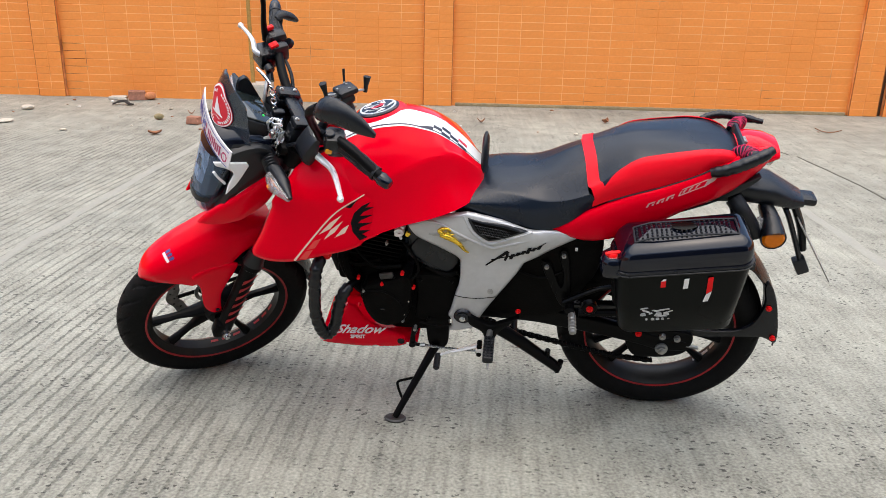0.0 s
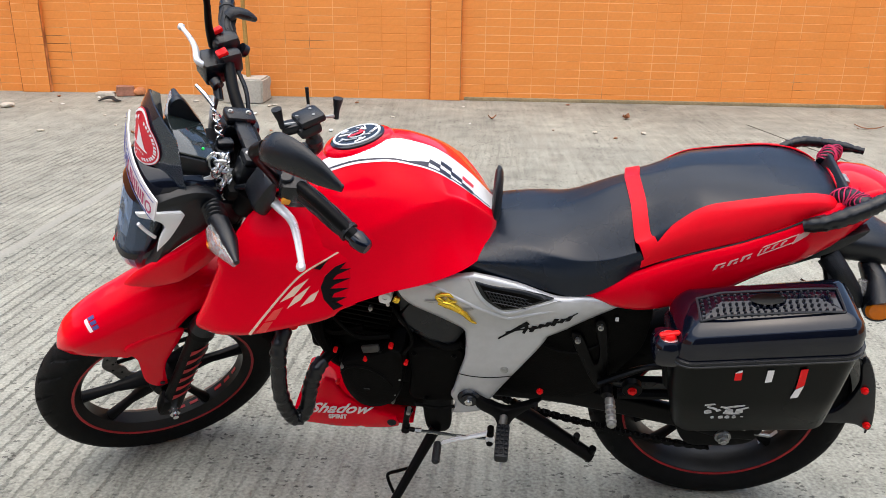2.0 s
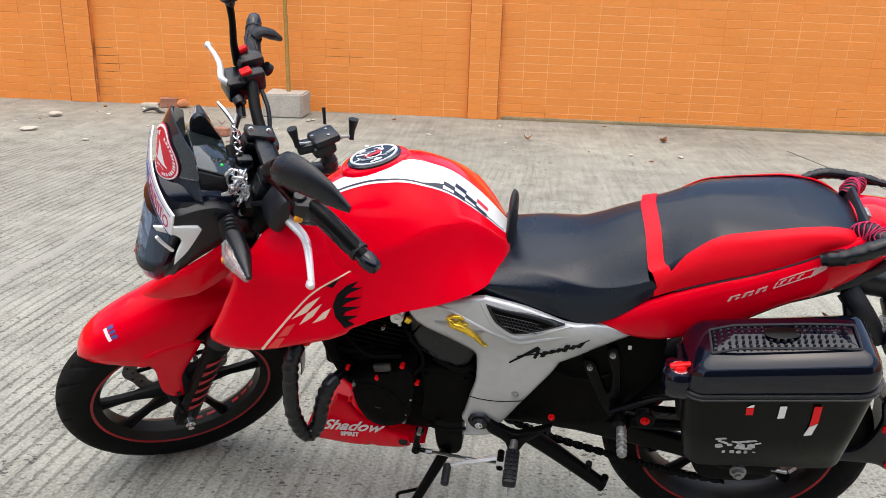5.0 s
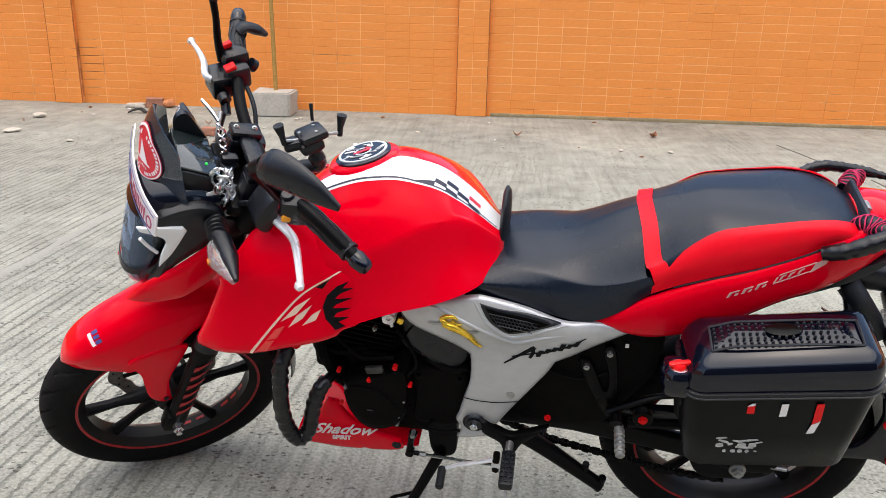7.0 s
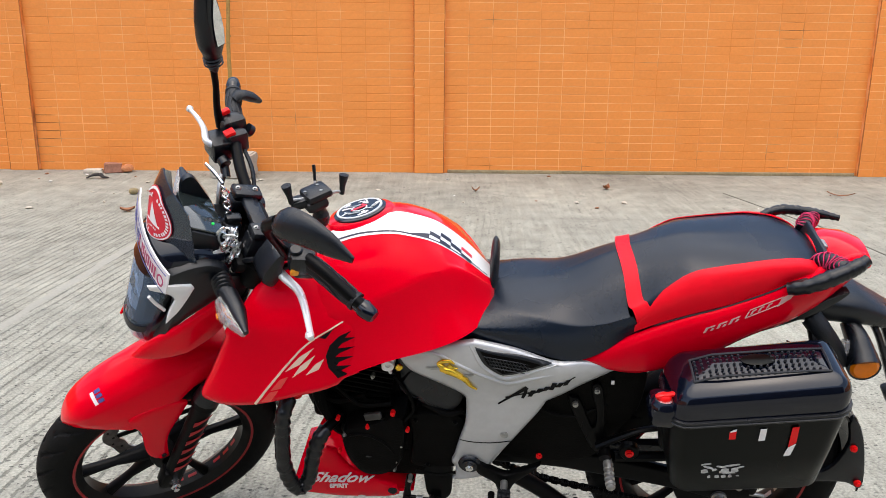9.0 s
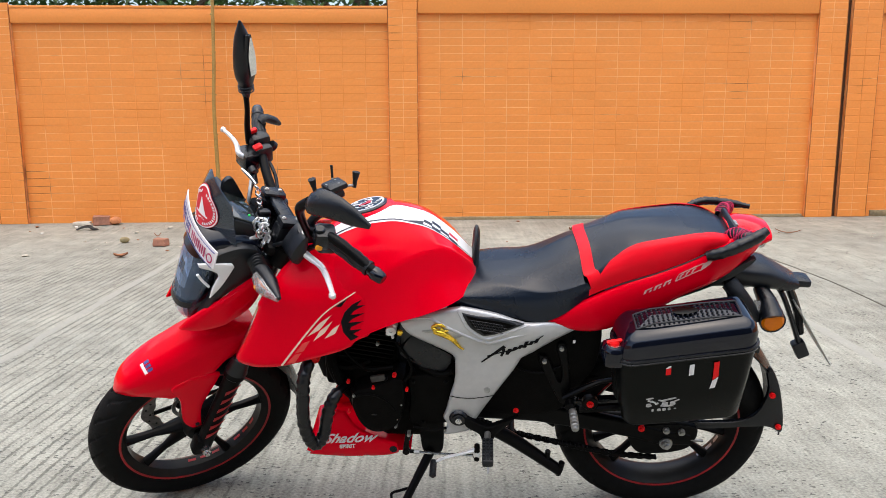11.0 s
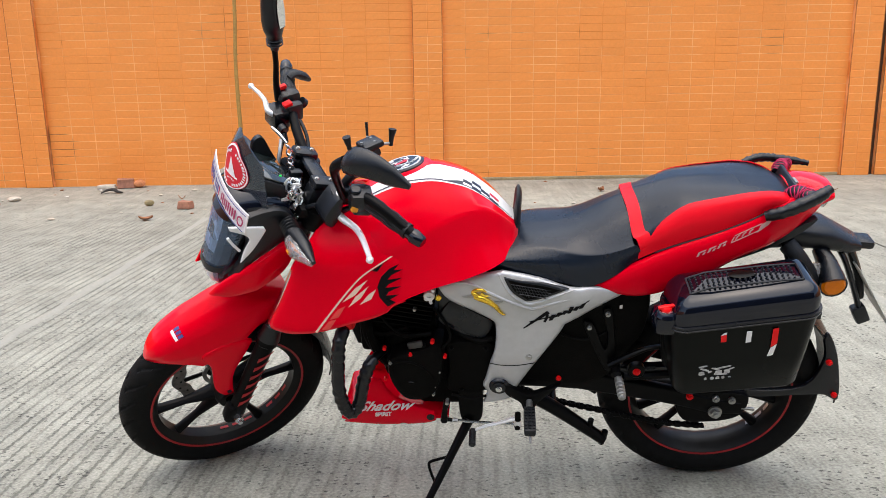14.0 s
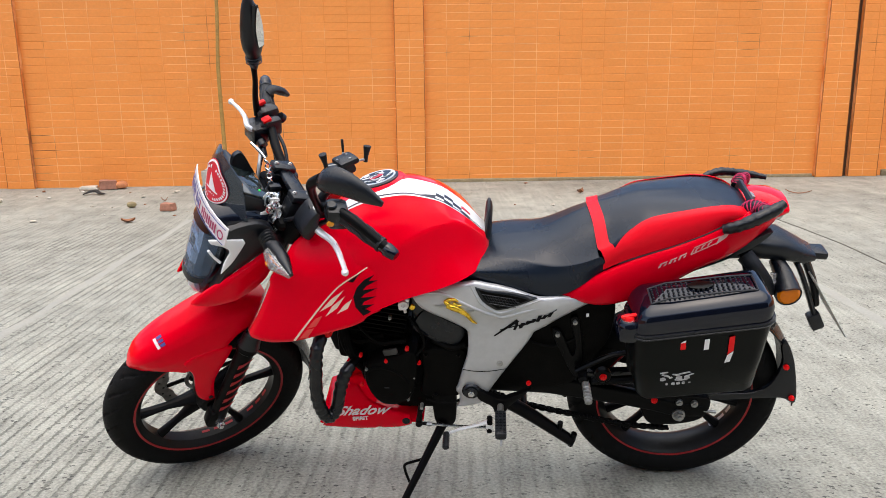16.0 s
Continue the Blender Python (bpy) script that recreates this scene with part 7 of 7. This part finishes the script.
steered("throttle_rest", join(tube([(-0.302, 0.318, 1.045), (-0.285, 0.322, 1.050), (-0.262, 0.325, 1.035), (-0.245, 0.327, 1.018)], [0.020, 0.021, 0.022, 0.012], 12, flat=0.55)), GRIP, bars, "black thumb rest on the throttle")
steered("brake_lever", tube([(-0.382, 0.200, 1.024), (-0.396, 0.208, 1.038), (-0.391, 0.240, 1.044), (-0.393, 0.28, 1.044), (-0.400, 0.325, 1.040)], [0.009, 0.009, 0.008, 0.007, 0.006], 12, flat=0.8), LEVER, bars, "bright alloy brake lever")
steered("lever_ball", lathe([(0.0, -0.008), (0.006, -0.006), (0.0085, 0), (0.006, 0.006), (0.0, 0.008)], (-0.401, 0.329, 1.040), 16), LEVER, bars)
for cable in (tube([(-0.378, 0.165, 0.975), (-0.405, 0.13, 0.945), (-0.42, 0.10, 0.90), (-0.42, 0.07, 0.85)], 0.006, 8), tube([(-0.330, 0.19, 1.0), (-0.345, 0.16, 0.975), (-0.36, 0.11, 0.93), (-0.38, 0.06, 0.88)], 0.0055, 8), tube([(-0.322, 0.20, 1.0), (-0.320, 0.15, 0.97), (-0.34, 0.09, 0.92), (-0.36, 0.05, 0.87)], 0.005, 8),
                        tube([(-0.365, -0.14, 0.985), (-0.40, -0.10, 0.965), (-0.43, -0.06, 0.92), (-0.43, -0.03, 0.86)], 0.006, 8), tube([(-0.33, -0.17, 0.99), (-0.37, -0.13, 0.95), (-0.40, -0.09, 0.90), (-0.41, -0.05, 0.84)], 0.006, 8), tube([(-0.32, -0.165, 0.985), (-0.35, -0.12, 0.93), (-0.38, -0.09, 0.88), (-0.40, -0.06, 0.82)], 0.005, 8)):
    steered("cable", cable, BLACK, bars, "black control cable")
steered("brake_hose", join(tube([(-0.388, 0.150, 0.985), (-0.405, 0.120, 0.965), (-0.420, 0.10, 0.93)], 0.0045, 8)), DULL, bars)
# mirrors
ml = steered("mirror", tube([(-0.340, -0.160, 1.012), (-0.358, -0.185, 1.075), (-0.374, -0.212, 1.135), (-0.380, -0.238, 1.178), (-0.366, -0.262, 1.206)], [0.010, 0.009, 0.010, 0.012, 0.012], 12), SATIN, None, "black rear-view mirror on a bent stem")


def mirror_head(points, ws, hs, steps=9):
    cp = curve(points, steps)
    rings = []
    for i, p in enumerate(cp):
        t = i / (len(cp) - 1) * (len(ws) - 1)
        w, h = np.interp(t, range(len(ws)), ws), np.interp(t, range(len(hs)), hs)
        d = Vector(cp[min(i + 1, len(cp) - 1)] - cp[max(i - 1, 0)]).normalized()
        rings.append((Vector(p), d, float(w), float(h)))
    return rings


rings = []
for p, d, w, h in mirror_head([(-0.366, -0.264, 1.212), (-0.352, -0.288, 1.220), (-0.328, -0.328, 1.224), (-0.286, -0.402, 1.214)], [0.020, 0.029, 0.032, 0.031, 0.028, 0.022, 0.006], [0.016, 0.024, 0.026, 0.024, 0.020, 0.013, 0.005]):
    s = d.cross(Vector((0, 0, 1))).normalized()
    u = Vector((0.35, 0, 1)).normalized()
    rings.append([p + s * h * math.cos(a) * (1.0 if math.cos(a) > 0 else 0.35) + u * w * math.sin(a) for a in np.linspace(0, 2 * math.pi, 20, endpoint=False)])
steered("mirror_shell", sheet(rings), BLACK, ml, "black pointed mirror shell", 60)
mr = steered("mirror", tube([(-0.352, 0.255, 1.030), (-0.352, 0.258, 1.075), (-0.344, 0.262, 1.130), (-0.341, 0.266, 1.175)], [0.011, 0.008, 0.007, 0.008], 12), SATIN, None, "black rear-view mirror folded upright on its stem")
rings = []
for t in np.linspace(0, 1, 18):
    z = 1.165 + 0.206 * t
    c = Vector((lin(t, [0, 0.3, 1], [-0.341, -0.334, -0.328]), lin(t, [0, 1], [0.266, 0.278]), z))
    w = lin(t, [0, 0.1, 0.2, 0.3, 0.6, 0.85, 1], [0.010, 0.022, 0.028, 0.044, 0.043, 0.024, 0.003])
    h = lin(t, [0, 0.2, 0.4, 0.8, 1], [0.010, 0.020, 0.028, 0.018, 0.003])
    s1, s2 = Vector((0.80, 0.60, 0)), Vector((-0.60, 0.80, 0))
    rings.append([c + s1 * w * 0.72 * math.cos(a) + s2 * h * math.sin(a) for a in np.linspace(0, 2 * math.pi, 20, endpoint=False)])
steered("mirror_shell", sheet(rings), BLACK, mr, "black pointed mirror shell", 60)
for k in range(3):
    zc = 1.183 + 0.007 * k
    steered("neck_rib", lathe([(0.018, -0.002), (0.021, 0), (0.018, 0.002)], (-0.338, 0.267, zc), 18, axis="z"), GRIP, mr)
rows, rim_rows = [], []
face, across = Vector((0.5, -0.85, 0)), Vector((0.85, 0.5, 0))
for t in np.linspace(0.0, 1.0, 9):
    c = Vector((-0.327 + 0.004 * t, 0.259, 1.234 + 0.104 * t))
    w = 0.010 * math.sin(math.pi * min(1, 0.25 + 0.75 * t)) + 0.002
    rows.append([c + face * 0.014 - across * w, c + face * 0.015 + across * w])
    e = c + Vector((0, 0, 0.010 * (t - 0.5)))
    rim_rows.append([e + face * 0.004 - across * (w + 0.004), e + face * 0.012 - across * (w + 0.002), e + face * 0.012 + across * (w + 0.004), e + face * 0.002 + across * (w + 0.003)])
steered("mirror_rim", shell(rim_rows, 0.002), BLACK, mr, "black rim round the mirror glass", 60)
steered("mirror_glass", shell(rows, 0.002), MIRROR, mr, "mirror glass")

# ---- things carried by the motorcycle ----
BOX = thing("pannier", BIKE @ Matrix.Translation((0.007, 0, -0.007)), "hard black plastic side case with glossy lid and stickers", "side case")
FACEY = -0.312


def case_ring(z, inset, x0, x1, y0, y1, r=0.035, n=6, lean=0.0):
    pts = []
    for cx, cy, a0 in ((x1 - r, y1 - r, 0), (x0 + r, y1 - r, 90), (x0 + r, y0 + r, 180), (x1 - r, y0 + r, 270)):
        for a in np.radians(np.linspace(a0, a0 + 90, n)):
            pts.append(Vector((cx + (r - inset) * math.cos(a), cy + (r - inset) * math.sin(a), 0)))
    return [Vector((p.x, p.y, z + lin(p.x, [0.48, 0.80], [-lean, lean]))) for p in pts]


SEAM = [(0.483, 0.712), (0.803, 0.760)]
rings = []
for t, ins in ((0.0, 0.020), (0.02, 0.008), (0.06, 0.002), (0.5, 0.0), (1.0, 0.0)):
    x0, x1 = lin(t, [0, 1], [0.512, 0.484]), lin(t, [0, 1], [0.796, 0.802])
    y0 = lin(t, [0, 1], [-0.292, FACEY])
    ring = []
    for p in case_ring(0, ins, x0, x1, y0, -0.150):
        zb = lin(p.x, [0.51, 0.65, 0.80], [0.506, 0.516, 0.544])
        zs = lin(p.x, [0.48, 0.803], [0.706, 0.757])
        ring.append(Vector((p.x, p.y, zb + (zs - zb) * t)))
    rings.append(ring)
body = part("case_body", sheet(rings), CASE, BOX, "black moulded lower case", 50)
rings = []
for dz, ins in ((-0.001, 0.002), (0.0, -0.005), (0.004, -0.006), (0.006, -0.003), (0.008, -0.006), (0.012, -0.005), (0.013, 0.002)):
    rings.append([Vector((p.x, p.y, lin(p.x, [0.48, 0.803], [0.706, 0.757]) + dz)) for p in case_ring(0, ins, 0.484, 0.802, FACEY, -0.150)])
part("seam_rim", sheet(rings), BLACK, BOX, "raised rim where the lid closes", 40)
rings = []
for t, ins in ((0.0, 0.0), (0.35, 0.001), (0.60, 0.006), (0.78, 0.016), (0.90, 0.030), (0.97, 0.050), (1.0, 0.075)):
    ring = []
    for p in case_ring(0, min(ins, 0.033), 0.484 + max(0, ins - 0.033), 0.802 - max(0, ins - 0.033), FACEY + max(0, ins - 0.033), -0.150 - max(0, ins - 0.033)):
        zs = lin(p.x, [0.48, 0.803], [0.719, 0.770])
        top = lin(p.x, [0.48, 0.56, 0.70, 0.80], [0.772, 0.808, 0.829, 0.836])
        ring.append(Vector((p.x, p.y, zs + (top - zs) * (t if t < 0.9 else 0.9 + (t - 0.9) * 0.8))))
    rings.append(ring)
lid = part("lid", sheet(rings), GLOSSBLACK, BOX, "glossy black domed lid", 50)


def lid_z(x, y):
    """Height of the domed lid."""
    zs = lin(x, [0.48, 0.803], [0.719, 0.770])
    top = lin(x, [0.48, 0.56, 0.70, 0.80], [0.772, 0.808, 0.829, 0.836])
    t = lin(min(y - FACEY, -0.150 - y), [0.0, 0.001, 0.006, 0.016, 0.030, 0.050, 0.075], [0.0, 0.35, 0.60, 0.78, 0.90, 0.956, 0.98])
    return zs + (top - zs) * t


studs = []
for i in range(20):
    for j in range(5):
        x, y = 0.530 + 0.0112 * i, -0.265 + 0.0112 * j
        if 7 < i < 12 and 1 < j:
            continue
        z = lid_z(x, y)
        studs.append(rod((x, y, z - 0.002), (x, y, z + 0.0024), 0.0030, 0.0020, 8))
part("studs", join(*studs), STUD, lid, "rows of raised studs")
frame_pts = [(0.523, -0.272), (0.760, -0.272), (0.760, -0.212), (0.523, -0.212)]
part("stud_frame", join(*[tube([(x_, y_, lid_z(x_, y_) + 0.001) for x_, y_ in zip(np.linspace(a[0], b_[0], 7), np.linspace(a[1], b_[1], 7))], 0.0024, 6, 1) for a, b_ in zip(frame_pts, frame_pts[1:] + frame_pts[:1])]), STUD, lid)
oval = lathe([(0.0, 0.0), (0.026, 0.0), (0.028, 0.0015), (0.024, 0.0028), (0.0, 0.002)], (0, 0, 0), 28, axis="z")
oval.transform(Matrix.Translation((0.640, -0.236, lid_z(0.64, -0.236) - 0.0005)) @ Matrix.Rotation(radians(-7), 4, "Y") @ Matrix.Diagonal((1.1, 0.58, 1, 1)))
part("lid_emblem", oval, CASE, lid, "oval moulded emblem")
lug = part("lock_lug", join(block((0.478, -0.262, 0.712), (0.062, 0.075, 0.050), 0.018), rod((0.476, -0.270, 0.728), (0.476, -0.270, 0.746), 0.030, 0.027, 24, 0.006)), GLOSSBLACK, BOX, "black lock housing")
part("lock_cap", join(rod((0.474, -0.272, 0.743), (0.474, -0.272, 0.754), 0.013, 0.012, 18, 0.003), block((0.474, -0.272, 0.753), (0.038, 0.011, 0.008), 0.004, (0, -6, 10))), REDBOLT, lug, "red lock cover")
part("lock_ring", rod((0.474, -0.272, 0.740), (0.474, -0.272, 0.747), 0.0175, n=20), CHROME, lug)
part("latch", join(block((0.806, -0.25, 0.745), (0.016, 0.05, 0.028), 0.005), block((0.812, -0.25, 0.730), (0.012, 0.04, 0.02), 0.004)), BLACK, BOX, "black latch")
fy = lambda x, z: lin(z, [0.56, 0.72], [-0.2945, FACEY]) - 0.0006
for pts, m_ in (([(0.594, 0.684), (0.606, 0.686), (0.604, 0.708), (0.592, 0.705)], REDBOLT), ([(0.648, 0.684), (0.659, 0.687), (0.657, 0.719), (0.646, 0.717)], STICKERWHITE), ([(0.705, 0.671), (0.717, 0.684), (0.713, 0.728), (0.701, 0.725)], REDBOLT), ([(0.702, 0.644), (0.714, 0.648), (0.717, 0.681), (0.705, 0.669)], STICKERWHITE)):
    part("reflective_strip", decal(pts, fy), m_, BOX)
part("reflective_strip", decal([(0.592, 0.7045), (0.603, 0.7075), (0.6035, 0.7135), (0.598, 0.712)], fy, 0.002), STICKERWHITE, BOX)
# worn transfer, only its patches left
random.seed(11)
for x, z, w, h, a in ((0.566, 0.622, 0.020, 0.005, 15), (0.572, 0.612, 0.022, 0.006, -20), (0.566, 0.600, 0.014, 0.012, 10), (0.584, 0.606, 0.010, 0.006, 30), (0.604, 0.606, 0.016, 0.013, 0), (0.622, 0.609, 0.014, 0.014, 10), (0.613, 0.622, 0.034, 0.005, 18), (0.596, 0.616, 0.020, 0.005, -12), (0.612, 0.600, 0.026, 0.005, 6), (0.630, 0.618, 0.016, 0.004, 28), (0.598, 0.600, 0.008, 0.006, 0),
                      (0.577, 0.584, 0.006, 0.008, 6), (0.592, 0.586, 0.009, 0.009, 6), (0.604, 0.588, 0.009, 0.009, 6), (0.616, 0.590, 0.007, 0.009, 6), (0.630, 0.592, 0.006, 0.003, 6)):
    z -= 0.014
    ca, sa = math.cos(radians(a)), math.sin(radians(a))
    part("worn_patch", decal([(x + ca * u * w / 2 - sa * v * h / 2, z + sa * u * w / 2 + ca * v * h / 2) for u, v in ((-1, -0.7), (-0.2, -1), (1, -0.6), (0.8, 0.8), (0, 1), (-0.9, 0.6))], fy), WORN, BOX, "worn white transfer on the case")
part("case_carrier", join(tube([(0.50, -0.16, 0.70), (0.51, -0.15, 0.54), (0.54, -0.14, 0.480), (0.66, -0.15, 0.482), (0.78, -0.16, 0.512), (0.81, -0.15, 0.60)], 0.009, 8), tube([(0.55, -0.20, 0.498), (0.60, -0.25, 0.500), (0.70, -0.25, 0.516), (0.78, -0.22, 0.532)], 0.007, 8), tube([(0.52, -0.145, 0.70), (0.50, -0.11, 0.74), (0.52, -0.08, 0.79)], 0.009, 8), tube([(0.79, -0.145, 0.72), (0.79, -0.10, 0.77), (0.78, -0.06, 0.81)], 0.009, 8)), SATIN, BOX, "black tubular carrier")

mount = thing("phone_mount", BIKE, "black claw phone mount clamped to the handlebar", "phone holder")
MC = Vector((-0.187, -0.150, 1.086))


def mpart(name, bm, mat, parent=None, label=""):
    return part(name, bm, mat, parent or mount, label)


plate_m = mpart("cradle", join(block(tuple(MC + Vector((0.004, 0.004, 0.006))), (0.050, 0.052, 0.016), 0.007, (0, -8, 38)), block(tuple(MC + Vector((0.0, 0.0, -0.012))), (0.044, 0.046, 0.022), 0.008, (0, -8, 38)), block(tuple(MC + Vector((-0.026, -0.010, -0.008))), (0.034, 0.034, 0.018), 0.006, (0, -8, 20))), BLACK)
foot = STEER @ Vector((-0.335, -0.105, 0.985))
mpart("stalk", tube([MC + Vector((0, 0, -0.015)), MC + Vector((0.010, 0.004, -0.036)), MC + Vector((0.006, 0.012, -0.060)), (MC + foot) / 2 + Vector((0.0, 0, -0.01)), foot], [0.012, 0.010, 0.014, 0.011, 0.013], 12), BLACK, plate_m)
mpart("ball_joint", lathe([(0.0, -0.016), (0.011, -0.012), (0.016, 0.0), (0.011, 0.012), (0.0, 0.016)], tuple(MC + Vector((0.008, 0.006, -0.042))), 18, axis="z"), BLACK, plate_m)
for ox, oy, oz in ((-0.036, -0.026, 0.004), (0.046, 0.032, -0.004), (-0.010, 0.056, 0.002)):
    p = MC + Vector((ox, oy, oz))
    mpart("claw_arm", rod(MC + Vector((ox * 0.4, oy * 0.4, 0.000)), p, 0.0032, n=8), DULL, plate_m)
    mpart("claw", tube([p + Vector((0, 0, -0.006)), p + Vector((ox * 0.05, oy * 0.05, 0.010)), p + Vector((ox * 0.14, oy * 0.14, 0.032))], [0.005, 0.0055, 0.0095] if oy < 0.05 else [0.003, 0.003, 0.0035], 12), GRIP, plate_m)
for ox, oy in ((-0.012, -0.012), (0.016, -0.004), (0.004, 0.018)):
    mpart("cradle_screw", rod(MC + Vector((ox, oy, 0.013)), MC + Vector((ox, oy, 0.016)), 0.003, n=8), DULL, plate_m)

chain_t = thing("key_chain", BIKE, "bright steel key chain hanging from the ignition key", "key chain")


def link(p, turn, size=0.0065):
    pts = [(size * 1.6 * math.cos(a), size * math.sin(a), 0) for a in np.linspace(0, 2 * math.pi, 13)]
    b_ = tube(pts, 0.0025, 6, smooth=False)
    b_.transform(Matrix.Translation(p) @ Euler(turn).to_matrix().to_4x4())
    b_.transform(STEER)
    return b_


random.seed(21)
CLUSTER = Vector((-0.426, -0.060, 0.972))
top = Vector((-0.402, 0.035, 1.045))
for k in range(9):
    t = k / 8
    p = top + Vector((-0.010 * t, -0.045 * t, -0.075 * t))
    part("link", link(p, (1.57 * (k % 2), 1.1, 0.4)), CHROME, chain_t)
for k in range(34):
    p = CLUSTER + Vector((random.uniform(-0.014, 0.014), random.uniform(-0.012, 0.012), random.uniform(-0.050, 0.045)))
    part("link", link(p, (random.uniform(0, 3), random.uniform(0, 3), random.uniform(0, 3)), 0.0085), CHROME, chain_t)
for c, s, tr in (((-0.432, -0.035, 0.905), (0.006, 0.003, 0.045), (0, 0, 20)), ((-0.440, 0.004, 0.935), (0.006, 0.003, 0.040), (10, 10, 40))):
    b_ = block(c, s, 0.001, tr)
    b_.transform(STEER)
    part("key", b_, CHROME, chain_t, "bright key")
b_ = tube([(-0.420, 0.095, 1.070), (-0.410, 0.07, 1.062), (-0.402, 0.045, 1.050)], [0.0035, 0.0045, 0.0035], 10)
b_.transform(STEER)
part("swivel_clip", b_, CHROME, chain_t)
